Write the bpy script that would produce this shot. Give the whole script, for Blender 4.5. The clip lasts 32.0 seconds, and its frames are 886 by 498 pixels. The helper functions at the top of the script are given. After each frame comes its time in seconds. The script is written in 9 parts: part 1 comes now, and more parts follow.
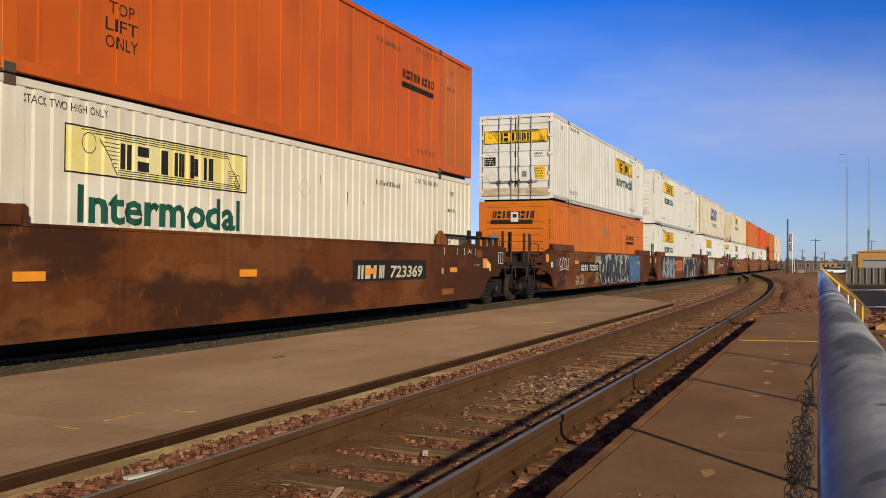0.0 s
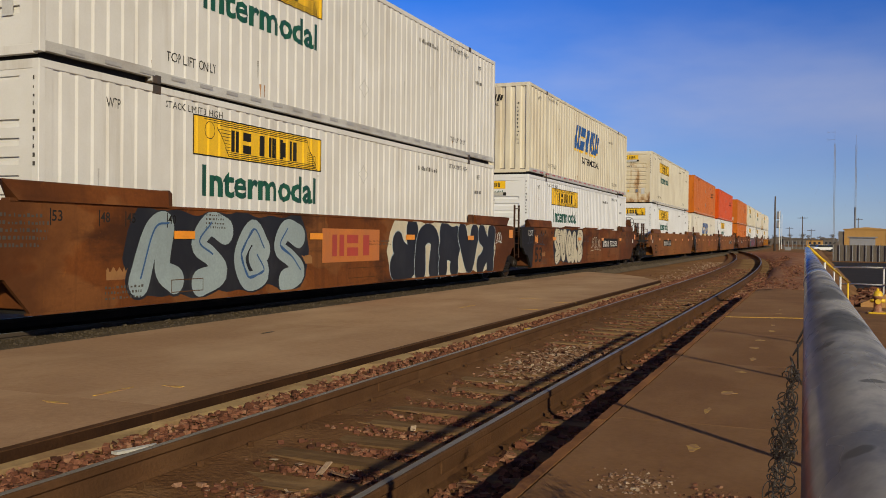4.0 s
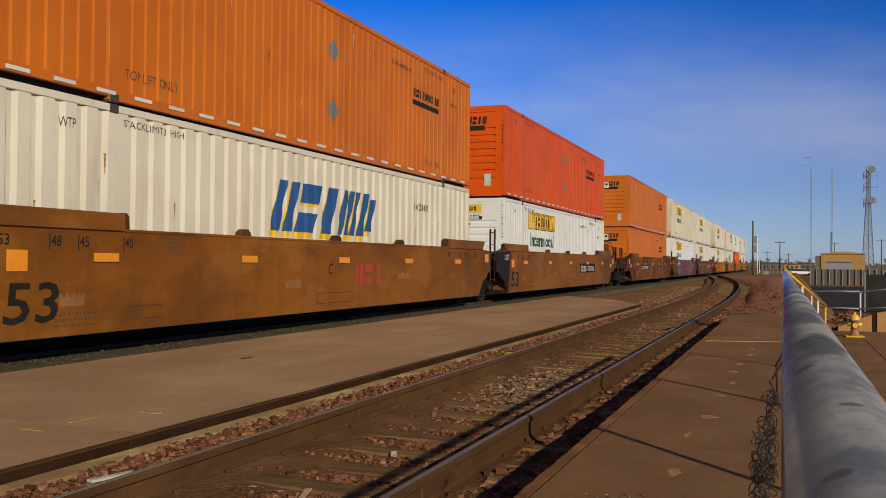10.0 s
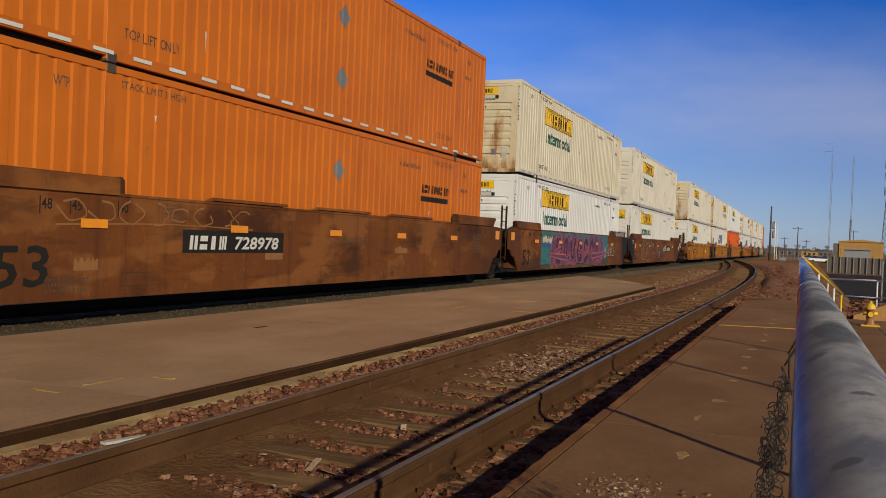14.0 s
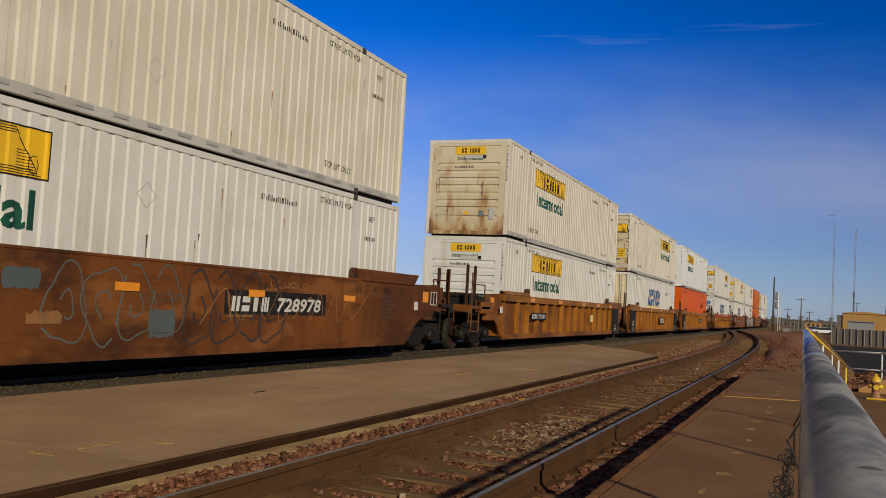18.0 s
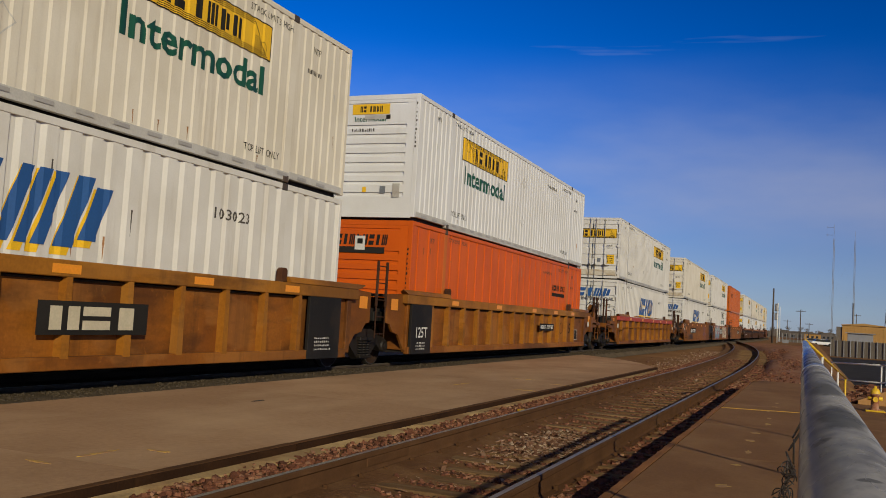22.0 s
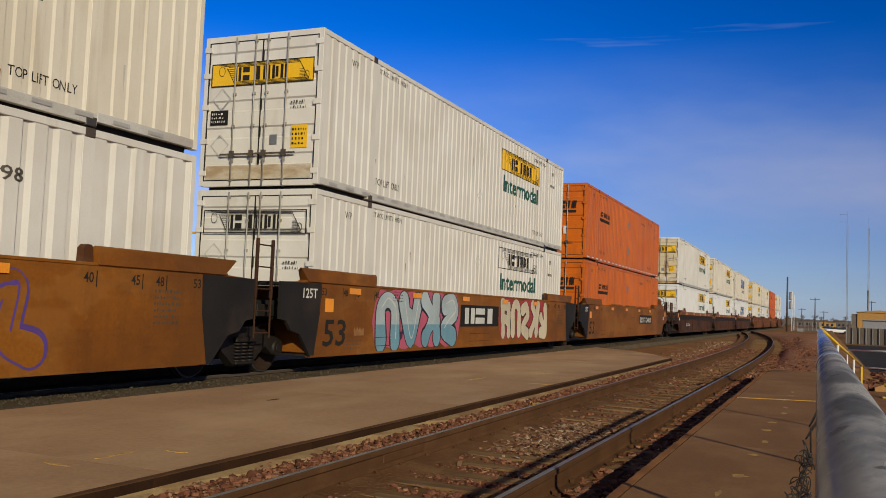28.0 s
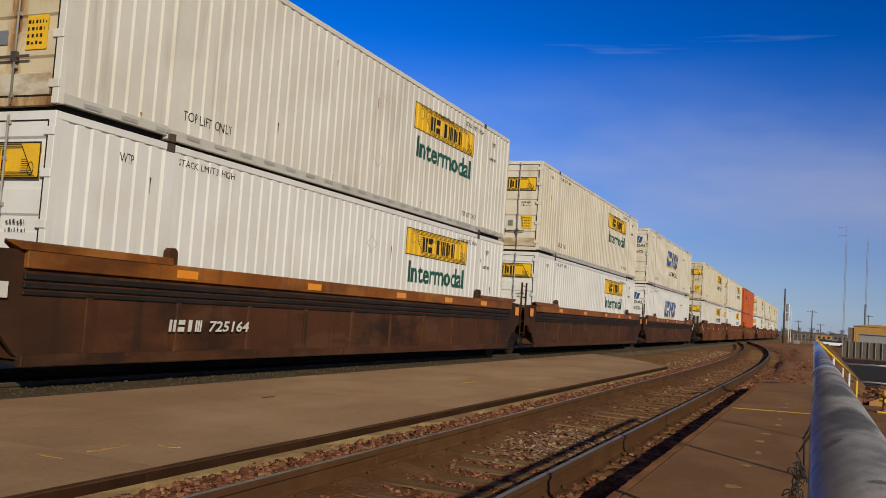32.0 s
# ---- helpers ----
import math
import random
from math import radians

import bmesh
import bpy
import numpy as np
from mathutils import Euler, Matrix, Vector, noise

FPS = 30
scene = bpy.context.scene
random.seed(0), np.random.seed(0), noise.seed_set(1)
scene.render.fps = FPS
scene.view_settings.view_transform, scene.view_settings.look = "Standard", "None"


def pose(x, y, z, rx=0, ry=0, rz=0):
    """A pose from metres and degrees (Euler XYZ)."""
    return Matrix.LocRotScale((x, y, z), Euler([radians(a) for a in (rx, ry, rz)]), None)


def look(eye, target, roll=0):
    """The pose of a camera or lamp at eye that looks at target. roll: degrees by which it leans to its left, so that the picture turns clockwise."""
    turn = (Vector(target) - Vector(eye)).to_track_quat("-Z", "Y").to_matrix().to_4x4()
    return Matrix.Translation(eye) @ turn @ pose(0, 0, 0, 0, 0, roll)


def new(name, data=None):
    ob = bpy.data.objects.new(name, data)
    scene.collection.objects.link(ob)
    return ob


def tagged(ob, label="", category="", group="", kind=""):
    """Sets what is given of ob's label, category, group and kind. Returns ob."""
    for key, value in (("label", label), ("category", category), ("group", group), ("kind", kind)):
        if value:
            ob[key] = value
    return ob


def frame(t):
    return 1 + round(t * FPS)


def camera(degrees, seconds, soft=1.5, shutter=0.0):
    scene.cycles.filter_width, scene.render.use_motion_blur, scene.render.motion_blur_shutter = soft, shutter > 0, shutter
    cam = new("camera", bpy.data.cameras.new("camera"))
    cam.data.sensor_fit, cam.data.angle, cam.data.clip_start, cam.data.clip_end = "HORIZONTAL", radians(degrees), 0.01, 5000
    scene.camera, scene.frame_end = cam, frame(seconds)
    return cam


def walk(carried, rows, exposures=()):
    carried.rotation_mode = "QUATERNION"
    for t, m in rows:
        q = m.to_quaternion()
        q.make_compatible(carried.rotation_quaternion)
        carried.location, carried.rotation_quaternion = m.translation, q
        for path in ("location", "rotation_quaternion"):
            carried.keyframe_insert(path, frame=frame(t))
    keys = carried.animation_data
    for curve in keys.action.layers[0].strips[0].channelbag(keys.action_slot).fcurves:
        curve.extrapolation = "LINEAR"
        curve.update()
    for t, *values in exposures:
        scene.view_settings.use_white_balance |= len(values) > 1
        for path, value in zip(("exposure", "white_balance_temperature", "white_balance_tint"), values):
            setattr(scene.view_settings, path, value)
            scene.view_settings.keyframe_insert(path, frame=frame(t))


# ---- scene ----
# camera: resting on the fence rail, turned by hand only
cam = camera(52.37, 32.0, soft=0.92)
EYE = (0.0, 0.0, 1.198)
PATH = [
    (0, pose(*EYE, 90.77, -0.42, 22.99)),
    (0.5, pose(*EYE, 90.27, -0.65, 22.76)),
    (1, pose(*EYE, 89.72, -0.75, 22.59)),
    (1.5, pose(*EYE, 89.37, -0.75, 22.41)),
    (2, pose(*EYE, 89.28, -0.72, 22.30)),
    (2.5, pose(*EYE, 89.25, -0.64, 22.27)),
    (4.5, pose(*EYE, 89.28, -0.58, 22.27)),
    (5, pose(*EYE, 89.53, -0.37, 22.26)),
    (5.5, pose(*EYE, 89.53, -0.44, 22.26)),
    (6, pose(*EYE, 89.56, -0.48, 22.24)),
    (6.5, pose(*EYE, 89.59, -0.44, 22.24)),
    (7, pose(*EYE, 89.84, -0.54, 22.13)),
    (7.5, pose(*EYE, 90.50, -0.68, 21.89)),
    (8, pose(*EYE, 90.50, -0.69, 21.72)),
    (8.5, pose(*EYE, 91.44, -0.45, 21.48)),
    (9, pose(*EYE, 91.30, -0.22, 21.26)),
    (9.5, pose(*EYE, 91.06, -0.30, 21.10)),
    (10, pose(*EYE, 90.83, -0.57, 21.03)),
    (10.5, pose(*EYE, 90.54, -0.62, 20.95)),
    (11, pose(*EYE, 90.38, -0.67, 20.95)),
    (11.5, pose(*EYE, 90.24, -0.74, 21.05)),
    (12, pose(*EYE, 90.63, -0.61, 21.11)),
    (12.5, pose(*EYE, 89.99, -0.37, 21.45)),
    (13, pose(*EYE, 89.54, -0.54, 21.59)),
    (13.5, pose(*EYE, 88.95, -2.31, 21.95)),
    (15.5, pose(*EYE, 91.17, -2.48, 22.24)),
    (16, pose(*EYE, 91.85, -2.64, 22.23)),
    (16.5, pose(*EYE, 94.12, -2.67, 22.10)),
    (17, pose(*EYE, 94.26, -2.67, 22.06)),
    (17.5, pose(*EYE, 94.01, -2.72, 22.08)),
    (18, pose(*EYE, 93.46, -3.12, 22.15)),
    (18.5, pose(*EYE, 93.34, -3.27, 22.16)),
    (19, pose(*EYE, 93.17, -3.53, 22.17)),
    (19.5, pose(*EYE, 93.63, -3.30, 22.16)),
    (20, pose(*EYE, 93.96, -3.04, 22.14)),
    (20.5, pose(*EYE, 94.08, -3.04, 22.12)),
    (21, pose(*EYE, 94.09, -3.17, 22.11)),
    (21.5, pose(*EYE, 94.10, -3.37, 22.11)),
    (22, pose(*EYE, 94.08, -3.42, 22.10)),
    (22.5, pose(*EYE, 93.71, -4.09, 22.07)),
    (23, pose(*EYE, 93.69, -4.29, 22.09)),
    (23.5, pose(*EYE, 93.51, -4.17, 22.08)),
    (24, pose(*EYE, 93.80, -3.34, 22.15)),
    (24.5, pose(*EYE, 93.62, -3.12, 22.12)),
    (26.5, pose(*EYE, 93.51, -2.07, 22.98)),
    (27, pose(*EYE, 93.66, -1.90, 22.97)),
    (27.5, pose(*EYE, 93.78, -2.12, 22.94)),
    (28, pose(*EYE, 93.76, -2.24, 22.91)),
    (28.5, pose(*EYE, 93.78, -2.54, 22.91)),
    (29, pose(*EYE, 93.82, -2.77, 22.88)),
    (29.5, pose(*EYE, 93.87, -3.01, 22.85)),
    (30, pose(*EYE, 93.87, -3.18, 22.84)),
    (30.5, pose(*EYE, 93.96, -3.27, 22.81)),
    (31, pose(*EYE, 93.96, -3.55, 22.80)),
    (31.5, pose(*EYE, 93.98, -3.71, 22.75)),
    (32, pose(*EYE, 93.91, -3.83, 22.73)),
]
EXPOSURE = [(0, 0.28), (1, 0.14), (2.5, 0.12), (5, -0.08), (7, -0.13), (8, -0.06), (9, -0.18), (10, -0.04), (11, -0.06), (12, -0.02), (13, -0.08), (16, -0.06), (17, -0.22), (19, -0.23), (22, -0.26), (23, -0.11), (27, -0.06), (28, -0.08), (29, -0.18), (30, 0.06), (31, 0.12), (32, -0.08)]
walk(cam, PATH, EXPOSURE)

# world and sun
SUN_AZ, SUN_EL = 137.5, 20.0   # degrees clockwise from +y, and above the horizon
world = bpy.data.worlds.new("world")
scene.world = world
world.use_nodes = True
wn, wl = world.node_tree.nodes, world.node_tree.links
bg = wn["Background"]
sky = wn.new("ShaderNodeTexSky")
sky.sky_type = "NISHITA"
sky.sun_disc = False
sky.sun_elevation, sky.sun_rotation = radians(SUN_EL), radians(SUN_AZ)
sky.altitude, sky.air_density, sky.dust_density, sky.ozone_density = 900.0, 0.9, 0.25, 4.0
hsv = wn.new("ShaderNodeHueSaturation")      # deep azure of a dry, clear winter sky
hsv.inputs["Saturation"].default_value = 1.36
hsv.inputs["Hue"].default_value = 0.5230
wl.new(sky.outputs["Color"], hsv.inputs["Color"])
tcw = wn.new("ShaderNodeTexCoord")
sep = wn.new("ShaderNodeSeparateXYZ")
wl.new(tcw.outputs["Generated"], sep.inputs["Vector"])


def sky_noise(stretch, scale, lo, hi):
    mp, tx, rg = wn.new("ShaderNodeMapping"), wn.new("ShaderNodeTexNoise"), wn.new("ShaderNodeMapRange")
    mp.inputs["Scale"].default_value = stretch
    tx.inputs["Scale"].default_value, tx.inputs["Detail"].default_value = scale, 6.0
    rg.inputs["From Min"].default_value, rg.inputs["From Max"].default_value = lo, hi
    wl.new(tcw.outputs["Generated"], mp.inputs["Vector"])
    wl.new(mp.outputs["Vector"], tx.inputs["Vector"])
    wl.new(tx.outputs["Fac"], rg.inputs["Value"])
    return rg


def sky_mix(fac, below, colour):
    mx = wn.new("ShaderNodeMix")
    mx.data_type = "RGBA"
    mx.inputs[7].default_value = (*colour, 1)
    wl.new(fac, mx.inputs[0])
    wl.new(below, mx.inputs[6])
    return mx.outputs[2]


def sky_range(src, lo, hi, a, b, smooth=True):
    rg = wn.new("ShaderNodeMapRange")
    rg.interpolation_type = "SMOOTHSTEP" if smooth else "LINEAR"
    for key, v in (("From Min", lo), ("From Max", hi), ("To Min", a), ("To Max", b)):
        rg.inputs[key].default_value = v
    wl.new(src, rg.inputs["Value"])
    return rg.outputs["Result"]


def sky_times(a, b):
    mu = wn.new("ShaderNodeMath")
    mu.operation = "MULTIPLY"
    wl.new(a, mu.inputs[0])
    wl.new(b, mu.inputs[1])
    return mu.outputs[0]


up = sep.outputs["Z"]
haze = sky_range(up, -0.04, 0.31, 0.90, 0.0)              # pale lavender haze towards the horizon, all round
uneven = sky_noise((1, 1, 4.0), 2.2, 0.30, 0.70)
uneven.inputs["To Min"].default_value = 0.66
col = sky_mix(sky_times(haze, uneven.outputs["Result"]), hsv.outputs["Color"], (2.17, 2.72, 4.92))
veil = sky_noise((1.0, 1.0, 3.2), 3.1, 0.36, 0.70)        # thin, soft cirrus veil above the haze
veil.inputs["To Max"].default_value = 0.76
band = sky_times(sky_range(up, 0.03, 0.13, 0.15, 1.0), sky_range(up, 0.12, 0.30, 1.0, 0.0))
col = sky_mix(sky_times(veil.outputs["Result"], band), col, (3.36, 3.90, 6.02))
wisp = sky_noise((1.0, 1.0, 16.0), 2.6, 0.70, 0.92)       # a few thin streaks higher up
wisp.inputs["To Max"].default_value = 0.42
col = sky_mix(wisp.outputs["Result"], col, (3.4, 4.1, 6.0))
across = wn.new("ShaderNodeVectorMath")                   # the sky is deepest at a right angle to the sun
across.operation = "DOT_PRODUCT"
across.inputs[1].default_value = (math.cos(radians(SUN_AZ)), -math.sin(radians(SUN_AZ)), 0.0)
wl.new(tcw.outputs["Generated"], across.inputs[0])
side = wn.new("ShaderNodeMath")
side.operation = "MULTIPLY"
side.inputs[1].default_value = -1.0
wl.new(across.outputs["Value"], side.inputs[0])
deep = sky_range(side.outputs[0], 0.10, 0.85, 1.22, 0.76)
zen = sky_range(up, 0.28, 0.80, 0.120, 0.028, False)      # and it deepens towards the zenith
col = sky_mix(sky_range(up, 0.34, 0.70, 0.0, 0.65), col, (1.25, 1.25, 1.40))   # paler overhead, out of the lens's deep blue
wl.new(col, bg.inputs["Color"])
wl.new(sky_times(zen, deep), bg.inputs["Strength"])
sun = new("sun", bpy.data.lights.new("sun", "SUN"))
sun.data.energy, sun.data.angle, sun.data.color = 4.1, radians(0.5), (0.97, 0.865, 0.60)
sa, se = radians(SUN_AZ), radians(SUN_EL)
sun.matrix_world = look((30 * math.sin(sa) * math.cos(se), 30 * math.cos(sa) * math.cos(se), 30 * math.sin(se)), (0, 0, 0))
scene.view_settings.exposure = 0.0

# materials
def nodes_of(name):
    m = bpy.data.materials.new(name)
    m.use_nodes = True
    return m, m.node_tree.nodes, m.node_tree.links, m.node_tree.nodes["Principled BSDF"]


def noise_node(n, l, scale, stretch=(1, 1, 1), detail=5.0, rough=0.55, vary=True):
    tc, mp, tx = n.new("ShaderNodeTexCoord"), n.new("ShaderNodeMapping"), n.new("ShaderNodeTexNoise")
    mp.inputs["Scale"].default_value = stretch
    tx.inputs["Scale"].default_value, tx.inputs["Detail"].default_value, tx.inputs["Roughness"].default_value = scale, detail, rough
    l.new(tc.outputs["Object"], mp.inputs["Vector"])
    if vary:
        oi, sc = n.new("ShaderNodeObjectInfo"), n.new("ShaderNodeMath")
        sc.operation, sc.inputs[1].default_value = "MULTIPLY", 37.0
        l.new(oi.outputs["Random"], sc.inputs[0])
        l.new(sc.outputs[0], mp.inputs["Location"])
    l.new(mp.outputs["Vector"], tx.inputs["Vector"])
    return tx.outputs["Fac"]


def ramp(n, l, src, lo, hi, top=1.0):
    r = n.new("ShaderNodeMapRange")
    r.inputs["From Min"].default_value, r.inputs["From Max"].default_value, r.inputs["To Max"].default_value = lo, hi, top
    l.new(src, r.inputs["Value"])
    return r.outputs["Result"]


def mixed(n, l, fac, a, b):
    x = n.new("ShaderNodeMix")
    x.data_type = "RGBA"
    for sock, v in ((x.inputs[6], a), (x.inputs[7], b)):
        if isinstance(v, tuple):
            sock.default_value = (*v, 1)
        else:
            l.new(v, sock)
    if isinstance(fac, float):
        x.inputs[0].default_value = fac
    else:
        l.new(fac, x.inputs[0])
    return x.outputs[2]


def surface(name, base, second, dirt=None, amount=0.5, scale=1.0, stretch=(1, 1, 1), fine=30.0, rough=0.6, metal=0.0, bump=0.15, lo=0.50, hi=0.72, bumpscale=None, spec=0.5, grit=0.35):
    """Two tones by a broad pattern, a dirt layer by a stretched one, fine grain and relief."""
    m, n, l, b = nodes_of(name)
    broad = noise_node(n, l, scale * 0.7)
    grain = noise_node(n, l, fine)
    col = mixed(n, l, ramp(n, l, broad, 0.35, 0.65), base, second)
    col = mixed(n, l, ramp(n, l, grain, 0.35, 0.75, grit), col, tuple(c * 0.6 for c in second))
    if dirt:
        d = noise_node(n, l, scale, stretch, 8.0, 0.62)
        col = mixed(n, l, ramp(n, l, d, lo, hi, amount), col, dirt)
    l.new(col, b.inputs["Base Color"])
    b.inputs["Roughness"].default_value, b.inputs["Metallic"].default_value = rough, metal
    b.inputs["Specular IOR Level"].default_value = spec
    if bump:
        bp = n.new("ShaderNodeBump")
        bp.inputs["Strength"].default_value, bp.inputs["Distance"].default_value = bump, 0.02
        l.new(noise_node(n, l, bumpscale or fine), bp.inputs["Height"])
        l.new(bp.outputs["Normal"], b.inputs["Normal"])
    return m


def weathered(name, base, second, blotch, rust, dust, blot=0.7, specks=0.5, streak=0.45, rough=0.7, spec=0.15, dusty=0.4, end_tone=0.75, reach=12.6):
    """Paint of a railway car: two tones, overpainted patches, dark smears, fine vertical runs, rust specks, darker
    towards both ends.
    """
    m, n, l, b = nodes_of(name)
    tc, sp = n.new("ShaderNodeTexCoord"), n.new("ShaderNodeSeparateXYZ")
    l.new(tc.outputs["Object"], sp.inputs["Vector"])
    col = mixed(n, l, ramp(n, l, noise_node(n, l, 0.45), 0.38, 0.60), base, second)
    col = mixed(n, l, ramp(n, l, noise_node(n, l, 24.0), 0.35, 0.75, 0.35), col, tuple(c * 0.55 for c in second))
    col = mixed(n, l, ramp(n, l, noise_node(n, l, 0.95, (1, 0.7, 1.5), 3.0, 0.5), 0.53, 0.57, dusty), col, dust)
    col = mixed(n, l, ramp(n, l, noise_node(n, l, 0.70, (1, 0.6, 1.5), 7.0, 0.6), 0.53, 0.63, blot), col, blotch)
    col = mixed(n, l, ramp(n, l, noise_node(n, l, 2.2, (1, 0.35, 2.2), 6.0, 0.65), 0.55, 0.68, blot * 0.6), col, blotch)
    col = mixed(n, l, ramp(n, l, noise_node(n, l, 4.0, (1, 1.0, 0.07), 5.0, 0.6), 0.54, 0.72, streak), col, blotch)
    col = mixed(n, l, ramp(n, l, noise_node(n, l, 7.0, (1, 1, 0.6), 8.0, 0.7), 0.60, 0.68, specks), col, rust)
    # noise plus the position along y darkens the colour towards both ends
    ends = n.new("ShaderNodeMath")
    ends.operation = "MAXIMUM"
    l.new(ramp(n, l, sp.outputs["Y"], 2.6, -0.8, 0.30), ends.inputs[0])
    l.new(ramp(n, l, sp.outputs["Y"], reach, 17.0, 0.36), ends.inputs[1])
    end_mask = n.new("ShaderNodeMath")
    end_mask.operation = "ADD"
    l.new(noise_node(n, l, 1.1, (1, 0.7, 1.0), 7.0, 0.6), end_mask.inputs[0])
    l.new(ends.outputs[0], end_mask.inputs[1])
    col = mixed(n, l, ramp(n, l, end_mask.outputs[0], 0.56, 0.82, end_tone), col, tuple(0.75 * c + 0.25 * d for c, d in zip(blotch, second)))
    l.new(col, b.inputs["Base Color"])
    b.inputs["Roughness"].default_value, b.inputs["Specular IOR Level"].default_value = rough, spec
    bp = n.new("ShaderNodeBump")
    bp.inputs["Strength"].default_value, bp.inputs["Distance"].default_value = 0.18, 0.02
    l.new(noise_node(n, l, 14.0), bp.inputs["Height"])
    l.new(bp.outputs["Normal"], b.inputs["Normal"])
    return m


def rusted_front(name, base, second, rust, deep):
    """Container front: paint with rust that runs down from the fittings and eats the lower corners."""
    m, n, l, b = nodes_of(name)
    tc, sp = n.new("ShaderNodeTexCoord"), n.new("ShaderNodeSeparateXYZ")
    l.new(tc.outputs["Object"], sp.inputs["Vector"])

    def calc(op, a, c):
        k = n.new("ShaderNodeMath")
        k.operation = op
        for sock, v in zip(k.inputs, (a, c)):
            if isinstance(v, float):
                sock.default_value = v
            elif v is not None:
                l.new(v, sock)
        return k.outputs[0]

    def near(x, reach):
        return ramp(n, l, calc("ABSOLUTE", calc("SUBTRACT", sp.outputs["X"], x), None), reach, 0.0)
    ax = calc("ABSOLUTE", sp.outputs["X"], None)
    corner = calc("MULTIPLY", ramp(n, l, ax, 0.75, 1.15), ramp(n, l, sp.outputs["Z"], 0.75, 0.1))
    runs = calc("MULTIPLY", calc("MAXIMUM", near(-0.62, 0.26), near(0.52, 0.24)), ramp(n, l, sp.outputs["Z"], 2.35, 1.6))
    foot = calc("MULTIPLY", ramp(n, l, sp.outputs["Z"], 0.62, 0.15), 0.55)
    place = calc("MAXIMUM", calc("MAXIMUM", corner, foot), calc("MULTIPLY", runs, 0.55))
    dirty = noise_node(n, l, 2.2, (1.5, 1.5, 0.5), 8.0, 0.65)
    f = calc("ADD", dirty, calc("MULTIPLY", place, 0.42))
    col = mixed(n, l, ramp(n, l, noise_node(n, l, 1.0), 0.35, 0.65), base, second)
    col = mixed(n, l, ramp(n, l, f, 0.55, 0.74, 0.80), col, rust)
    col = mixed(n, l, ramp(n, l, f, 0.70, 0.88, 0.85), col, deep)
    l.new(col, b.inputs["Base Color"])
    b.inputs["Roughness"].default_value, b.inputs["Specular IOR Level"].default_value = 0.6, 0.3
    return m


def gravel(name, tones, fine=60.0):
    """Loose stones, each of its own tone."""
    m, n, l, b = nodes_of(name)
    g = n.new("ShaderNodeNewGeometry")
    cr = n.new("ShaderNodeValToRGB")
    for k, t in enumerate(tones):
        e = cr.color_ramp.elements[k] if k < 2 else cr.color_ramp.elements.new(1.0)
        e.position, e.color = k / (len(tones) - 1), (*t, 1)
    l.new(g.outputs["Random Per Island"], cr.inputs["Fac"])
    dark = tuple(c * 0.5 for c in tones[0])
    col = mixed(n, l, ramp(n, l, noise_node(n, l, fine), 0.35, 0.75, 0.5), cr.outputs["Color"], dark)
    l.new(col, b.inputs["Base Color"])
    b.inputs["Roughness"].default_value, b.inputs["Specular IOR Level"].default_value = 0.95, 0.08
    return m


STREAK = (1.6, 1.6, 0.22)
M = {}
M["white"] = surface("white_paint", (0.665, 0.640, 0.600), (0.59, 0.558, 0.508), (0.30, 0.23, 0.15), 0.5, 1.3, (1.6, 1.6, 0.16), 40, 0.5, 0, 0.05, 0.56, 0.78, spec=0.17, grit=0.10)
M["cream"] = surface("cream_paint", (0.66, 0.60, 0.47), (0.58, 0.51, 0.385), (0.30, 0.20, 0.11), 0.55, 1.3, (1.6, 1.6, 0.16), 40, 0.55, 0, 0.05, 0.54, 0.78, spec=0.17, grit=0.10)
M["ivory"] = surface("ivory_paint", (0.675, 0.622, 0.530), (0.60, 0.543, 0.445), (0.29, 0.205, 0.12), 0.55, 1.3, (1.6, 1.6, 0.16), 40, 0.52, 0, 0.05, 0.55, 0.78, spec=0.17, grit=0.10)
M["snow"] = surface("bright_white_paint", (0.70, 0.695, 0.695), (0.635, 0.622, 0.608), (0.36, 0.30, 0.22), 0.4, 1.3, (1.6, 1.6, 0.16), 40, 0.45, 0, 0.04, 0.57, 0.80, spec=0.17, grit=0.10)
M["orange"] = surface("orange_paint", (0.56, 0.148, 0.013), (0.48, 0.120, 0.012), (0.22, 0.06, 0.015), 0.55, 1.0, STREAK, 40, 0.45, 0, 0.05, 0.54, 0.80, spec=0.17, grit=0.10)
M["redorange"] = surface("red_orange_paint", (0.63, 0.085, 0.004), (0.55, 0.070, 0.004), (0.24, 0.045, 0.010), 0.5, 1.0, STREAK, 40, 0.45, 0, 0.05, 0.55, 0.80, spec=0.2, grit=0.10)
M["vivid"] = surface("vivid_orange_paint", (0.63, 0.108, 0.006), (0.55, 0.090, 0.006), (0.26, 0.06, 0.012), 0.45, 1.0, STREAK, 40, 0.45, 0, 0.05, 0.55, 0.80, spec=0.2, grit=0.10)
M["rustorange"] = surface("faded_red_orange_paint", (0.53, 0.105, 0.010), (0.46, 0.082, 0.010), (0.21, 0.05, 0.013), 0.6, 1.0, STREAK, 40, 0.45, 0, 0.05, 0.52, 0.78, spec=0.17, grit=0.10)
M["fadedorange"] = surface("sun_faded_orange_paint", (0.50, 0.130, 0.022), (0.43, 0.105, 0.018), (0.24, 0.07, 0.018), 0.6, 1.0, STREAK, 40, 0.5, 0, 0.05, 0.50, 0.76, spec=0.17, grit=0.10)
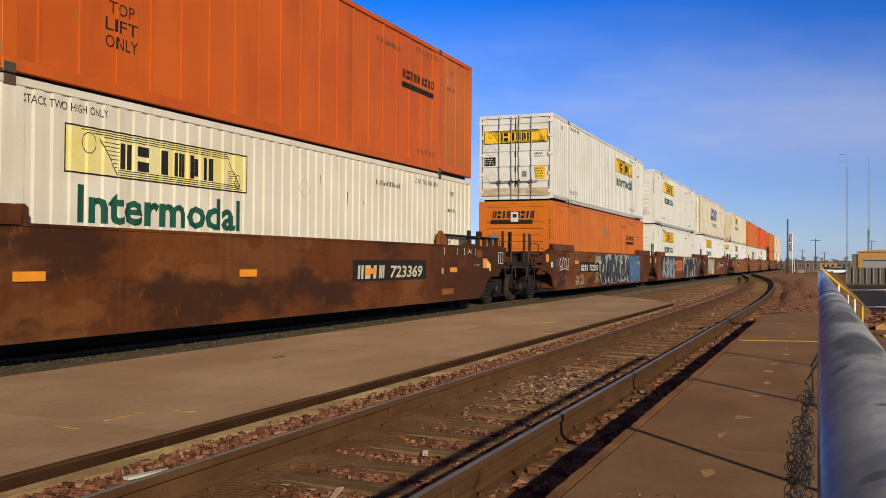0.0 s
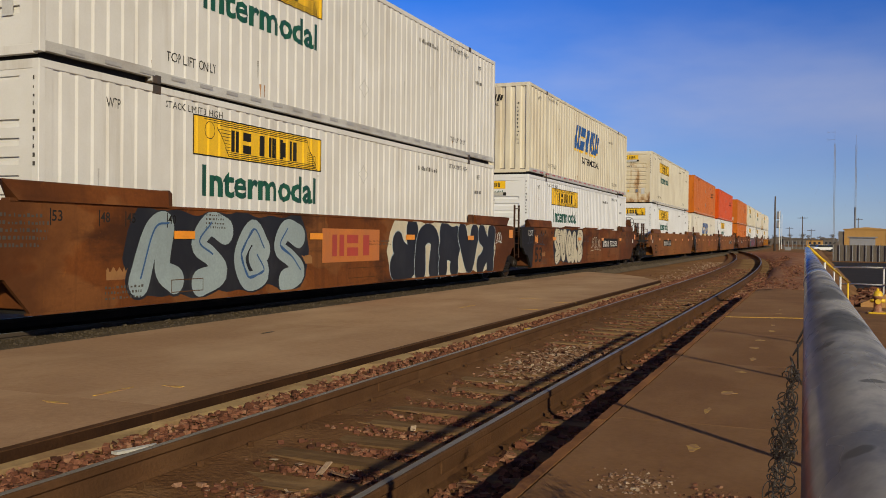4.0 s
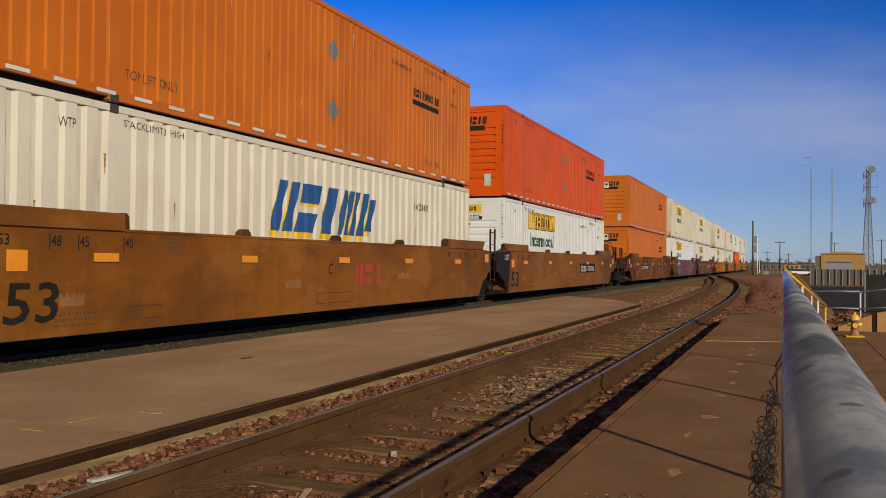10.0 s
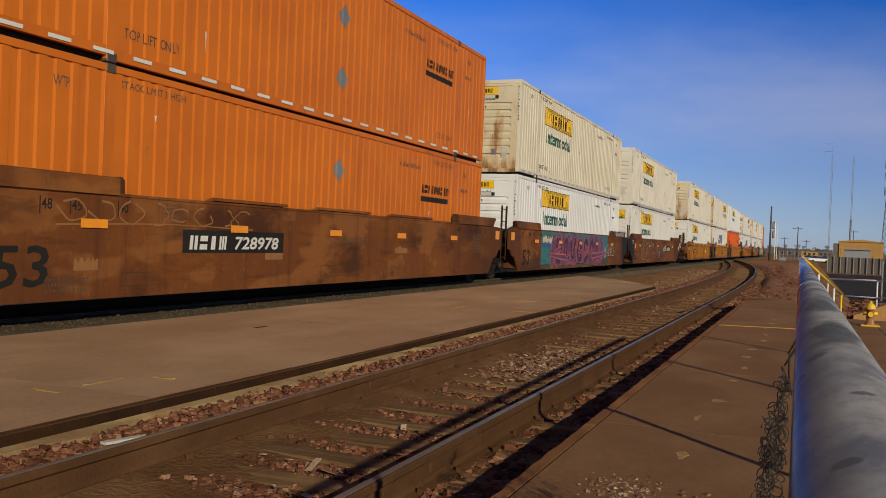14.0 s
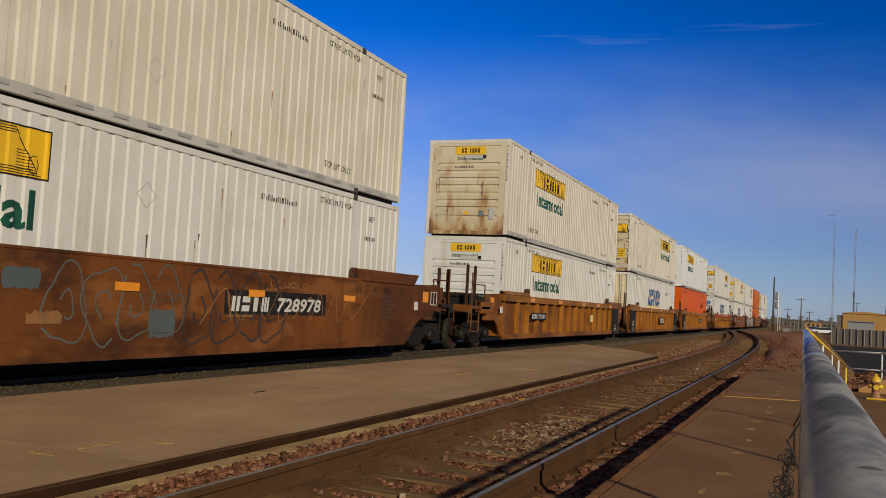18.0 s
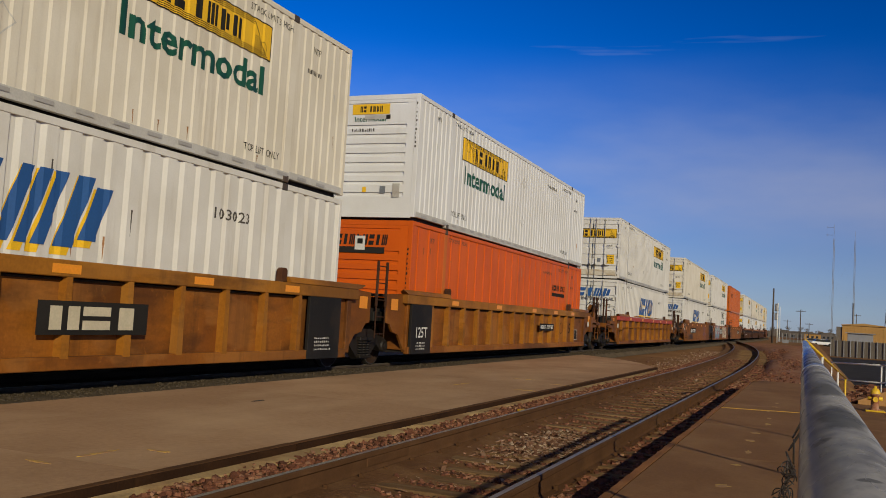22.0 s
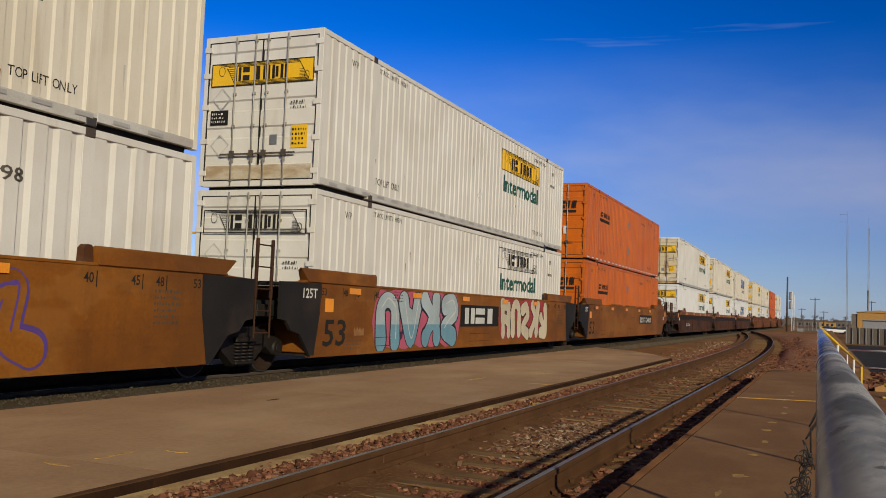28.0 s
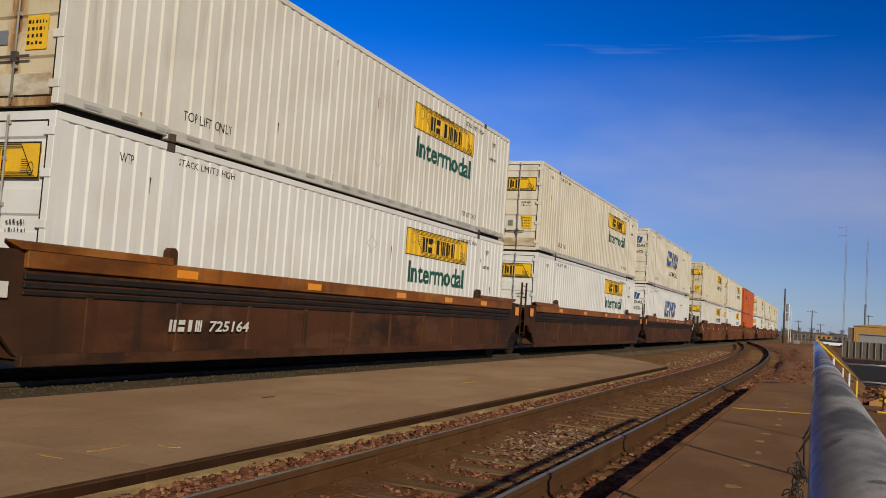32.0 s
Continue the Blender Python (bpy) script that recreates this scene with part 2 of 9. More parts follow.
M["burnt"] = surface("burnt_orange_paint", (0.56, 0.130, 0.008), (0.47, 0.102, 0.008), (0.20, 0.045, 0.010), 0.6, 1.0, STREAK, 40, 0.45, 0, 0.05, 0.50, 0.76, spec=0.25, grit=0.10)
M["graydash"] = surface("gray_reflective_tape", (0.42, 0.40, 0.37), (0.34, 0.32, 0.30), None, 0, 2, (1, 1, 1), 30, 0.4, 0, 0)
M["brown"] = weathered("brown_car_paint", (0.176, 0.0539, 0.0118), (0.127, 0.0372, 0.0088), (0.037, 0.0147, 0.0069), (0.265, 0.0902, 0.0167), (0.235, 0.1029, 0.0353), 0.8, 0.45, 0.45, dusty=0.35, end_tone=0.72, reach=13.0)
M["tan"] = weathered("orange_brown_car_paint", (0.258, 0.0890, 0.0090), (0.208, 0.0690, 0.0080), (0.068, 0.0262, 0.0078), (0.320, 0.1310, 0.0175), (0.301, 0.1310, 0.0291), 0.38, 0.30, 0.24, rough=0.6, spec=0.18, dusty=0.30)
M["umber"] = weathered("dark_red_brown_car_paint", (0.150, 0.046, 0.010), (0.105, 0.031, 0.008), (0.032, 0.013, 0.007), (0.25, 0.085, 0.016), (0.20, 0.080, 0.026), 0.85, 0.45, 0.45, dusty=0.35, end_tone=0.9, reach=8.0)
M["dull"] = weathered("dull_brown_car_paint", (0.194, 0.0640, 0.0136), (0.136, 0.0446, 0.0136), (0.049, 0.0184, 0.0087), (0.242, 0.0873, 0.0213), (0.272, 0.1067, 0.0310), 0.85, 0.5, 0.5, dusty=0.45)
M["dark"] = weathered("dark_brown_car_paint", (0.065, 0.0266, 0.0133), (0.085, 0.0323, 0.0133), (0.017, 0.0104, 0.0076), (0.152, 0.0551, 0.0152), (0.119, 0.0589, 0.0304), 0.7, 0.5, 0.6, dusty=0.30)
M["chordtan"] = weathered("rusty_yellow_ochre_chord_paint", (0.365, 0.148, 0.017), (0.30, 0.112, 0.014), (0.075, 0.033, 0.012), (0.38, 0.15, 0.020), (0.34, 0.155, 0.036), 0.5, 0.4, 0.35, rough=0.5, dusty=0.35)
M["ochre"] = weathered("rusty_ochre_car_paint", (0.299, 0.1029, 0.0137), (0.205, 0.0651, 0.0115), (0.050, 0.0210, 0.0084), (0.378, 0.1365, 0.0210), (0.315, 0.1313, 0.0336), 0.6, 0.5, 0.5, rough=0.5, dusty=0.45, end_tone=0.5)
M["black"] = surface("black_equipment_paint", (0.010, 0.009, 0.008), (0.018, 0.015, 0.013), (0.050, 0.032, 0.020), 0.5, 1.5, (1, 1, 1), 30, 0.65, 0, 0.15, spec=0.25)
M["grime"] = surface("greasy_truck_steel", (0.010, 0.008, 0.006), (0.016, 0.011, 0.008), (0.036, 0.020, 0.011), 0.5, 2.0, (1, 1, 1), 30, 0.6, 0, 0.3, spec=0.3)
M["casting"] = surface("worn_dark_steel", (0.06, 0.055, 0.05), (0.10, 0.075, 0.055), (0.20, 0.10, 0.04), 0.6, 3.0, (1, 1, 1), 40, 0.6, 0.3, 0.2)
M["rail"] = surface("gray_bottom_rail_paint", (0.56, 0.54, 0.50), (0.47, 0.45, 0.41), (0.22, 0.16, 0.11), 0.5, 1.5, (1, 0.4, 1), 40, 0.5, 0, 0.06)
M["steel"] = surface("worn_rail_head_steel", (0.20, 0.182, 0.155), (0.135, 0.122, 0.104), (0.08, 0.056, 0.036), 0.5, 2.0, (1, 0.1, 1), 60, 0.42, 0.0, 0.04, spec=0.28)
M["wheelrim"] = surface("worn_tread_steel", (0.10, 0.09, 0.08), (0.065, 0.058, 0.052), None, 0, 2.0, (1, 1, 1), 60, 0.4, 0.6, 0.03)
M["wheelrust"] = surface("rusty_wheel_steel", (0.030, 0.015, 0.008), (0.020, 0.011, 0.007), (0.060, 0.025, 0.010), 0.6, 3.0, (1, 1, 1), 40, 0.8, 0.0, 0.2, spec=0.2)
M["wheelrusty"] = surface("rusty_cast_iron", (0.22, 0.080, 0.035), (0.30, 0.13, 0.07), (0.55, 0.40, 0.28), 0.6, 6.0, (1, 1, 1), 40, 0.8, 0.0, 0.2, spec=0.2)
M["rust"] = surface("rust_brown_rail_steel", (0.106, 0.050, 0.022), (0.076, 0.037, 0.017), (0.15, 0.078, 0.035), 0.5, 2.5, (1, 0.5, 1), 45, 0.9, 0.0, 0.3, spec=0.08)
M["wood"] = surface("weathered_tie_wood", (0.21, 0.122, 0.056), (0.125, 0.072, 0.034), (0.31, 0.20, 0.10), 0.55, 3.0, (0.25, 3.0, 3.0), 22, 0.95, 0, 0.5, 0.45, 0.7, spec=0.08)
M["stone"] = gravel("red_ballast_stone", ((0.070, 0.031, 0.020), (0.140, 0.055, 0.032), (0.195, 0.078, 0.046), (0.240, 0.102, 0.060), (0.33, 0.185, 0.110)))
M["paleston"] = gravel("pale_ballast_stone", ((0.12, 0.060, 0.036), (0.19, 0.098, 0.058), (0.25, 0.140, 0.086), (0.32, 0.20, 0.13), (0.48, 0.37, 0.26)))
M["graystone"] = surface("gray_ballast_stone", (0.085, 0.064, 0.042), (0.060, 0.046, 0.031), (0.11, 0.085, 0.056), 0.5, 2.0, (1, 1, 1), 40, 0.95, 0, 0.3, spec=0.1)
M["dirt"] = surface("red_brown_dirt", (0.25, 0.125, 0.048), (0.19, 0.092, 0.036), (0.33, 0.195, 0.085), 0.55, 0.5, (1, 1, 1), 12, 0.95, 0, 0.6, 0.45, 0.7, 9, spec=0.1)
M["reddirt"] = surface("loose_red_dirt", (0.31, 0.140, 0.072), (0.24, 0.105, 0.054), (0.38, 0.22, 0.125), 0.6, 1.6, (1, 0.5, 1), 14, 0.95, 0, 0.7, 0.45, 0.7, 9, spec=0.1)
M["tanwall"] = surface("orange_tan_concrete", (0.42, 0.225, 0.085), (0.35, 0.185, 0.07), (0.26, 0.13, 0.05), 0.5, 1.2, (1, 1, 1), 20, 0.9, 0, 0.2, spec=0.1)
M["edge"] = surface("dark_rusted_edging", (0.040, 0.018, 0.008), (0.026, 0.012, 0.006), (0.085, 0.036, 0.014), 0.5, 2.0, (1, 0.4, 1), 40, 0.9, 0, 0.3, spec=0.08)
M["bed"] = surface("ballast_bed_grit", (0.185, 0.090, 0.038), (0.125, 0.060, 0.026), (0.27, 0.150, 0.068), 0.55, 2.5, (1, 1, 1), 34, 0.95, 0, 0.9, 0.45, 0.7, 24, spec=0.08)
M["graygrit"] = surface("gray_brown_grit", (0.115, 0.085, 0.053), (0.085, 0.063, 0.040), (0.16, 0.12, 0.078), 0.5, 2.0, (1, 1, 1), 30, 0.95, 0, 0.9, 0.45, 0.7, 22, spec=0.1)
M["pad"] = surface("worn_brown_concrete", (0.415, 0.258, 0.146), (0.335, 0.203, 0.114), (0.51, 0.35, 0.21), 0.6, 0.8, (1, 0.45, 1), 18, 0.92, 0, 0.22, 0.46, 0.70, 30, spec=0.12)
M["slab"] = surface("red_brown_platform_concrete", (0.262, 0.136, 0.061), (0.214, 0.109, 0.050), (0.330, 0.190, 0.093), 0.6, 1.1, (1, 0.6, 1), 30, 0.92, 0, 0.25, 0.45, 0.7, 36, spec=0.1)
M["curb"] = surface("chipped_orange_brown_curb", (0.36, 0.165, 0.062), (0.27, 0.118, 0.046), (0.14, 0.062, 0.028), 0.7, 2.4, (1, 0.5, 1), 30, 0.92, 0, 0.4, 0.46, 0.66, 22, spec=0.1)
M["footing"] = surface("pale_chipped_concrete", (0.40, 0.28, 0.135), (0.25, 0.165, 0.08), (0.22, 0.12, 0.06), 0.8, 1.8, (1, 0.5, 1), 30, 0.92, 0, 0.4, 0.47, 0.60, 18, spec=0.1)
def scuffed_pipe(name):
    """Old galvanized pipe: bright zinc, dark blue-gray worn patches, browner along one flank."""
    m, n, l, b = nodes_of(name)
    tc, sp = n.new("ShaderNodeTexCoord"), n.new("ShaderNodeSeparateXYZ")
    l.new(tc.outputs["Object"], sp.inputs["Vector"])

    def calc(op, a, c):
        k = n.new("ShaderNodeMath")
        k.operation = op
        for sock, v in zip(k.inputs, (a, c)):
            if isinstance(v, float):
                sock.default_value = v
            else:
                l.new(v, sock)
        return k.outputs[0]
    fine = noise_node(n, l, 38.0, (1, 0.4, 1), 6.0, 0.65, False)
    col = mixed(n, l, ramp(n, l, noise_node(n, l, 9.0, (1, 0.5, 1), 5.0, 0.6, False), 0.36, 0.62), (0.50, 0.485, 0.50), (0.35, 0.35, 0.38))
    col = mixed(n, l, ramp(n, l, fine, 0.52, 0.64, 0.45), col, (0.17, 0.17, 0.20))
    col = mixed(n, l, ramp(n, l, noise_node(n, l, 5.5, (1.6, 0.8, 1.6), 7.0, 0.65, False), 0.48, 0.58, 0.65), col, (0.125, 0.14, 0.21))
    for y, half, x, wide in ((0.76, 0.11, 0.028, 0.017), (0.598, 0.012, 0.012, 0.006), (0.424, 0.006, 0.028, 0.006), (0.293, 0.006, 0.016, 0.005), (1.12, 0.12, 0.026, 0.018)):   # dark scuffs of wear
        u, v = calc("DIVIDE", calc("SUBTRACT", sp.outputs["Y"], y), half), calc("DIVIDE", calc("SUBTRACT", sp.outputs["X"], x), wide)
        d = calc("ADD", calc("ADD", calc("MULTIPLY", u, u), calc("MULTIPLY", v, v)), calc("MULTIPLY", calc("SUBTRACT", fine, 0.5), 2.4))
        col = mixed(n, l, ramp(n, l, d, 1.15, 0.55, 0.72), col, (0.085, 0.09, 0.11))
    trackside = calc("ADD", calc("MULTIPLY", calc("SUBTRACT", fine, 0.5), 0.012), sp.outputs["X"])
    col = mixed(n, l, ramp(n, l, trackside, 0.021, 0.010, 0.55), col, (0.15, 0.118, 0.088))   # brown tint on the flank towards the tracks
    l.new(col, b.inputs["Base Color"])
    b.inputs["Metallic"].default_value, b.inputs["Specular IOR Level"].default_value = 0.50, 0.5
    l.new(ramp(n, l, noise_node(n, l, 12.0, (1, 0.4, 1), 4.0, 0.6, False), 0.1, 0.7, 0.42), b.inputs["Roughness"])
    return m


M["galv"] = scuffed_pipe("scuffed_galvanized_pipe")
M["postgalv"] = surface("rusty_galvanized_post", (0.16, 0.13, 0.11), (0.11, 0.085, 0.07), (0.09, 0.045, 0.025), 0.7, 5.0, (1, 1, 0.5), 40, 0.6, 0.3, 0.1)
M["asphalt"] = surface("dark_worn_asphalt", (0.050, 0.044, 0.040), (0.038, 0.034, 0.031), (0.075, 0.062, 0.050), 0.5, 0.6, (1, 1, 1), 16, 0.95, 0, 0.3, spec=0.1)
M["rod"] = surface("galvanized_lock_rod", (0.40, 0.39, 0.36), (0.30, 0.28, 0.25), (0.16, 0.09, 0.045), 0.6, 3.0, (1, 1, 0.3), 40, 0.5, 0.2, 0.05)
M["rustwash"] = surface("rust_run", (0.27, 0.115, 0.035), (0.36, 0.19, 0.075), (0.13, 0.05, 0.02), 0.6, 3.0, (1, 1, 0.3), 30, 0.75, 0, 0.1)
M["doordirt"] = surface("road_dirt_on_white_paint", (0.60, 0.55, 0.45), (0.50, 0.42, 0.30), (0.34, 0.235, 0.125), 0.9, 1.6, (1, 1, 2.5), 30, 0.6, 0, 0.03, 0.44, 0.62)
M["dustpaint"] = surface("dusty_overpainted_brown", (0.235, 0.100, 0.030), (0.28, 0.130, 0.040), (0.15, 0.060, 0.020), 0.6, 3.0, (1, 1, 1), 30, 0.8, 0, 0.05)
M["trainrail"] = surface("dull_gray_brown_rail_steel", (0.075, 0.055, 0.040), (0.055, 0.041, 0.030), (0.11, 0.07, 0.042), 0.5, 2.5, (1, 0.5, 1), 45, 0.85, 0, 0.3, spec=0.15)
M["farwall"] = surface("weathered_dark_siding", (0.13, 0.105, 0.085), (0.10, 0.082, 0.068), None, 0, 0.4, (1, 1, 1), 8, 0.8, 0, 0)
M["wire"] = surface("dull_fence_wire", (0.055, 0.044, 0.036), (0.035, 0.028, 0.023), None, 0, 5, (1, 1, 1), 60, 0.6, 0.5, 0.1)
M["yellow"] = surface("yellow_sign_paint", (0.86, 0.50, 0.006), (0.78, 0.45, 0.008), (0.46, 0.28, 0.03), 0.25, 1.2, STREAK, 40, 0.45, 0, 0.02)
M["yellowpost"] = surface("yellow_safety_paint", (0.75, 0.48, 0.02), (0.66, 0.41, 0.02), (0.36, 0.22, 0.04), 0.5, 2.0, (1, 1, 1), 30, 0.5, 0, 0.08)
M["palepanel"] = surface("faded_yellow_sign_paint", (0.72, 0.58, 0.16), (0.74, 0.66, 0.34), (0.70, 0.66, 0.52), 0.7, 2.5, (1, 1, 0.3), 40, 0.5, 0, 0.02)
M["ink"] = surface("black_lettering_paint", (0.014, 0.013, 0.012), (0.024, 0.021, 0.018), None, 0, 1, (1, 1, 1), 30, 0.75, 0, 0, spec=0.15)
M["fadedink"] = surface("faded_dark_lettering_paint", (0.060, 0.052, 0.045), (0.095, 0.082, 0.070), None, 0, 2, (1, 1, 1), 30, 0.75, 0, 0, spec=0.15)
M["green"] = surface("dark_green_lettering_paint", (0.008, 0.075, 0.042), (0.012, 0.09, 0.05), None, 0, 1, (1, 1, 1), 30, 0.5, 0, 0)
M["blue"] = surface("blue_logo_paint", (0.018, 0.075, 0.24), (0.022, 0.09, 0.27), None, 0, 1, (1, 1, 1), 30, 0.45, 0, 0)
M["tape"] = surface("white_reflective_tape", (0.72, 0.70, 0.66), (0.60, 0.57, 0.52), None, 0, 1, (1, 1, 1), 30, 0.35, 0, 0)
M["amber"] = surface("amber_reflector", (0.85, 0.30, 0.012), (0.75, 0.26, 0.012), None, 0, 3, (1, 1, 1), 30, 0.3, 0, 0)
M["redtape"] = surface("red_reflective_tape", (0.50, 0.03, 0.02), (0.42, 0.03, 0.02), None, 0, 3, (1, 1, 1), 30, 0.35, 0, 0)
M["palepaint"] = surface("white_stencil_paint", (0.66, 0.64, 0.60), (0.56, 0.54, 0.50), None, 0, 2, (1, 1, 1), 30, 0.6, 0, 0)
M["gray"] = surface("gray_placard", (0.22, 0.23, 0.24), (0.17, 0.18, 0.19), None, 0, 2, (1, 1, 1), 30, 0.5, 0.2, 0)
M["redpaint"] = surface("red_stencil_paint", (0.42, 0.05, 0.03), (0.34, 0.05, 0.03), None, 0, 2, (1, 1, 1), 30, 0.6, 0, 0)
M["whiterail"] = surface("white_handrail_paint", (0.74, 0.73, 0.70), (0.64, 0.62, 0.58), None, 0, 2, (1, 1, 1), 30, 0.5, 0, 0)
M["wall"] = surface("tan_metal_siding", (0.41, 0.220, 0.052), (0.345, 0.185, 0.045), None, 0, 0.3, (1, 1, 1), 8, 0.7, 0, 0)
M["graywall"] = surface("gray_sheet_metal", (0.27, 0.27, 0.28), (0.22, 0.22, 0.23), None, 0, 0.4, (1, 1, 1), 8, 0.6, 0.2, 0)
M["darkwall"] = surface("weathered_brown_gray_fence_boards", (0.17, 0.142, 0.115), (0.13, 0.11, 0.09), (0.08, 0.068, 0.055), 0.5, 0.8, (1, 1, 0.2), 10, 0.85, 0, 0.1, spec=0.1)
M["towersteel"] = surface("galvanized_tower_steel", (0.20, 0.20, 0.215), (0.16, 0.16, 0.17), None, 0, 1, (1, 1, 1), 10, 0.6, 0.4, 0)
M["pole"] = surface("tarred_utility_pole", (0.085, 0.064, 0.050), (0.065, 0.05, 0.04), None, 0, 1, (1, 1, 1), 14, 0.85, 0, 0.1)
M["twig"] = surface("bare_twigs", (0.13, 0.10, 0.08), (0.10, 0.078, 0.062), None, 0, 1, (1, 1, 1), 6, 0.9, 0, 0)
M["carwhite"] = surface("white_car_paint", (0.72, 0.72, 0.72), (0.66, 0.66, 0.66), None, 0, 1, (1, 1, 1), 20, 0.25, 0, 0)
M["cardark"] = surface("dark_car_paint", (0.03, 0.032, 0.036), (0.04, 0.042, 0.046), None, 0, 1, (1, 1, 1), 20, 0.2, 0, 0)
M["glass"] = surface("dark_window_glass", (0.02, 0.022, 0.025), (0.03, 0.032, 0.035), None, 0, 1, (1, 1, 1), 20, 0.08, 0, 0)
M["wornyellow"] = surface("worn_yellow_line_paint", (0.78, 0.45, 0.025), (0.66, 0.37, 0.03), (0.30, 0.16, 0.06), 0.7, 7.0, (1, 1, 1), 30, 0.85, 0, 0.2, 0.55, 0.66)
M["faintyellow"] = surface("worn_yellow_paint_trace", (0.58, 0.36, 0.05), (0.44, 0.26, 0.06), (0.32, 0.17, 0.075), 0.95, 14.0, (1, 1, 1), 30, 0.9, 0, 0.2, 0.44, 0.56)
M["stain"] = rusted_front("rust_stained_ivory_paint", (0.60, 0.515, 0.355), (0.52, 0.43, 0.28), (0.36, 0.185, 0.058), (0.125, 0.048, 0.016))
for key, col in (("g_white", (0.62, 0.62, 0.58)), ("g_cream", (0.62, 0.54, 0.38)), ("g_gray", (0.30, 0.36, 0.36)), ("g_teal", (0.03, 0.16, 0.17)), ("g_purple", (0.13, 0.045, 0.13)), ("g_pink", (0.50, 0.10, 0.16)), ("g_coral", (0.50, 0.12, 0.09)), ("g_sky", (0.16, 0.33, 0.42)), ("g_blue", (0.035, 0.10, 0.24)), ("g_red", (0.38, 0.03, 0.025)), ("g_black", (0.012, 0.012, 0.013)), ("g_orange", (0.55, 0.17, 0.03)), ("g_violet", (0.10, 0.05, 0.25)), ("g_tealgray", (0.11, 0.115, 0.10)), ("g_olive", (0.05, 0.055, 0.03)), ("g_plum", (0.055, 0.018, 0.06)), ("g_pale", (0.40, 0.48, 0.50)), ("g_mist", (0.20, 0.25, 0.21)), ("g_soot", (0.045, 0.028, 0.022)), ("g_smudge", (0.085, 0.105, 0.105))):
    M[key] = surface("sprayed_" + key[2:] + "_paint", col, tuple(c * 0.82 for c in col), tuple(c * 0.45 + 0.04 for c in col), 0.45, 1.6, (1, 1, 0.6), 30, 0.55, 0, 0)


# mesh helpers
def mesh_of(bm, name, material):
    me = bpy.data.meshes.new(name)
    bm.to_mesh(me)
    bm.free()
    me.materials.append(M[material] if isinstance(material, str) else material)
    return me


def part(name, bm, material, parent, label=""):
    me = bm if isinstance(bm, bpy.types.Mesh) else mesh_of(bm, name, material)
    ob = new(name, me)
    ob.parent = parent
    if label:
        ob["label"] = label
    return ob


def thing(name, label, category, group="", kind="", m=None):
    ob = new(name)
    ob.empty_display_size = 0.2
    if m is not None:
        ob.matrix_world = m
    return tagged(ob, label, category, group, kind)


def solid(name, bm, material, label, category, group="", kind="", m=None):
    ob = new(name, bm if isinstance(bm, bpy.types.Mesh) else mesh_of(bm, name, material))
    if m is not None:
        ob.matrix_world = m
    return tagged(ob, label, category, group, kind)


def box(bm, x0, x1, y0, y1, z0, z1, bevel=0.0):
    vs = [bm.verts.new(p) for p in ((x0, y0, z0), (x1, y0, z0), (x1, y1, z0), (x0, y1, z0), (x0, y0, z1), (x1, y0, z1), (x1, y1, z1), (x0, y1, z1))]
    fs = [bm.faces.new([vs[i] for i in f]) for f in ((0, 3, 2, 1), (4, 5, 6, 7), (0, 1, 5, 4), (1, 2, 6, 5), (2, 3, 7, 6), (3, 0, 4, 7))]
    if bevel:
        es = list({e for f in fs for e in f.edges})
        bmesh.ops.bevel(bm, geom=es, offset=bevel, segments=1, affect="EDGES")
    return bm


def boxm(*a, **k):
    return box(bmesh.new(), *a, **k)


def tube(bm, p, q, r, n=8, r2=None):
    """A round bar from p to q."""
    p, q = Vector(p), Vector(q)
    d = (q - p)
    rot = d.to_track_quat("Z", "Y").to_matrix()
    ring = []
    for c, rr in ((p, r), (q, r if r2 is None else r2)):
        ring.append([bm.verts.new(c + rot @ Vector((rr * math.cos(2 * math.pi * i / n), rr * math.sin(2 * math.pi * i / n), 0))) for i in range(n)])
    for i in range(n):
        f = bm.faces.new((ring[0][i], ring[0][(i + 1) % n], ring[1][(i + 1) % n], ring[1][i]))
        f.smooth = n > 6
    bm.faces.new(ring[0][::-1])
    bm.faces.new(ring[1])
    return bm


def prism(bm, pts, axis, lo, hi):
    """A polygon given in the two other axes, drawn out along axis from lo to hi."""
    def at(u, v, w):
        return {"x": (w, u, v), "y": (u, w, v), "z": (u, v, w)}[axis]
    a = [bm.verts.new(at(u, v, lo)) for u, v in pts]
    b = [bm.verts.new(at(u, v, hi)) for u, v in pts]
    bm.faces.new(a)
    bm.faces.new(b[::-1])
    for i in range(len(pts)):
        j = (i + 1) % len(pts)
        bm.faces.new((a[j], a[i], b[i], b[j]))
    bmesh.ops.recalc_face_normals(bm, faces=bm.faces[:])
    return bm


def sweep(profile, line, closed=True):
    """Profile (across, up) carried along a line of (x, y, z, heading)."""
    bm = bmesh.new()
    prev = None
    for x, y, z, h in line:
        ring = [bm.verts.new((x + u * math.cos(h), y + u * math.sin(h), z + v)) for u, v in profile]
        if prev:
            for i in range(len(profile) if closed else len(profile) - 1):
                j = (i + 1) % len(profile)
                bm.faces.new((prev[i], prev[j], ring[j], ring[i]))
        prev = ring
    bmesh.ops.recalc_face_normals(bm, faces=bm.faces[:])
    return bm

# plan of the place: y runs along the tracks, x to the right of the camera
TX = -9.61            # centre of the train's track
SX = -2.67            # centre of the near track
GAUGE = 0.752         # rail centre from track centre


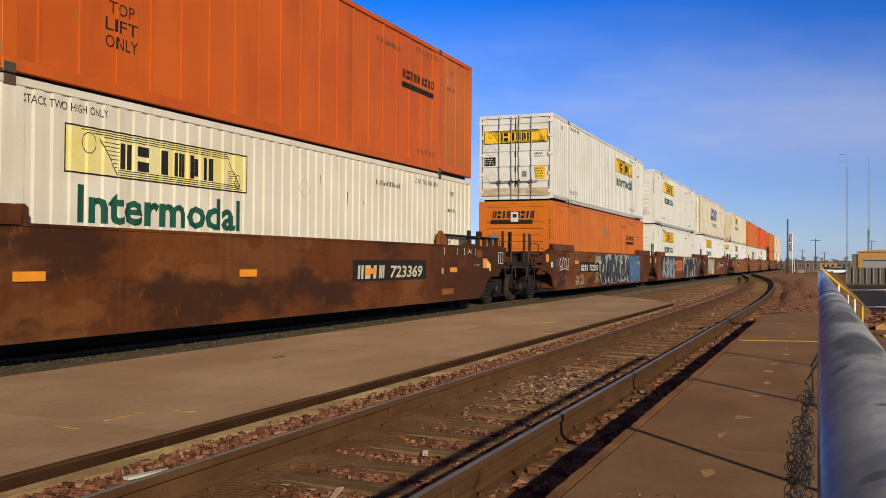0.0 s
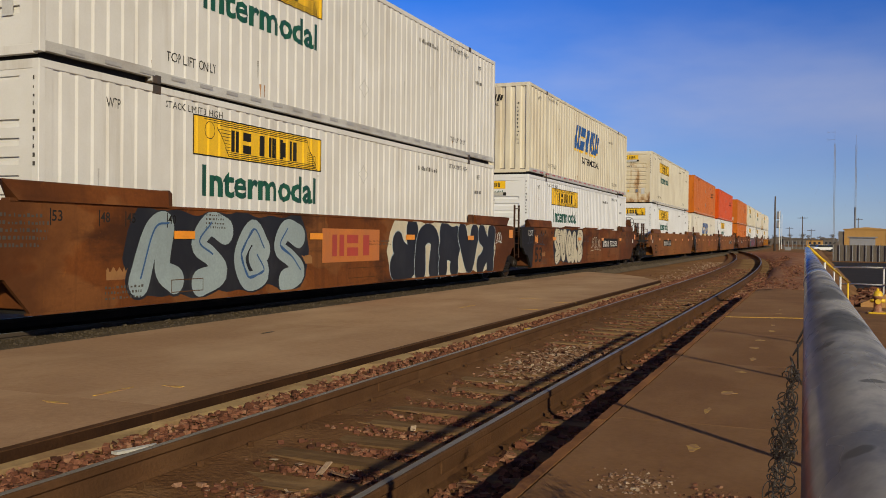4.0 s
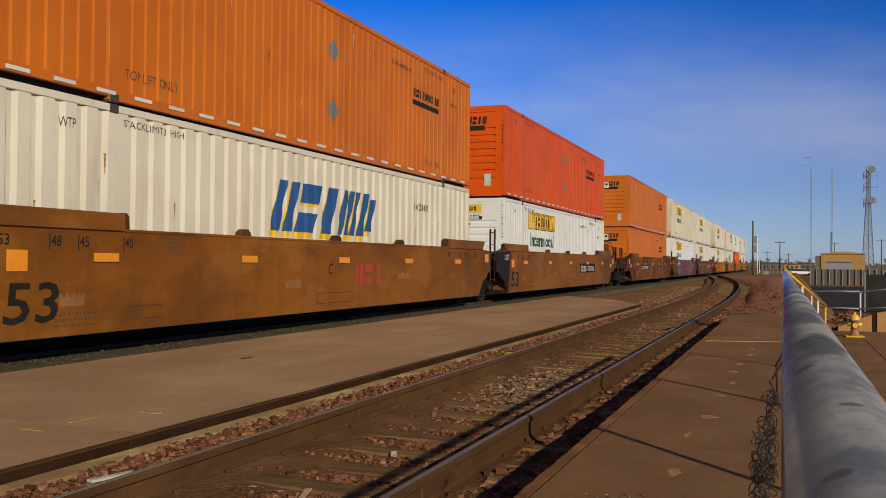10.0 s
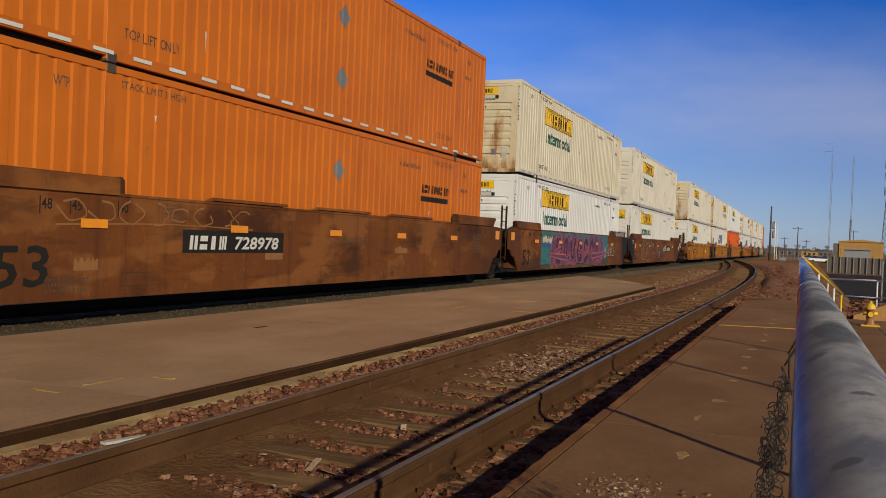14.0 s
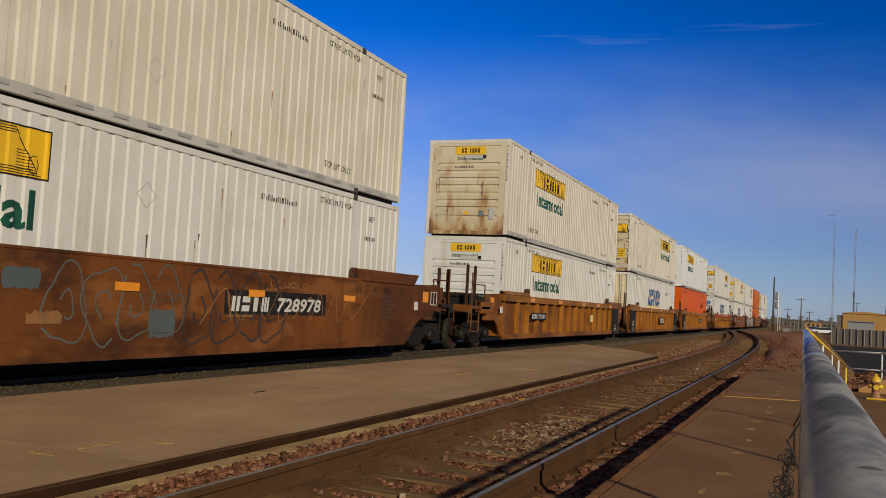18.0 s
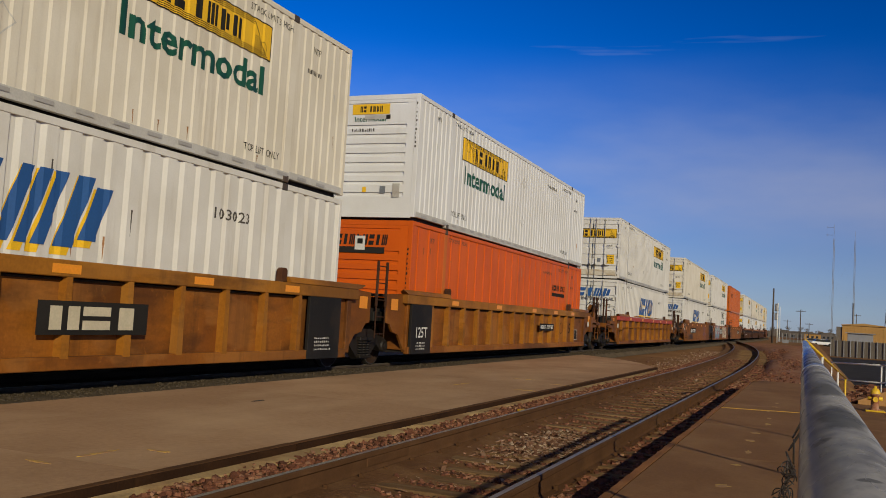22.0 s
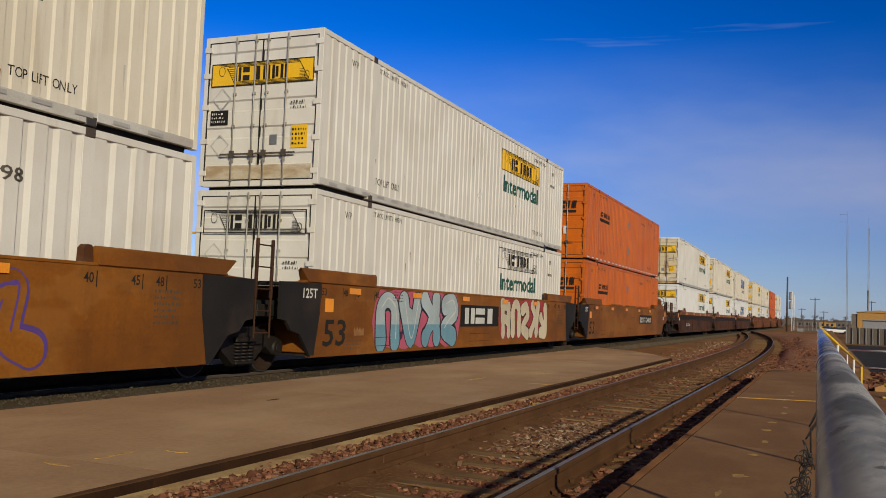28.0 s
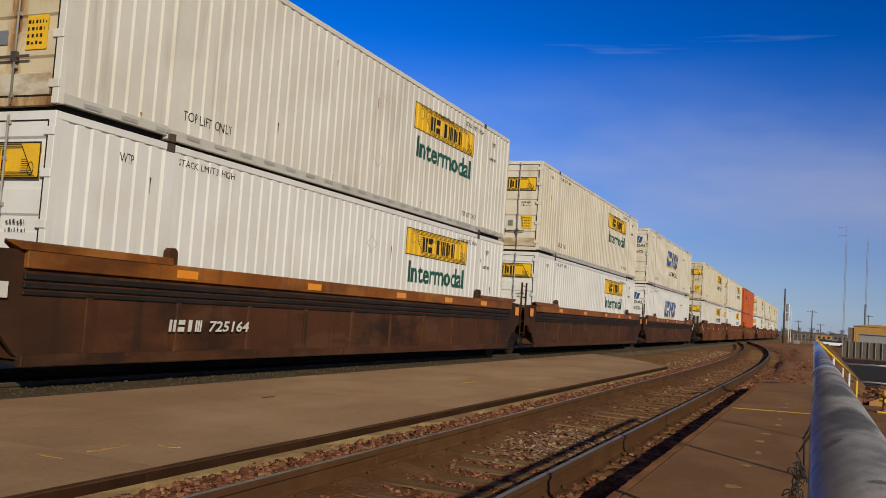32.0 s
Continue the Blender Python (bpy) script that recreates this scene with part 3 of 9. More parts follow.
def main_line(s):
    """Point and heading of the train's track at s metres ahead: straight, then a left curve."""
    if s < 185:
        return TX, s, 0.0
    r, a = 520.0, (s - 185) / 520.0
    return TX - r * (1 - math.cos(a)), 185 + r * math.sin(a), a


def near_line(s):
    """The near track: straight, then a left curve that runs into the other one."""
    if s < 24:
        return SX, s, 0.0
    r, a = 620.0, (s - 24) / 620.0
    return SX - r * (1 - math.cos(a)), 24 + r * math.sin(a), a


def ground_height(x, y):
    if x > 0.12 and y < 34 + 4 * x:
        return -1.0
    if x >= 2:
        return -1.0
    if x > 0.12:
        return -0.22 - 0.4 * min(1, x / 2)
    return -0.24


gx = [-2500, -900, -400, -200, -100, -60, -40, -25, -16, -12, -8, -4, -1.2, 0.1, 0.14, 1, 2, 4, 8, 16, 32, 64, 128, 300, 900, 2500]
gy = [-300, -60, -20, -5, 0, 5, 10, 15, 20, 25, 30, 34, 38, 42, 50, 60, 80, 100, 140, 200, 300, 500, 900, 1600, 3500]
bm = bmesh.new()
grid = [[bm.verts.new((x, y, ground_height(x, y))) for x in gx] for y in gy]
for j in range(len(gy) - 1):
    for i in range(len(gx) - 1):
        bm.faces.new((grid[j][i], grid[j][i + 1], grid[j + 1][i + 1], grid[j + 1][i]))
solid("ground", bm, "dirt", "bare reddish brown dirt and gravel ground", "ground", kind="structure")

# rails
RAIL = [(-0.076, -0.19), (0.076, -0.19), (0.076, -0.172), (0.036, -0.158), (0.022, -0.135), (0.019, -0.055), (0.036, -0.040), (0.037, -0.008), (0.029, -0.001), (-0.029, -0.001), (-0.037, -0.008), (-0.036, -0.040), (-0.019, -0.055), (-0.022, -0.135), (-0.036, -0.158), (-0.076, -0.172)]
HEAD = [(-0.020, -0.0006), (0.020, -0.0006), (0.018, 0.0018), (-0.018, 0.0018)]


def track(name, line, start, end, step, label, steel="rust"):
    t = thing(name, label, "railway track", kind="structure")
    for side in (-1, 1):
        pts = []
        s = start
        while s <= end:
            x, y, h = line(s)
            pts.append((x + side * GAUGE * math.cos(h), y + side * GAUGE * math.sin(h), 0.0, h))
            s += step if s < 90 else step * 3
        r = part("rail", sweep(RAIL, pts), steel, t, "rust-brown steel rail")
        part("rail_head", sweep(HEAD, pts), "steel", r, "bright worn running surface")
    return t


near_track = track("near_track", near_line, -6, 118, 2.0, "rusty empty siding track on worn wooden ties in red ballast")
track("train_track", main_line, -40, 420, 4.0, "main track under the train, bedded in dark gravel", "trainrail")

# ballast beds
def bed(name, line, start, end, prof, material, label):
    pts, s = [], start
    while s <= end:
        x, y, h = line(s)
        pts.append((x, y, 0, h))
        s += 2.0 if s < 60 else 8.0
    return solid(name, sweep(prof, pts, False), material, label, "ballast", kind="structure")


bed("near_ballast", near_line, -6, 118, [(-1.36, -0.112), (-1.0, -0.150), (-0.72, -0.160), (-0.42, -0.184), (0, -0.206), (0.5, -0.208), (1.0, -0.192), (1.40, -0.222)], "bed", "red crushed stone ballast of the siding")
bed("train_ballast", main_line, -40, 420, [(-2.6, -0.23), (-1.6, -0.14), (0, -0.14), (0.68, -0.12), (0.84, -0.055), (1.9, -0.05), (2.1, -0.22)], "graygrit", "dark gray gravel bed under the train")

# ties, each a little different
rng = random.Random(4)
tie_meshes = []
for k in range(5):
    b2 = bmesh.new()
    box(b2, -1.25, 1.25, -0.115, 0.115, -0.34, -0.178, 0.012)
    for v in b2.verts:
        v.co.z += rng.uniform(-0.012, 0.008)
        v.co.y += rng.uniform(-0.012, 0.012)
        v.co.x += rng.uniform(-0.05, 0.05)
    tie_meshes.append(mesh_of(b2, "tie", "wood"))
plate_mesh = mesh_of(boxm(-0.10, 0.10, -0.09, 0.09, -0.186, -0.172, bevel=0.004), "tie_plate", "rust")
spike_mesh = mesh_of(boxm(-0.015, 0.015, -0.012, 0.012, -0.18, -0.145), "spike", "rust")
s = 1.0
i = 0
while s < 70:
    x, y, h = near_line(s)
    o = part("tie", tie_meshes[i % 5], None, near_track)
    o.matrix_basis = pose(x + rng.uniform(-0.05, 0.05), y, rng.uniform(-0.012, 0.006), 0, rng.uniform(-0.3, 0.3), math.degrees(h) + rng.uniform(-2.5, 2.5))
    if s < 26:
        for side in (-1, 1):
            pl = part("tie_plate", plate_mesh, None, near_track)
            pl.matrix_basis = pose(x + side * GAUGE, y, 0.0)
            for off in (-0.085, 0.085):
                sp = part("spike", spike_mesh, None, near_track)
                sp.matrix_basis = pose(x + side * GAUGE + off, y + rng.uniform(-0.05, 0.05), rng.uniform(0, 0.02), 0, rng.uniform(-12, 12), 0)
    s += 0.56
    i += 1
# rail joints with bolted bars on the near track
for side, ys in ((-1, (7.3, 19.2)), (1, (5.05, 16.8))):
    for y in ys:
        j = part("joint_bar", boxm(-0.030, 0.030, -0.42, 0.42, -0.125, -0.05, bevel=0.006), "rust", near_track)
        j.matrix_basis = pose(SX + side * GAUGE, y, 0)


def stones(name, count, seed, area, size, material, label, height, flat=1.0):
    """Loose stones strewn over an area: area(rng) gives (x, y)."""
    g = np.random.RandomState(seed)
    base = np.array([(-1, -1, -1), (1, -1, -1), (1, 1, -1), (-1, 1, -1), (-1, -1, 1), (1, -1, 1), (1, 1, 1), (-1, 1, 1)], float)
    quads = np.array([(0, 3, 2, 1), (4, 5, 6, 7), (0, 1, 5, 4), (1, 2, 6, 5), (2, 3, 7, 6), (3, 0, 4, 7)])
    r = random.Random(seed)
    V, F = [], []
    for k in range(count):
        x, y = area(r)
        sz = size * (0.35 + 1.25 * g.rand() ** 3) * (1 + 0.012 * max(0, y - 8))
        p = base * (0.62 + 0.38 * g.rand(8, 3)) * sz * np.array([1 + (1.6 * g.rand() if flat < 1 else 0), 0.8 + 0.5 * g.rand(), (0.55 + 0.3 * g.rand()) * flat])
        a, b = g.rand() * 6.28, g.randn() * 0.4
        rz = np.array([[math.cos(a), -math.sin(a), 0], [math.sin(a), math.cos(a), 0], [0, 0, 1]])
        ry = np.array([[math.cos(b), 0, math.sin(b)], [0, 1, 0], [-math.sin(b), 0, math.cos(b)]])
        V.append(p @ ry.T @ rz.T + (x, y, height(x, y) + sz * 0.25))
        F.append(quads + 8 * k)
    me = bpy.data.meshes.new(name)
    me.from_pydata(np.concatenate(V).tolist(), [], np.concatenate(F).tolist())
    me.materials.append(M[material])
    return solid(name, me, material, label, "gravel", kind="stuff")


def along(r, lo, hi):
    return lo + (hi - lo) * r.random() ** 1.9


def crib(r):
    y = along(r, 2.2, 45)
    y = 1.0 + 0.56 * round((y - 1.0) / 0.56) + 0.28 + r.gauss(0, 0.075)
    x, yy, h = near_line(y)
    return x + r.triangular(-0.62, 0.71, 0.35), yy


def shoulder(r):
    y = along(r, 2.0, 45)
    x, yy, h = near_line(y)
    return x + r.triangular(-1.40, -0.80, -1.05), yy


def rightside(r):
    y = along(r, 3.0, 40)
    x, yy, h = near_line(y)
    return x + r.uniform(0.80, 1.36), yy


stones("ballast_stones", 13000, 1, crib, 0.0150, "stone", "loose red crushed stones between the rails", lambda x, y: -0.205 + 0.030 * max(0, min(1, -(x - SX) / 0.7)))
stones("shoulder_stones", 17000, 2, shoulder, 0.0165, "stone", "red stones along the siding rail", lambda x, y: -0.100 - 0.070 * max(0, min(1, (x - SX + 1.25) / 0.4)))
stones("edge_stones", 7000, 3, rightside, 0.024, "stone", "red stones below the platform edge", lambda x, y: -0.204)
stones("pale_stones", 1500, 5, lambda r: (near_line(9)[0] + r.gauss(0.05, 0.28), r.gauss(9.9, 0.75)), 0.016, "paleston", "patch of pale crushed stone and chips between the rails", lambda x, y: -0.180, 0.35)
stones("pale_edge_stones", 300, 6, lambda r: (lambda y: (near_line(y)[0] + r.uniform(-1.30, -0.84), y))(along(r, 3, 30)), 0.015, "paleston", "scattered pale stones beside the rail", lambda x, y: -0.120)
stones("pad_end_gravel", 2600, 7, lambda r: (lambda y: (near_line(y)[0] - 1.1 - abs(r.gauss(0, 0.8)), y))(r.uniform(27.5, 60)), 0.015, "paleston", "pale gravel beyond the concrete pad", lambda x, y: -0.20)
stones("train_gravel", 7000, 8, lambda r: (TX + r.uniform(0.9, 1.98), along(r, 3, 60)), 0.013, "graystone", "dark gravel beside the train's rail", lambda x, y: -0.052)
stones("dirt_stones", 2200, 9, lambda r: (lambda y: (near_line(y)[0] + r.uniform(1.2, 2.6), y))(r.uniform(22.5, 70)), 0.022, "stone", "stones on the dirt beyond the platform", lambda x, y: -0.24 + 0.30 * min(1, (y - 23) / 17) * math.sin(math.pi * max(0, min(1, (x - near_line(y)[0] - 1.15) / (max(near_line(y)[0] + 2.35, 0.55) - near_line(y)[0] - 1.15)))) ** 0.6)
stones("yard_stones", 1500, 10, lambda r: (r.uniform(0.9, 4.2), r.uniform(33.6, 42)), 0.075, "stone", "red stones in the lower yard", lambda x, y: -0.95 + 0.1 * math.sin(x * 2) ** 2)

stones("wood_splinters", 420, 11, crib, 0.018, "paleston", "wood splinters and straw between the rails", lambda x, y: -0.176, 0.18)

def splotch(x, y, w, d, z0, z1, seed):
    r = random.Random(seed)
    pts = [(x + w / 2 + w / 2 * math.cos(a) * r.uniform(0.45, 1.1), y + d / 2 + d / 2 * math.sin(a) * r.uniform(0.45, 1.1)) for a in [2 * math.pi * q / 11 for q in range(11)]]
    return prism(bmesh.new(), pts, "z", z0, z1)


# concrete pad between the tracks, in slabs
pad = thing("concrete_pad", "worn brown concrete pad between the tracks, with yellow paint traces", "concrete pad", kind="structure")
ys = [-6, -0.5, 5.1, 10.6, 16.1, 21.6]
for a, b2 in zip(ys, ys[1:]):
    q = boxm(-7.66, -4.12, a + 0.0006, b2 - 0.0006, -0.24, -0.004)
    part("slab", q, "pad", pad)
part("slab", prism(bmesh.new(), [(-7.66, 21.604), (-4.12, 21.604), (-4.12, 26.8), (-5.0, 29.2), (-6.1, 31.2), (-7.66, 32.6)], "z", -0.24, -0.005), "pad", pad)
rg = random.Random(12)
yy = -6.0
while yy < 27.0:     # rusty edging beam with a ragged top
    n = yy + rg.uniform(0.7, 2.2)
    q = prism(bmesh.new(), [(-4.115, -0.15), (-4.085, -0.15), (-4.087, -0.03), (-4.09, -0.008 + rg.uniform(-0.006, 0.004)), (-4.115, -0.006)], "y", yy + 0.003, min(n, 27.0) - 0.003)
    part("edge_beam", q, "edge", pad, "rusty steel edging of the pad")
    yy = n
fo = bmesh.new()
rg = random.Random(31)
row = [(-6 + 0.45 * k, -3.995 + rg.uniform(-0.085, 0.05)) for k in range(74)]
fa = [fo.verts.new((-4.088, y, -0.066)) for y, x in row]
fb = [fo.verts.new((x, y, -0.088 + rg.uniform(-0.012, 0.008))) for y, x in row]
fc = [fo.verts.new((x + 0.02, y, -0.25)) for y, x in row]
for k in range(73):
    fo.faces.new((fa[k], fb[k], fb[k + 1], fa[k + 1]))
    fo.faces.new((fb[k], fc[k], fc[k + 1], fb[k + 1]))
bmesh.ops.recalc_face_normals(fo, faces=fo.faces[:])
yy = -6.0
while yy < 27.0:     # rusty angle along the pad's lip
    n = yy + rg.uniform(0.9, 2.6)
    w = rg.uniform(0.035, 0.05)
    part("edge_angle", boxm(-4.112 - w, -4.094, yy + 0.002, min(n, 27.0) - 0.002, -0.006, rg.uniform(0.0005, 0.002)), "rust", pad, "rusty steel angle")
    yy = n
part("footing", fo, "footing", pad, "pale chipped concrete footing")
for (x, y, w, d) in ((-4.95, 5.15, 0.05, 0.38), (-4.78, 5.75, 0.18, 0.05), (-5.1, 4.85, 0.22, 0.04), (-5.6, 14.2, 0.06, 0.9), (-4.7, 14.6, 0.5, 0.06), (-4.55, 16.5, 0.4, 0.06), (-5.5, 17.2, 0.5, 0.07)):
    part("paint_trace", splotch(x, y, w * 1.3, d * 1.3, -0.004, 0.0005, int(100 * y)), "faintyellow", pad, "faint yellow paint trace")
part("crack", boxm(-6.25, -6.20, 9.38, 9.62, -0.006, -0.0015), "black", pad)

# platform
platform = thing("platform", "raised red-brown concrete platform with a yellow cross line", "platform", kind="structure")
PX0, PX1, PZ = -1.245, 0.10, 0.08
cuts = [-3.0, 0.0, 2.85, 5.65, 8.5, 11.35, 14.6, 18.2, 22.3]
for a, b2 in zip(cuts, cuts[1:]):
    q = bmesh.new()
    prism(q, [(PX0 + 0.094, a + 0.004), (PX1, a + 0.004), (PX1, b2 - 0.004), (PX0 + 0.094, b2 - 0.004)], "z", -0.3, PZ)
    part("slab", q, "slab", platform)
rg = random.Random(41)
for k in range(9):       # chipped curb stones along the edge
    a, b2 = -3 + k * 2.85 + 0.006, min(-0.15 + k * 2.85 - 0.006, 22.3)
    q = bmesh.new()
    n = 22
    rings = []
    for m in range(n + 1):
        y = a + (b2 - a) * m / n
        c, d = rg.uniform(0.0, 0.010), rg.uniform(0.004, 0.016)
        rings.append([q.verts.new(p) for p in ((PX0 + c * 0.5, y, -0.3), (PX0 + c, y, PZ - 0.004 - d), (PX0 + c + d, y, PZ - 0.004), (PX0 + 0.078, y, PZ - 0.002), (PX0 + 0.078, y, -0.3))])
    for u, v in zip(rings, rings[1:]):
        for m in range(4):
            q.faces.new((u[m], u[m + 1], v[m + 1], v[m]))
    q.faces.new(rings[0])
    q.faces.new(rings[-1])
    bmesh.ops.recalc_face_normals(q, faces=q.faces[:])
    part("curb_edge", q, "curb", platform, "chipped lighter curb stone")
part("curb_joint", boxm(PX0 + 0.079, PX0 + 0.093, -3, 22.3, -0.3, PZ - 0.02), "edge", platform, "dirt-filled joint")
part("yellow_line", prism(bmesh.new(), [(PX0 + 0.09, 13.72), (-0.10, 14.02), (-0.10, 14.12), (PX0 + 0.09, 13.82)], "z", PZ - 0.005, PZ + 0.002), "wornyellow", platform, "worn yellow painted line")
rg = random.Random(3)
for k in range(12):
    y = 5 + k * 0.95 + rg.uniform(-0.2, 0.2)
    x = -0.62 + 0.012 * k + rg.uniform(-0.04, 0.04)
    part("paint_trace", splotch(x, y, rg.uniform(0.05, 0.13), rg.uniform(0.08, 0.30), PZ - 0.004, PZ + 0.0015, k), "faintyellow", platform, "faint yellow paint trace")
part("retaining_wall", boxm(0.10, 0.16, -3, 22.3, -1.0, PZ + 0.01), "slab", platform)
stones("platform_grit", 330, 21, lambda r: (r.gauss(-0.74, 0.09), r.gauss(4.15, 0.11)), 0.0065, "paleston", "crumbled pale grit on the platform", lambda x, y: PZ)
stones("platform_crumbs", 160, 22, lambda r: (r.gauss(-0.36, 0.06), r.gauss(4.05, 0.09)), 0.007, "stone", "dark crumbs on the platform", lambda x, y: PZ)

# chain-link fence with a pipe for a top rail
fence = thing("chain_link_fence", "chain-link fence with a scuffed galvanized pipe for top rail", "fence", m=pose(0, 0, 0, 0, 0, 0.40))
FX, FZ, FR = 0.028, 1.111, 0.028
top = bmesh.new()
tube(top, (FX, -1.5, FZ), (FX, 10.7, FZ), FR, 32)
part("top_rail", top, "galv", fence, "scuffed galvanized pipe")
for y in (1.95, 4.7):
    c = bmesh.new()
    tube(c, (FX, y, FZ), (FX, y + 0.10, FZ), FR + 0.0012, 32)
    part("sleeve", c, "galv", fence, "pipe coupling sleeve")
for y in (-1.0, 1.88, 4.79, 7.70, 10.60):
    c = bmesh.new()
    tube(c, (FX + 0.01, y, -0.2), (FX + 0.01, y, FZ - 0.02), 0.024, 14)
    part("post", c, "postgalv", fence)
def wire_mesh(y0, y1, z0, z1, x, step, r):
    bmw = bmesh.new()
    n = int((y1 - y0) / step)
    for k in range(n):
        y = y0 + k * step
        pts = []
        m = int((z1 - z0) / (step * 0.5))
        for w in range(m + 1):
            pts.append((x + (0.004 if w % 2 else -0.004), y + (step * 0.5 if (w % 2) else 0.0), z0 + w * step * 0.5))
        for a, b3 in zip(pts, pts[1:]):
            tube(bmw, a, b3, r, 3)
    return bmw
part("wire_mesh", wire_mesh(-0.9, 10.6, 0.12, 1.08, FX - 0.012, 0.06, 0.0012), "wire", fence, "sagging chain-link mesh")
# a curled bunch of loose mesh hanging from the rail
bunch = bmesh.new()
rg = random.Random(8)
for k in range(134):
    f = rg.random()
    z = 0.10 + 0.47 * f
    y = 3.40 + rg.uniform(0.0, 0.75) + 0.10 * (1 - f)
    x = FX - 0.045 - rg.random() * (0.10 - 0.055 * f)
    ra, rb, tilt, turn = rg.uniform(0.012, 0.023), rg.uniform(0.016, 0.032), rg.uniform(-1.0, 1.0), rg.uniform(0, 3.1)
    if k >= 120:
        z, x, y = rg.uniform(0.56, 0.68), FX - 0.040 - 0.02 * rg.random(), 3.75 + rg.uniform(0, 0.25)
    x, y, z = 0.72 * x - 0.012, 0.72 * y, 1.198 - 0.72 * (1.198 - z)
    m = Matrix.Translation((x, y, z)) @ Matrix.Rotation(turn, 4, "Z") @ Matrix.Rotation(tilt, 4, "X")
    arc = rg.uniform(3.6, 6.2)
    ring = [m @ Vector((ra * math.cos(arc * w / 9), 0, rb * math.sin(arc * w / 9))) for w in range(10)]
    for a, b3 in zip(ring, ring[1:]):
        tube(bunch, a, b3, 0.0018, 4)
part("curled_mesh", bunch, "wire", fence, "curled bunch of loose chain-link wire")
link = bmesh.new()
for k in range(5):
    a, z, y = rg.uniform(0, 3), 0.92 - k * 0.035, 2.98 - k * 0.03
    ring = [(FX - 0.03 - 0.006 * k + 0.02 * math.cos(t) * math.cos(a), y + 0.025 * math.sin(t), z + 0.03 * math.cos(t) * 1.2) for t in [2 * math.pi * w / 8 for w in range(9)]]
    for p1, p2 in zip(ring, ring[1:]):
        tube(link, p1, p2, 0.0028, 4)
part("chain", link, "wire", fence, "short dangling chain")

# containers: local x across, y from the leading end, z up from the base
CL, CW, CH = 16.154, 1.295, 2.896
P40 = 2.03            # lifting posts from each end
CACHE = {}


def cached(key, make, name, material):
    k = (key, material)
    if k not in CACHE:
        CACHE[k] = mesh_of(make(), name, material)
    return CACHE[k]


STYLE = {"fine": (0.271, 0.016), "broad": (0.364, 0.031), "post": (0.61, -0.016)}


def breaks(style):
    """Corner points (y, depth) of the side sheet's profile."""
    p, d = STYLE[style]
    out = []
    for a, b in ((0.10, P40 - 0.10), (P40 + 0.10, CL - P40 - 0.10), (CL - P40 + 0.10, CL - 0.10)):
        n = max(2, round((b - a) / p))
        w = (b - a) / n
        out.append((a, 0.0))
        for k in range(n):
            y = a + k * w
            if style == "post":
                out += [(y + w * 0.47, -0.022), (y + w * 0.475, -0.002), (y + w * 0.545, -0.002), (y + w * 0.55, -0.022)]
            elif style == "broad":
                out += [(y + w * 0.50, 0.0), (y + w * 0.545, -d), (y + w * 0.78, -d), (y + w * 0.98, 0.0), (y + w, 0.0)]
            else:
                out += [(y + w * 0.44, 0.0), (y + w * 0.49, -d), (y + w * 0.84, -d), (y + w * 0.98, 0.0), (y + w, 0.0)]
        if style == "post":
            out += [(b, 0.0)]
    # flat lifting posts between the sheets
    clean = []
    for y, d2 in out:
        if clean and y - clean[-1][0] < 1e-4:
            continue
        clean.append((y, d2))
    return clean


PROFILE = {k: breaks(k) for k in STYLE}


def depth_at(style, y):
    pts = PROFILE[style]
    if y <= pts[0][0] or y >= pts[-1][0]:
        return 0.0
    for (a, da), (b, db) in zip(pts, pts[1:]):
        if a <= y <= b:
            return da + (db - da) * (y - a) / (b - a)
    return 0.0


def side_sheet(style):
    def make():
        bm = bmesh.new()
        prev = None
        for y, d in PROFILE[style]:
            cur = (bm.verts.new((CW - 0.012 + d, y, 0.17)), bm.verts.new((CW - 0.012 + d, y, CH - 0.10)))
            if prev:
                bm.faces.new((prev[0], cur[0], cur[1], prev[1]))
            prev = cur
        return bm
    return make


def glyphs(text, bold):
    """The built-in font's outline of a text as a flat mesh, with its bounds."""
    key = ("glyph", text, bold)
    if key not in CACHE:
        cu = bpy.data.curves.new("text", "FONT")
        cu.body, cu.resolution_u, cu.offset = text, 2, bold
        ob = bpy.data.objects.new("text", cu)
        me = bpy.data.meshes.new_from_object(ob)
        bpy.data.objects.remove(ob)
        co = np.array([v.co[:2] for v in me.vertices])
        lo, hi = co.min(0), co.max(0)
        bpy.data.curves.remove(cu)
        CACHE[key] = (me, lo, hi)
    return CACHE[key]


def text_flat(text, width, height, slant=0.0, bold=0.012):
    me, lo, hi = glyphs(text, bold)
    bm = bmesh.new()
    bm.from_mesh(me)
    for v in bm.verts:
        u, w = (v.co.x - lo[0]) / (hi[0] - lo[0]), (v.co.y - lo[1]) / (hi[1] - lo[1])
        v.co = (u * width + slant * w * height, w * height, 0)
    return bm


def quad_flat(bm, pts):
    vs = [bm.verts.new((u, v, 0)) for u, v in pts]
    return bm.faces.new(vs)


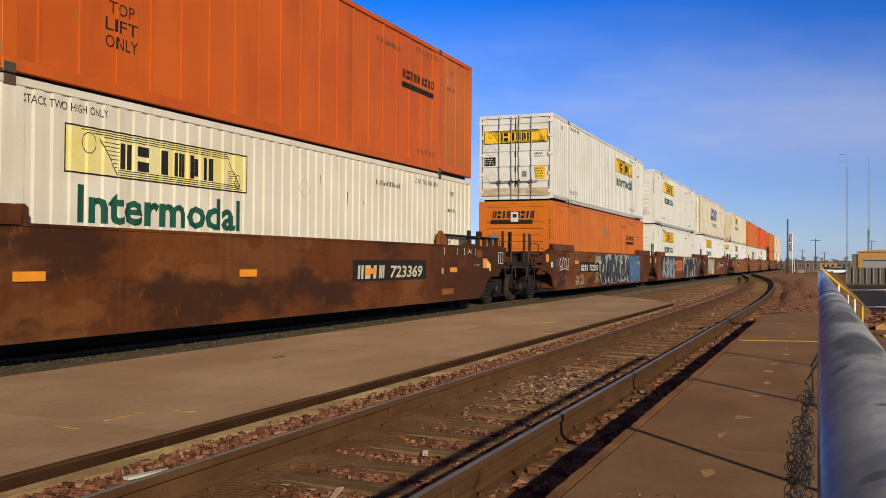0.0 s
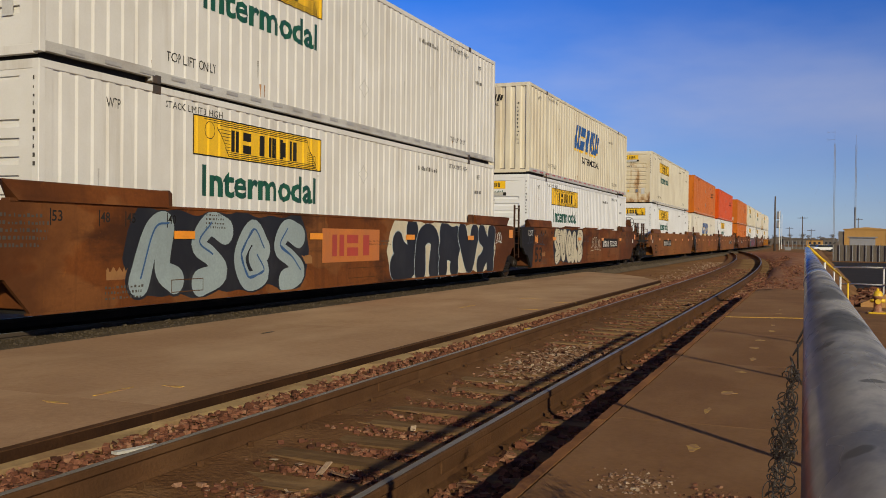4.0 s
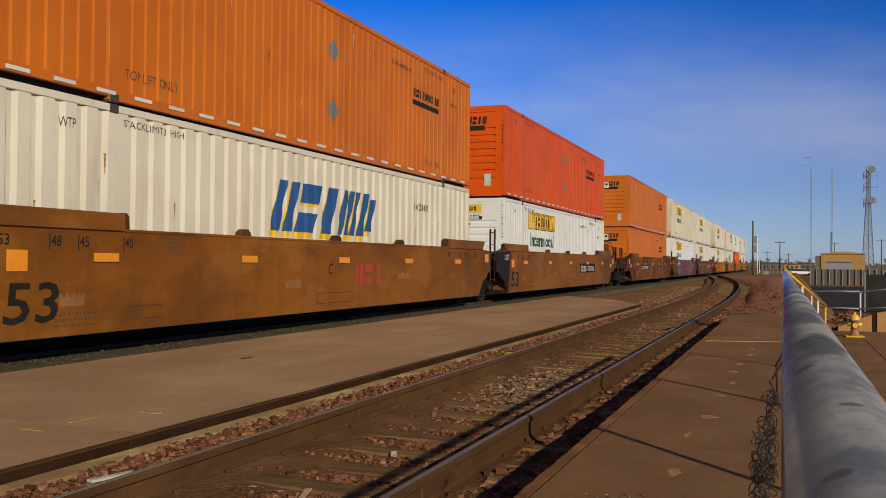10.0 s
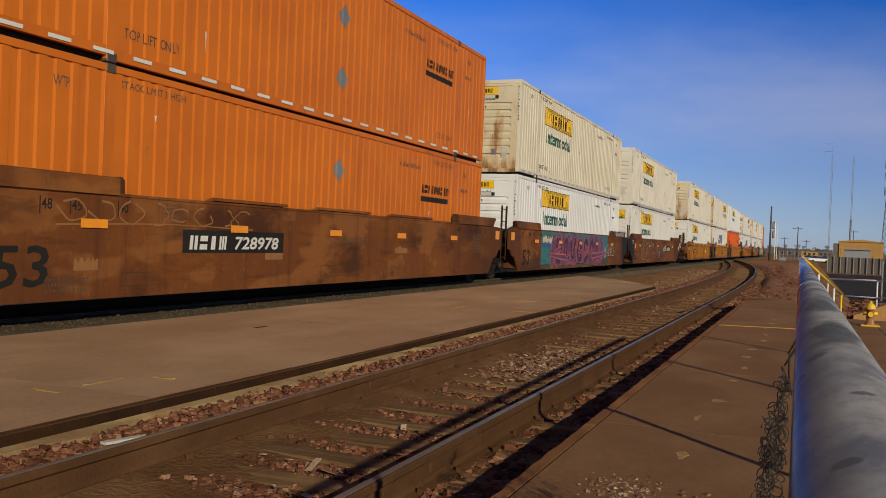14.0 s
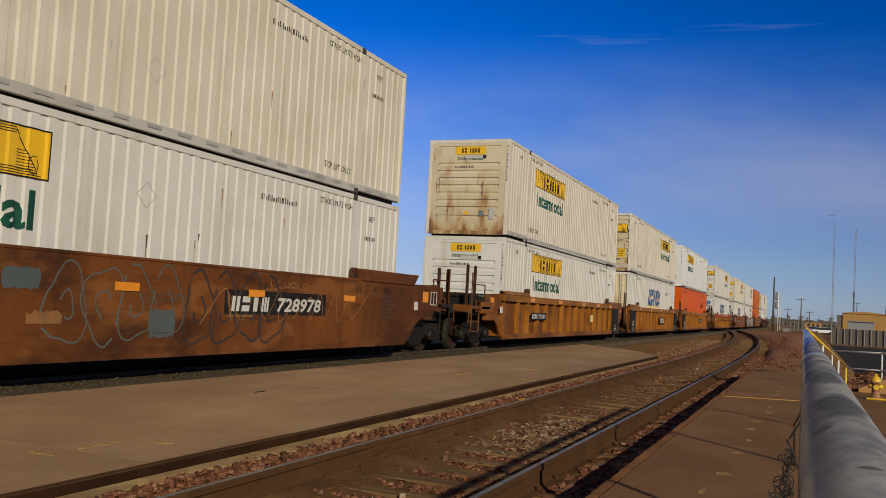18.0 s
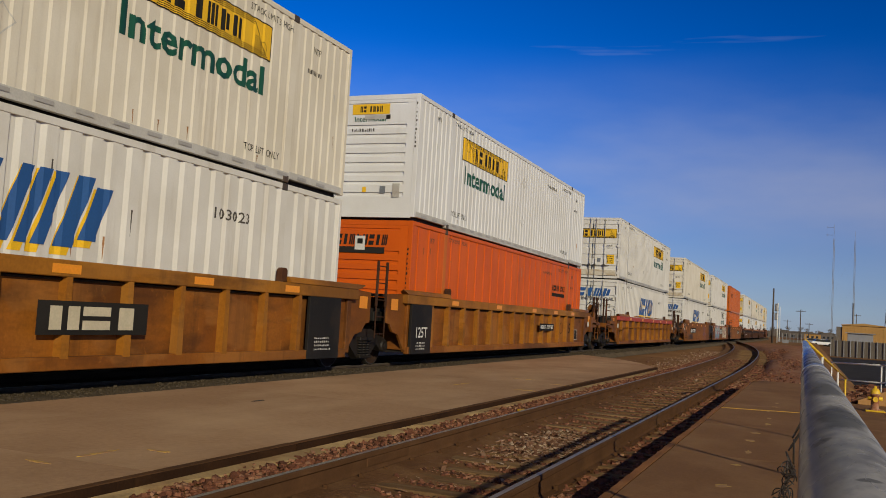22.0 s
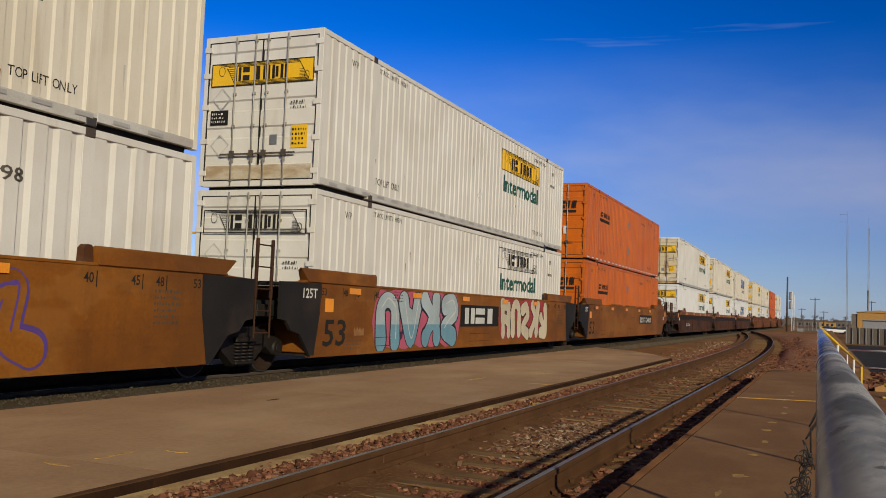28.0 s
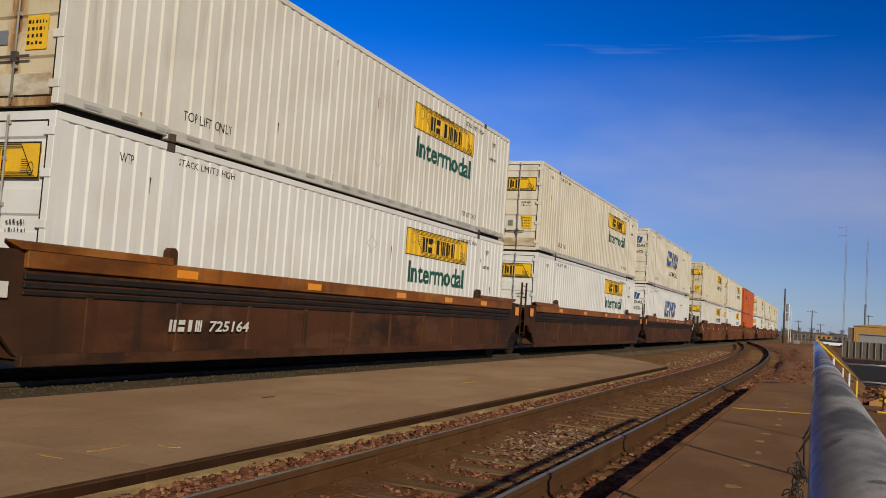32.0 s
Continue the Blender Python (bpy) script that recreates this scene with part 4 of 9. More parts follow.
def blocks_flat(counts, width, height, slant=0.0, gap=0.28, word_gap=0.7, dot=False):
    """A row of plain blocks, bars and wedges in a company's colours, standing in for its emblem."""
    bm = bmesh.new()
    units = sum(counts) + word_gap * (len(counts) - 1)
    w = width / units
    u = 0.0
    n = 0
    for c in counts:
        for k in range(c):
            a, b = u + w * gap * 0.5, u + w * (1 - gap * 0.5)
            d = b - a
            forms = (
                [[(0, 0), (0.40, 0), (0.40, 1), (0, 1)], [(0.60, 0), (1, 0), (1, 1), (0.60, 1)]],
                [[(0, 0), (1, 0), (1, 0.40), (0, 0.40)], [(0, 0.60), (1, 0.60), (1, 1), (0, 1)]],
                [[(0.20, 0), (0.78, 0), (0.78, 1), (0.20, 1)]],
                [[(0, 0), (0.28, 0), (0.28, 1), (0, 1)], [(0.38, 0), (0.64, 0), (0.64, 1), (0.38, 1)], [(0.74, 0), (1, 0), (1, 1), (0.74, 1)]],
                [[(0.05, 0), (0.45, 0), (0.45, 1), (0.05, 1)], [(0.55, 0.12), (0.95, 0.12), (0.95, 0.88), (0.55, 0.88)]],
            )[n % 5]
            for f in forms:
                quad_flat(bm, [(a + x * d + slant * z * height, z * height) for x, z in f])
            u += w
            n += 1
        u += w * word_gap
    return bm


def bars_flat(lines, width, height, seed=1):
    """Unreadable small print: rows of short plain bars."""
    r = random.Random(seed)
    bm = bmesh.new()
    for k in range(lines):
        z = height * (1 - (k + 0.75) / lines)
        u = 0.0
        end = width * r.uniform(0.75, 1)
        while u < end:
            w = min(end - u, r.uniform(0.012, 0.045))
            h = height / lines * r.choice((0.5, 0.5, 0.32))
            quad_flat(bm, [(u, z), (u + w, z), (u + w, z + h), (u, z + h)])
            u += w + r.uniform(0.018, 0.04)
    return bm


def wrap_side(bm, style, y, z, lift, x0=None):
    """Lay a flat drawing on the near side, following the folds of the sheet."""
    if style in PROFILE:
        us = [v.co.x for v in bm.verts]
        lo, hi = min(us), max(us)
        for b, d in PROFILE[style]:
            if lo < b - y < hi:
                geom = bm.verts[:] + bm.edges[:] + bm.faces[:]
                bmesh.ops.bisect_plane(bm, geom=geom, plane_co=(b - y, 0, 0), plane_no=(1, 0, 0))
    for v in bm.verts:
        u, w = v.co.x, v.co.y
        d = depth_at(style, y + u) if style in PROFILE else 0.0
        v.co = ((CW - 0.012 if x0 is None else x0) + d + lift, y + u, z + w)
    for f in bm.faces:
        f.normal_update()
        if f.normal.x < 0:
            f.normal_flip()
    return bm


def wrap_end(bm, x, z, lift, y0=0.0):
    """Lay a flat drawing on the leading end."""
    for v in bm.verts:
        v.co = (x + v.co.x, y0 - lift, z + v.co.y)
    for f in bm.faces:
        f.normal_update()
        if f.normal.y > 0:
            f.normal_flip()
    return bm


def rect(w, h, u=0.0, v=0.0):
    bm = bmesh.new()
    quad_flat(bm, [(u, v), (u + w, v), (u + w, v + h), (u, v + h)])
    return bm


def outline(w, h, t):
    bm = bmesh.new()
    for a in ((0, 0, w, t), (0, h - t, w, h), (0, t, t, h - t), (w - t, t, w, h - t)):
        quad_flat(bm, [(a[0], a[1]), (a[2], a[1]), (a[2], a[3]), (a[0], a[3])])
    return bm


def line_flat(bm, a, b, t):
    d = Vector((b[0] - a[0], b[1] - a[1])).normalized()
    nx, ny = -d.y * t / 2, d.x * t / 2
    quad_flat(bm, [(a[0] - nx, a[1] - ny), (b[0] - nx, b[1] - ny), (b[0] + nx, b[1] + ny), (a[0] + nx, a[1] + ny)])


def scroll_lines(w, h, frame_only=False):
    """Border and the drawn banner: two rolled ends, ruled lines between them."""
    bm = outline(w, h, 0.02)
    t = 0.011
    for k in range(3):
        line_flat(bm, (w * (0.07 + 0.05 * k), h * (0.93 - 0.05 * k)), (w * 0.86, h * (0.93 - 0.05 * k)), t)
        line_flat(bm, (w * 0.24, h * (0.07 + 0.05 * k)), (w * (0.97 - 0.02 * k), h * (0.07 + 0.05 * k)), t)
    line_flat(bm, (w * 0.155, h * 0.78), (w * 0.24, h * 0.06), t * 1.3)
    line_flat(bm, (w * 0.86, h * 0.90), (w * 0.955, h * 0.10), t * 1.3)
    for k in range(7):
        v = 0.22 + 0.085 * k
        line_flat(bm, (w * (0.225 - 0.010 * k), h * v), (w * 0.245, h * v), t * 0.8)
        u = 0.16 + 0.06 * k
        line_flat(bm, (w * 0.865, h * u), (w * (0.948 - 0.0075 * k), h * u), t * 0.8)
    for cx, cy, sx, sy in ((0.105, 0.66, 0.030, 0.22), (0.935, 0.27, 0.022, 0.18)):
        ring = [(w * (cx + sx * math.cos(2 * math.pi * k / 10)), h * (cy + sy * math.sin(2 * math.pi * k / 10))) for k in range(11)]
        for a, b in zip(ring, ring[1:]):
            line_flat(bm, a, b, t)
    return bm


def ring_flat(r, t):
    bm = bmesh.new()
    for k in range(16):
        a, b = 2 * math.pi * k / 16, 2 * math.pi * (k + 1) / 16
        quad_flat(bm, [(r * math.cos(a), r * math.sin(a)), (r * math.cos(b), r * math.sin(b)), ((r - t) * math.cos(b), (r - t) * math.sin(b)), ((r - t) * math.cos(a), (r - t) * math.sin(a))])
    return bm


def diamond(r):
    bm = bmesh.new()
    quad_flat(bm, [(0, -r), (r, 0), (0, r), (-r, 0)])
    return bm


def diamond_outline(r, t=0.02):
    bm = bmesh.new()
    for (a, b) in (((0, -r), (r, 0)), ((r, 0), (0, r)), ((0, r), (-r, 0)), ((-r, 0), (0, -r))):
        s = 1 - t * 1.6 / r
        quad_flat(bm, [a, b, (b[0] * s, b[1] * s), (a[0] * s, a[1] * s)])
    return bm


def decal(owner, name, key, make, material, label=""):
    return part(name, cached(key, make, name, material), None, owner, label)


def on_side(owner, style, name, key, make, material, y, z, lift=0.004, label=""):
    return decal(owner, name, ("side", style, key, round(y, 2), round(z, 2), lift), lambda: wrap_side(make(), style, y, z, lift), material, label)


def on_end(owner, name, key, make, material, x, z, lift=0.004, y0=0.0, label=""):
    return decal(owner, name, ("end", key, round(x, 2), round(z, 2), lift, y0), lambda: wrap_end(make(), x, z, lift, y0), material, label)


def frame_parts(c, col, style, railcol):
    for s, nm in ((1, 0), (-1, 1)):
        part("top_rail", cached(("trail", s), lambda: boxm(*sorted((s * (CW - 0.07), s * CW)), 0.005, CL - 0.005, CH - 0.10, CH - 0.004, bevel=0.006), "top_rail", col), None, c)
        def low(s=s):
            bm = bmesh.new()
            box(bm, *sorted((s * (CW - 0.08), s * (CW - 0.003))), P40 - 0.1, CL - P40 + 0.1, 0.03, 0.175, 0.005)
            box(bm, *sorted((s * (CW - 0.08), s * (CW - 0.003))), 0.005, P40 - 0.1, 0.075, 0.20, 0.005)
            box(bm, *sorted((s * (CW - 0.08), s * (CW - 0.003))), CL - P40 + 0.1, CL - 0.005, 0.075, 0.20, 0.005)
            return bm
        part("bottom_rail", cached(("brail", s), low, "bottom_rail", railcol), None, c)
        for y in (0.0, CL - 0.10):
            part("corner_post", cached(("post", s, y), lambda y=y: boxm(*sorted((s * (CW - 0.11), s * (CW - 0.001))), y + 0.001, y + 0.099, 0.06, CH - 0.002, bevel=0.006), "corner_post", col), None, c)
        for y in (P40, CL - P40):
            part("lifting_post", cached(("lpost", s, y), lambda y=y: boxm(*sorted((s * (CW - 0.06), s * (CW - 0.008))), y - 0.10, y + 0.10, 0.17, CH - 0.10, bevel=0.004), "lifting_post", "orange" if col == "vivid" else col), None, c)
            for z in (0.0, CH - 0.118):
                part("corner_casting", cached(("cast", s, y, z), lambda y=y, z=z: boxm(*sorted((s * (CW - 0.15), s * (CW + 0.004))), y - 0.09, y + 0.09, z, z + 0.122, bevel=0.01), "corner_casting", "casting"), None, c, "worn steel corner casting")
    part("side_panel", cached(("sheet", style), side_sheet(style), "side_panel", col), None, c, "corrugated side sheet" if style != "post" else "smooth side sheet with narrow posts")
    part("side_panel", cached(("farsheet",), lambda: boxm(-CW + 0.02, -CW + 0.04, 0.1, CL - 0.1, 0.17, CH - 0.1), "side_panel", col), None, c)
    part("roof", cached(("roof",), lambda: boxm(-CW + 0.07, CW - 0.07, 0.02, CL - 0.02, CH - 0.05, CH - 0.02), "roof", col), None, c)
    part("underframe", cached(("under",), lambda: boxm(-CW + 0.16, CW - 0.13, 0.12, CL - 0.12, -0.012, 0.079), "underframe", "grime"), None, c, "dark cross members")
    part("floor", cached(("floor",), lambda: boxm(-CW + 0.08, CW - 0.08, 0.02, CL - 0.02, 0.08, 0.17), "floor", "casting"), None, c)


def nose_sheet(ribs):
    def make():
        bm = bmesh.new()
        if ribs == "upright":      # vertical folds
            n, a, b = 7, -CW + 0.11, CW - 0.11
            w = (b - a) / n
            pts = []
            for k in range(n):
                x = a + k * w
                pts += [(x, 0.0), (x + w * 0.45, 0.0), (x + w * 0.58, 0.045), (x + w * 0.86, 0.045), (x + w * 0.999, 0.0)]
            pts.append((b, 0.0))
            prev = None
            for x, d in pts:
                cur = (bm.verts.new((x, 0.012 + d, 0.12)), bm.verts.new((x, 0.012 + d, CH - 0.06)))
                if prev:
                    bm.faces.new((prev[0], cur[0], cur[1], prev[1]))
                prev = cur
            return bm
        zs = [(0.10, 0.0), (0.52, 0.0)]
        for z in (0.52, 0.78, 1.00, 1.22, 1.44, 1.66, 1.88, 2.10):
            zs += [(z, 0.0), (z + 0.050, 0.030), (z + 0.094, 0.034), (z + 0.098, 0.0)]
        zs += [(2.66, 0.0), (2.665, 0.022), (2.70, 0.022), (2.705, 0.0), (CH - 0.03, 0.0)]
        for xa, xb in ((-CW + 0.11, -0.98), (-0.98, 0.98), (0.98, CW - 0.11)):
            prev = None
            for z, d in zs:
                d2 = d if xa == -0.98 else 0.0
                cur = (bm.verts.new((xa, 0.010 + d2, z)), bm.verts.new((xb, 0.010 + d2, z)))
                if prev:
                    bm.faces.new((prev[0], prev[1], cur[1], cur[0]))
                prev = cur
        bmesh.ops.remove_doubles(bm, verts=bm.verts[:], dist=1e-5)
        bmesh.ops.recalc_face_normals(bm, faces=bm.faces[:])
        return bm
    return make


def door_leaf(s):
    def make():
        bm = bmesh.new()
        lo, hi = sorted((s * 0.012, s * (CW - 0.115)))
        zs = [(0.16, 0.0)]
        for z in (0.42, 0.93, 1.44, 1.95, 2.36):
            zs += [(z, 0.0), (z + 0.03, 0.028), (z + 0.20, 0.028), (z + 0.23, 0.0)]
        zs += [(CH - 0.12, 0.0)]
        prev = None
        for z, d in zs:
            cur = (bm.verts.new((lo, 0.012 + d, z)), bm.verts.new((hi, 0.012 + d, z)))
            if prev:
                bm.faces.new((prev[0], prev[1], cur[1], cur[0]))
            prev = cur
        return bm
    return make


def end_parts(c, col, end, face):
    part("end_panel", cached(("tail",), lambda: boxm(-CW + 0.1, CW - 0.1, CL - 0.03, CL - 0.01, 0.1, CH - 0.05), "end_panel", col), None, c)
    part("header", cached(("header",), lambda: boxm(-CW + 0.1, CW - 0.1, 0.003, 0.07, CH - 0.115, CH - 0.003, bevel=0.004), "header", col), None, c)
    part("sill", cached(("sill",), lambda: boxm(-CW + 0.1, CW - 0.1, 0.003, 0.08, 0.04, 0.15, bevel=0.004), "sill", face), None, c)
    if end in ("ribs", "upright"):
        part("nose_panel", cached(("nose", end), nose_sheet(end), "nose_panel", face), None, c, "ribbed steel front panel")
        return
    for s in (-1, 1):
        d = part("door", cached(("door", s), door_leaf(s), "door", face), None, c)
        for x in (0.135 * s, 0.565 * s):
            def rod(x=x):
                bm = bmesh.new()
                tube(bm, (x, -0.026, 0.06), (x, -0.026, CH - 0.05), 0.014, 8)
                for z in (0.14, 0.5, 1.15, 1.75, 2.3, CH - 0.16):
                    box(bm, x - 0.026, x + 0.026, -0.034, 0.012, z, z + 0.045)
                return bm
            part("lock_rod", cached(("rod", x), rod, "lock_rod", "rod"), None, d, "steel lock rod with brackets")
            def handle(x=x):
                bm = bmesh.new()
                box(bm, x - 0.25, x + 0.25, -0.05, -0.034, 0.62, 0.65)
                box(bm, x - 0.04, x + 0.04, -0.052, 0.0, 0.58, 0.70)
                return bm
            part("handle", cached(("handle", x), handle, "handle", "casting"), None, d)
        for z in (0.25, 0.85, 1.5, 2.1, 2.6):
            part("hinge", cached(("hinge", s, z), lambda z=z: boxm(*sorted((s * (CW - 0.16), s * (CW + 0.006))), -0.016, 0.012, z, z + 0.10, bevel=0.006), "hinge", col), None, d)
    part("gasket", cached(("gasket",), lambda: boxm(-0.011, 0.011, 0.004, 0.02, 0.16, CH - 0.12), "gasket", "ink"), None, c)
    for k, (x0, x1, z0, z1) in enumerate(((-CW + 0.098, -CW + 0.116, 0.16, CH - 0.12), (CW - 0.116, CW - 0.098, 0.16, CH - 0.12), (-CW + 0.10, CW - 0.10, 0.148, 0.163), (-CW + 0.10, CW - 0.10, CH - 0.124, CH - 0.112))):
        part("gasket", cached(("seam", k), lambda x0=x0, x1=x1, z0=z0, z1=z1: boxm(x0, x1, -0.003, 0.02, z0, z1), "gasket", "ink"), None, c, "black door seal")


def small_print(c, style, dark, kind, stack="STACK LIMIT 3 HIGH"):
    """Stencilled notices along the side."""
    on_side(c, style, "stencil", "tlo", lambda: text_flat("TOP LIFT ONLY", 1.12, 0.14, 0, 0.0), dark, P40 + 0.22, 0.36, label="stencilled lifting notice") if style != "post" else [on_side(c, style, "stencil", "tl3" + w, lambda w=w: text_flat(w, 0.08 + 0.125 * len(w), 0.16, 0, 0.0), "ink", P40 + 1.70 - 0.06 * len(w), 1.06 - 0.22 * k, label="stencilled lifting notice") for k, w in enumerate(("TOP", "LIFT", "ONLY"))]
    on_side(c, style, "stencil", "tlo2", lambda: text_flat("TOP LIFT ONLY", 1.0, 0.12, 0, 0.0), dark, CL - P40 - 1.25, 0.33, label="stencilled lifting notice")
    on_side(c, style, "stencil", "slh" + stack, lambda: text_flat(stack, 1.30, 0.10, 0, 0.0), dark, P40 + 0.2, CH - 0.27, label="stencilled stacking notice")
    on_side(c, style, "stencil", "wtp", lambda: text_flat("WTP", 0.26, 0.13, 0, 0.0), dark, 1.1, CH - 0.42, label="stencilled mark")
    if kind == "sw":
        return
    on_side(c, style, "stencil", "num", lambda: bars_flat(1, 1.2, 0.20, 6), "fadedink", CL - P40 - 3.2, CH - 0.55)
    on_side(c, style, "stencil", "rear" + stack, lambda: text_flat(stack, 1.25, 0.11, 0, 0.0), dark, CL - P40 - 1.32, CH - 0.32)
    on_side(c, style, "stencil", "rear2", lambda: text_flat("WTP", 0.26, 0.12, 0, 0.0), dark, CL - 1.40, CH - 0.48)
    on_side(c, style, "stencil", "rear3", lambda: bars_flat(1, 0.6, 0.16, 8), "fadedink", CL - 1.55, CH - 0.90)


def hanging_dirt(c, style, seed):
    """Short dark scuffs on the folds."""
    r = random.Random(seed)
    for k in range(r.randint(9, 13) if seed < 38 else 4):
        low = k % 3 == 0
        y, z, h = r.uniform(0.5, CL - 0.5), 0.19 if low else r.uniform(0.5, 2.3), r.uniform(0.08, 0.24 if low else 0.36)
        on_side(c, style, "scuff", ("scuff", seed, k), lambda h=h, k=k: run_down(0.04, h, k + seed), "rustwash" if low else r.choice(("rustwash", "fadedink", "rail")), y, z, 0.0025)


def ragged(w, h, seed):
    """A patch with an uneven upper edge."""
    r = random.Random(seed)
    n = 14
    bm = bmesh.new()
    top = [h * r.uniform(0.55, 1.0) for k in range(n + 1)]
    for k in range(n):
        quad_flat(bm, [(w * k / n, 0), (w * (k + 1) / n, 0), (w * (k + 1) / n, top[k + 1]), (w * k / n, top[k])])
    bmesh.ops.remove_doubles(bm, verts=bm.verts[:], dist=1e-5)
    return bm


def run_down(w, h, seed):
    """A run of rust: wide at its start, thinning downwards."""
    r = random.Random(seed)
    n = 7
    bm = bmesh.new()
    prev = None
    for k in range(n + 1):
        z, half = h * (1 - k / n), 0.5 * w * (1 - 0.85 * k / n) * r.uniform(0.6, 1.15)
        cur = [(w / 2 - half, z), (w / 2 + half, z)]
        if prev:
            quad_flat(bm, [cur[0], cur[1], prev[1], prev[0]])
        prev = cur
    bmesh.ops.remove_doubles(bm, verts=bm.verts[:], dist=1e-5)
    return bm


def rusty_runs(c, seed):
    r = random.Random(seed * 7 + 1)
    for k in range(5):
        x = r.choice((-0.98, -0.55, 0.42, 0.95)) + r.uniform(-0.06, 0.06)
        h, w = r.uniform(0.25, 0.8), r.uniform(0.02, 0.05)
        on_end(c, "rust_run", ("run", seed, k), lambda h=h, w=w, k=k: run_down(w, h, seed + k), "rustwash", x, r.uniform(0.3, 1.5), 0.0015 + 0.0004 * k, label="rust run")


def tape_strips(c, key, ys, width, material, label, single):
    """Reflective tape along the bottom rail."""
    if single:
        me = cached(("strip", width), lambda: wrap_side(rect(width, 0.05), "flat", 0, 0.10, 0.012, CW - 0.003), "reflective_tape", material)
        for y in ys:
            part("reflective_tape", me, None, c).matrix_basis = pose(0, y, 0)
        return

    def row():
        bm = bmesh.new()
        for y in ys:
            quad_flat(bm, [(y, 0), (y + width, 0), (y + width, 0.05), (y, 0.05)])
        return bm
    tape = decal(c, "reflective_tape", (key,), lambda: wrap_side(row(), "flat", 0, 0.10, 0.012, CW - 0.003), material, label)
    tape["kind"] = "stuff"


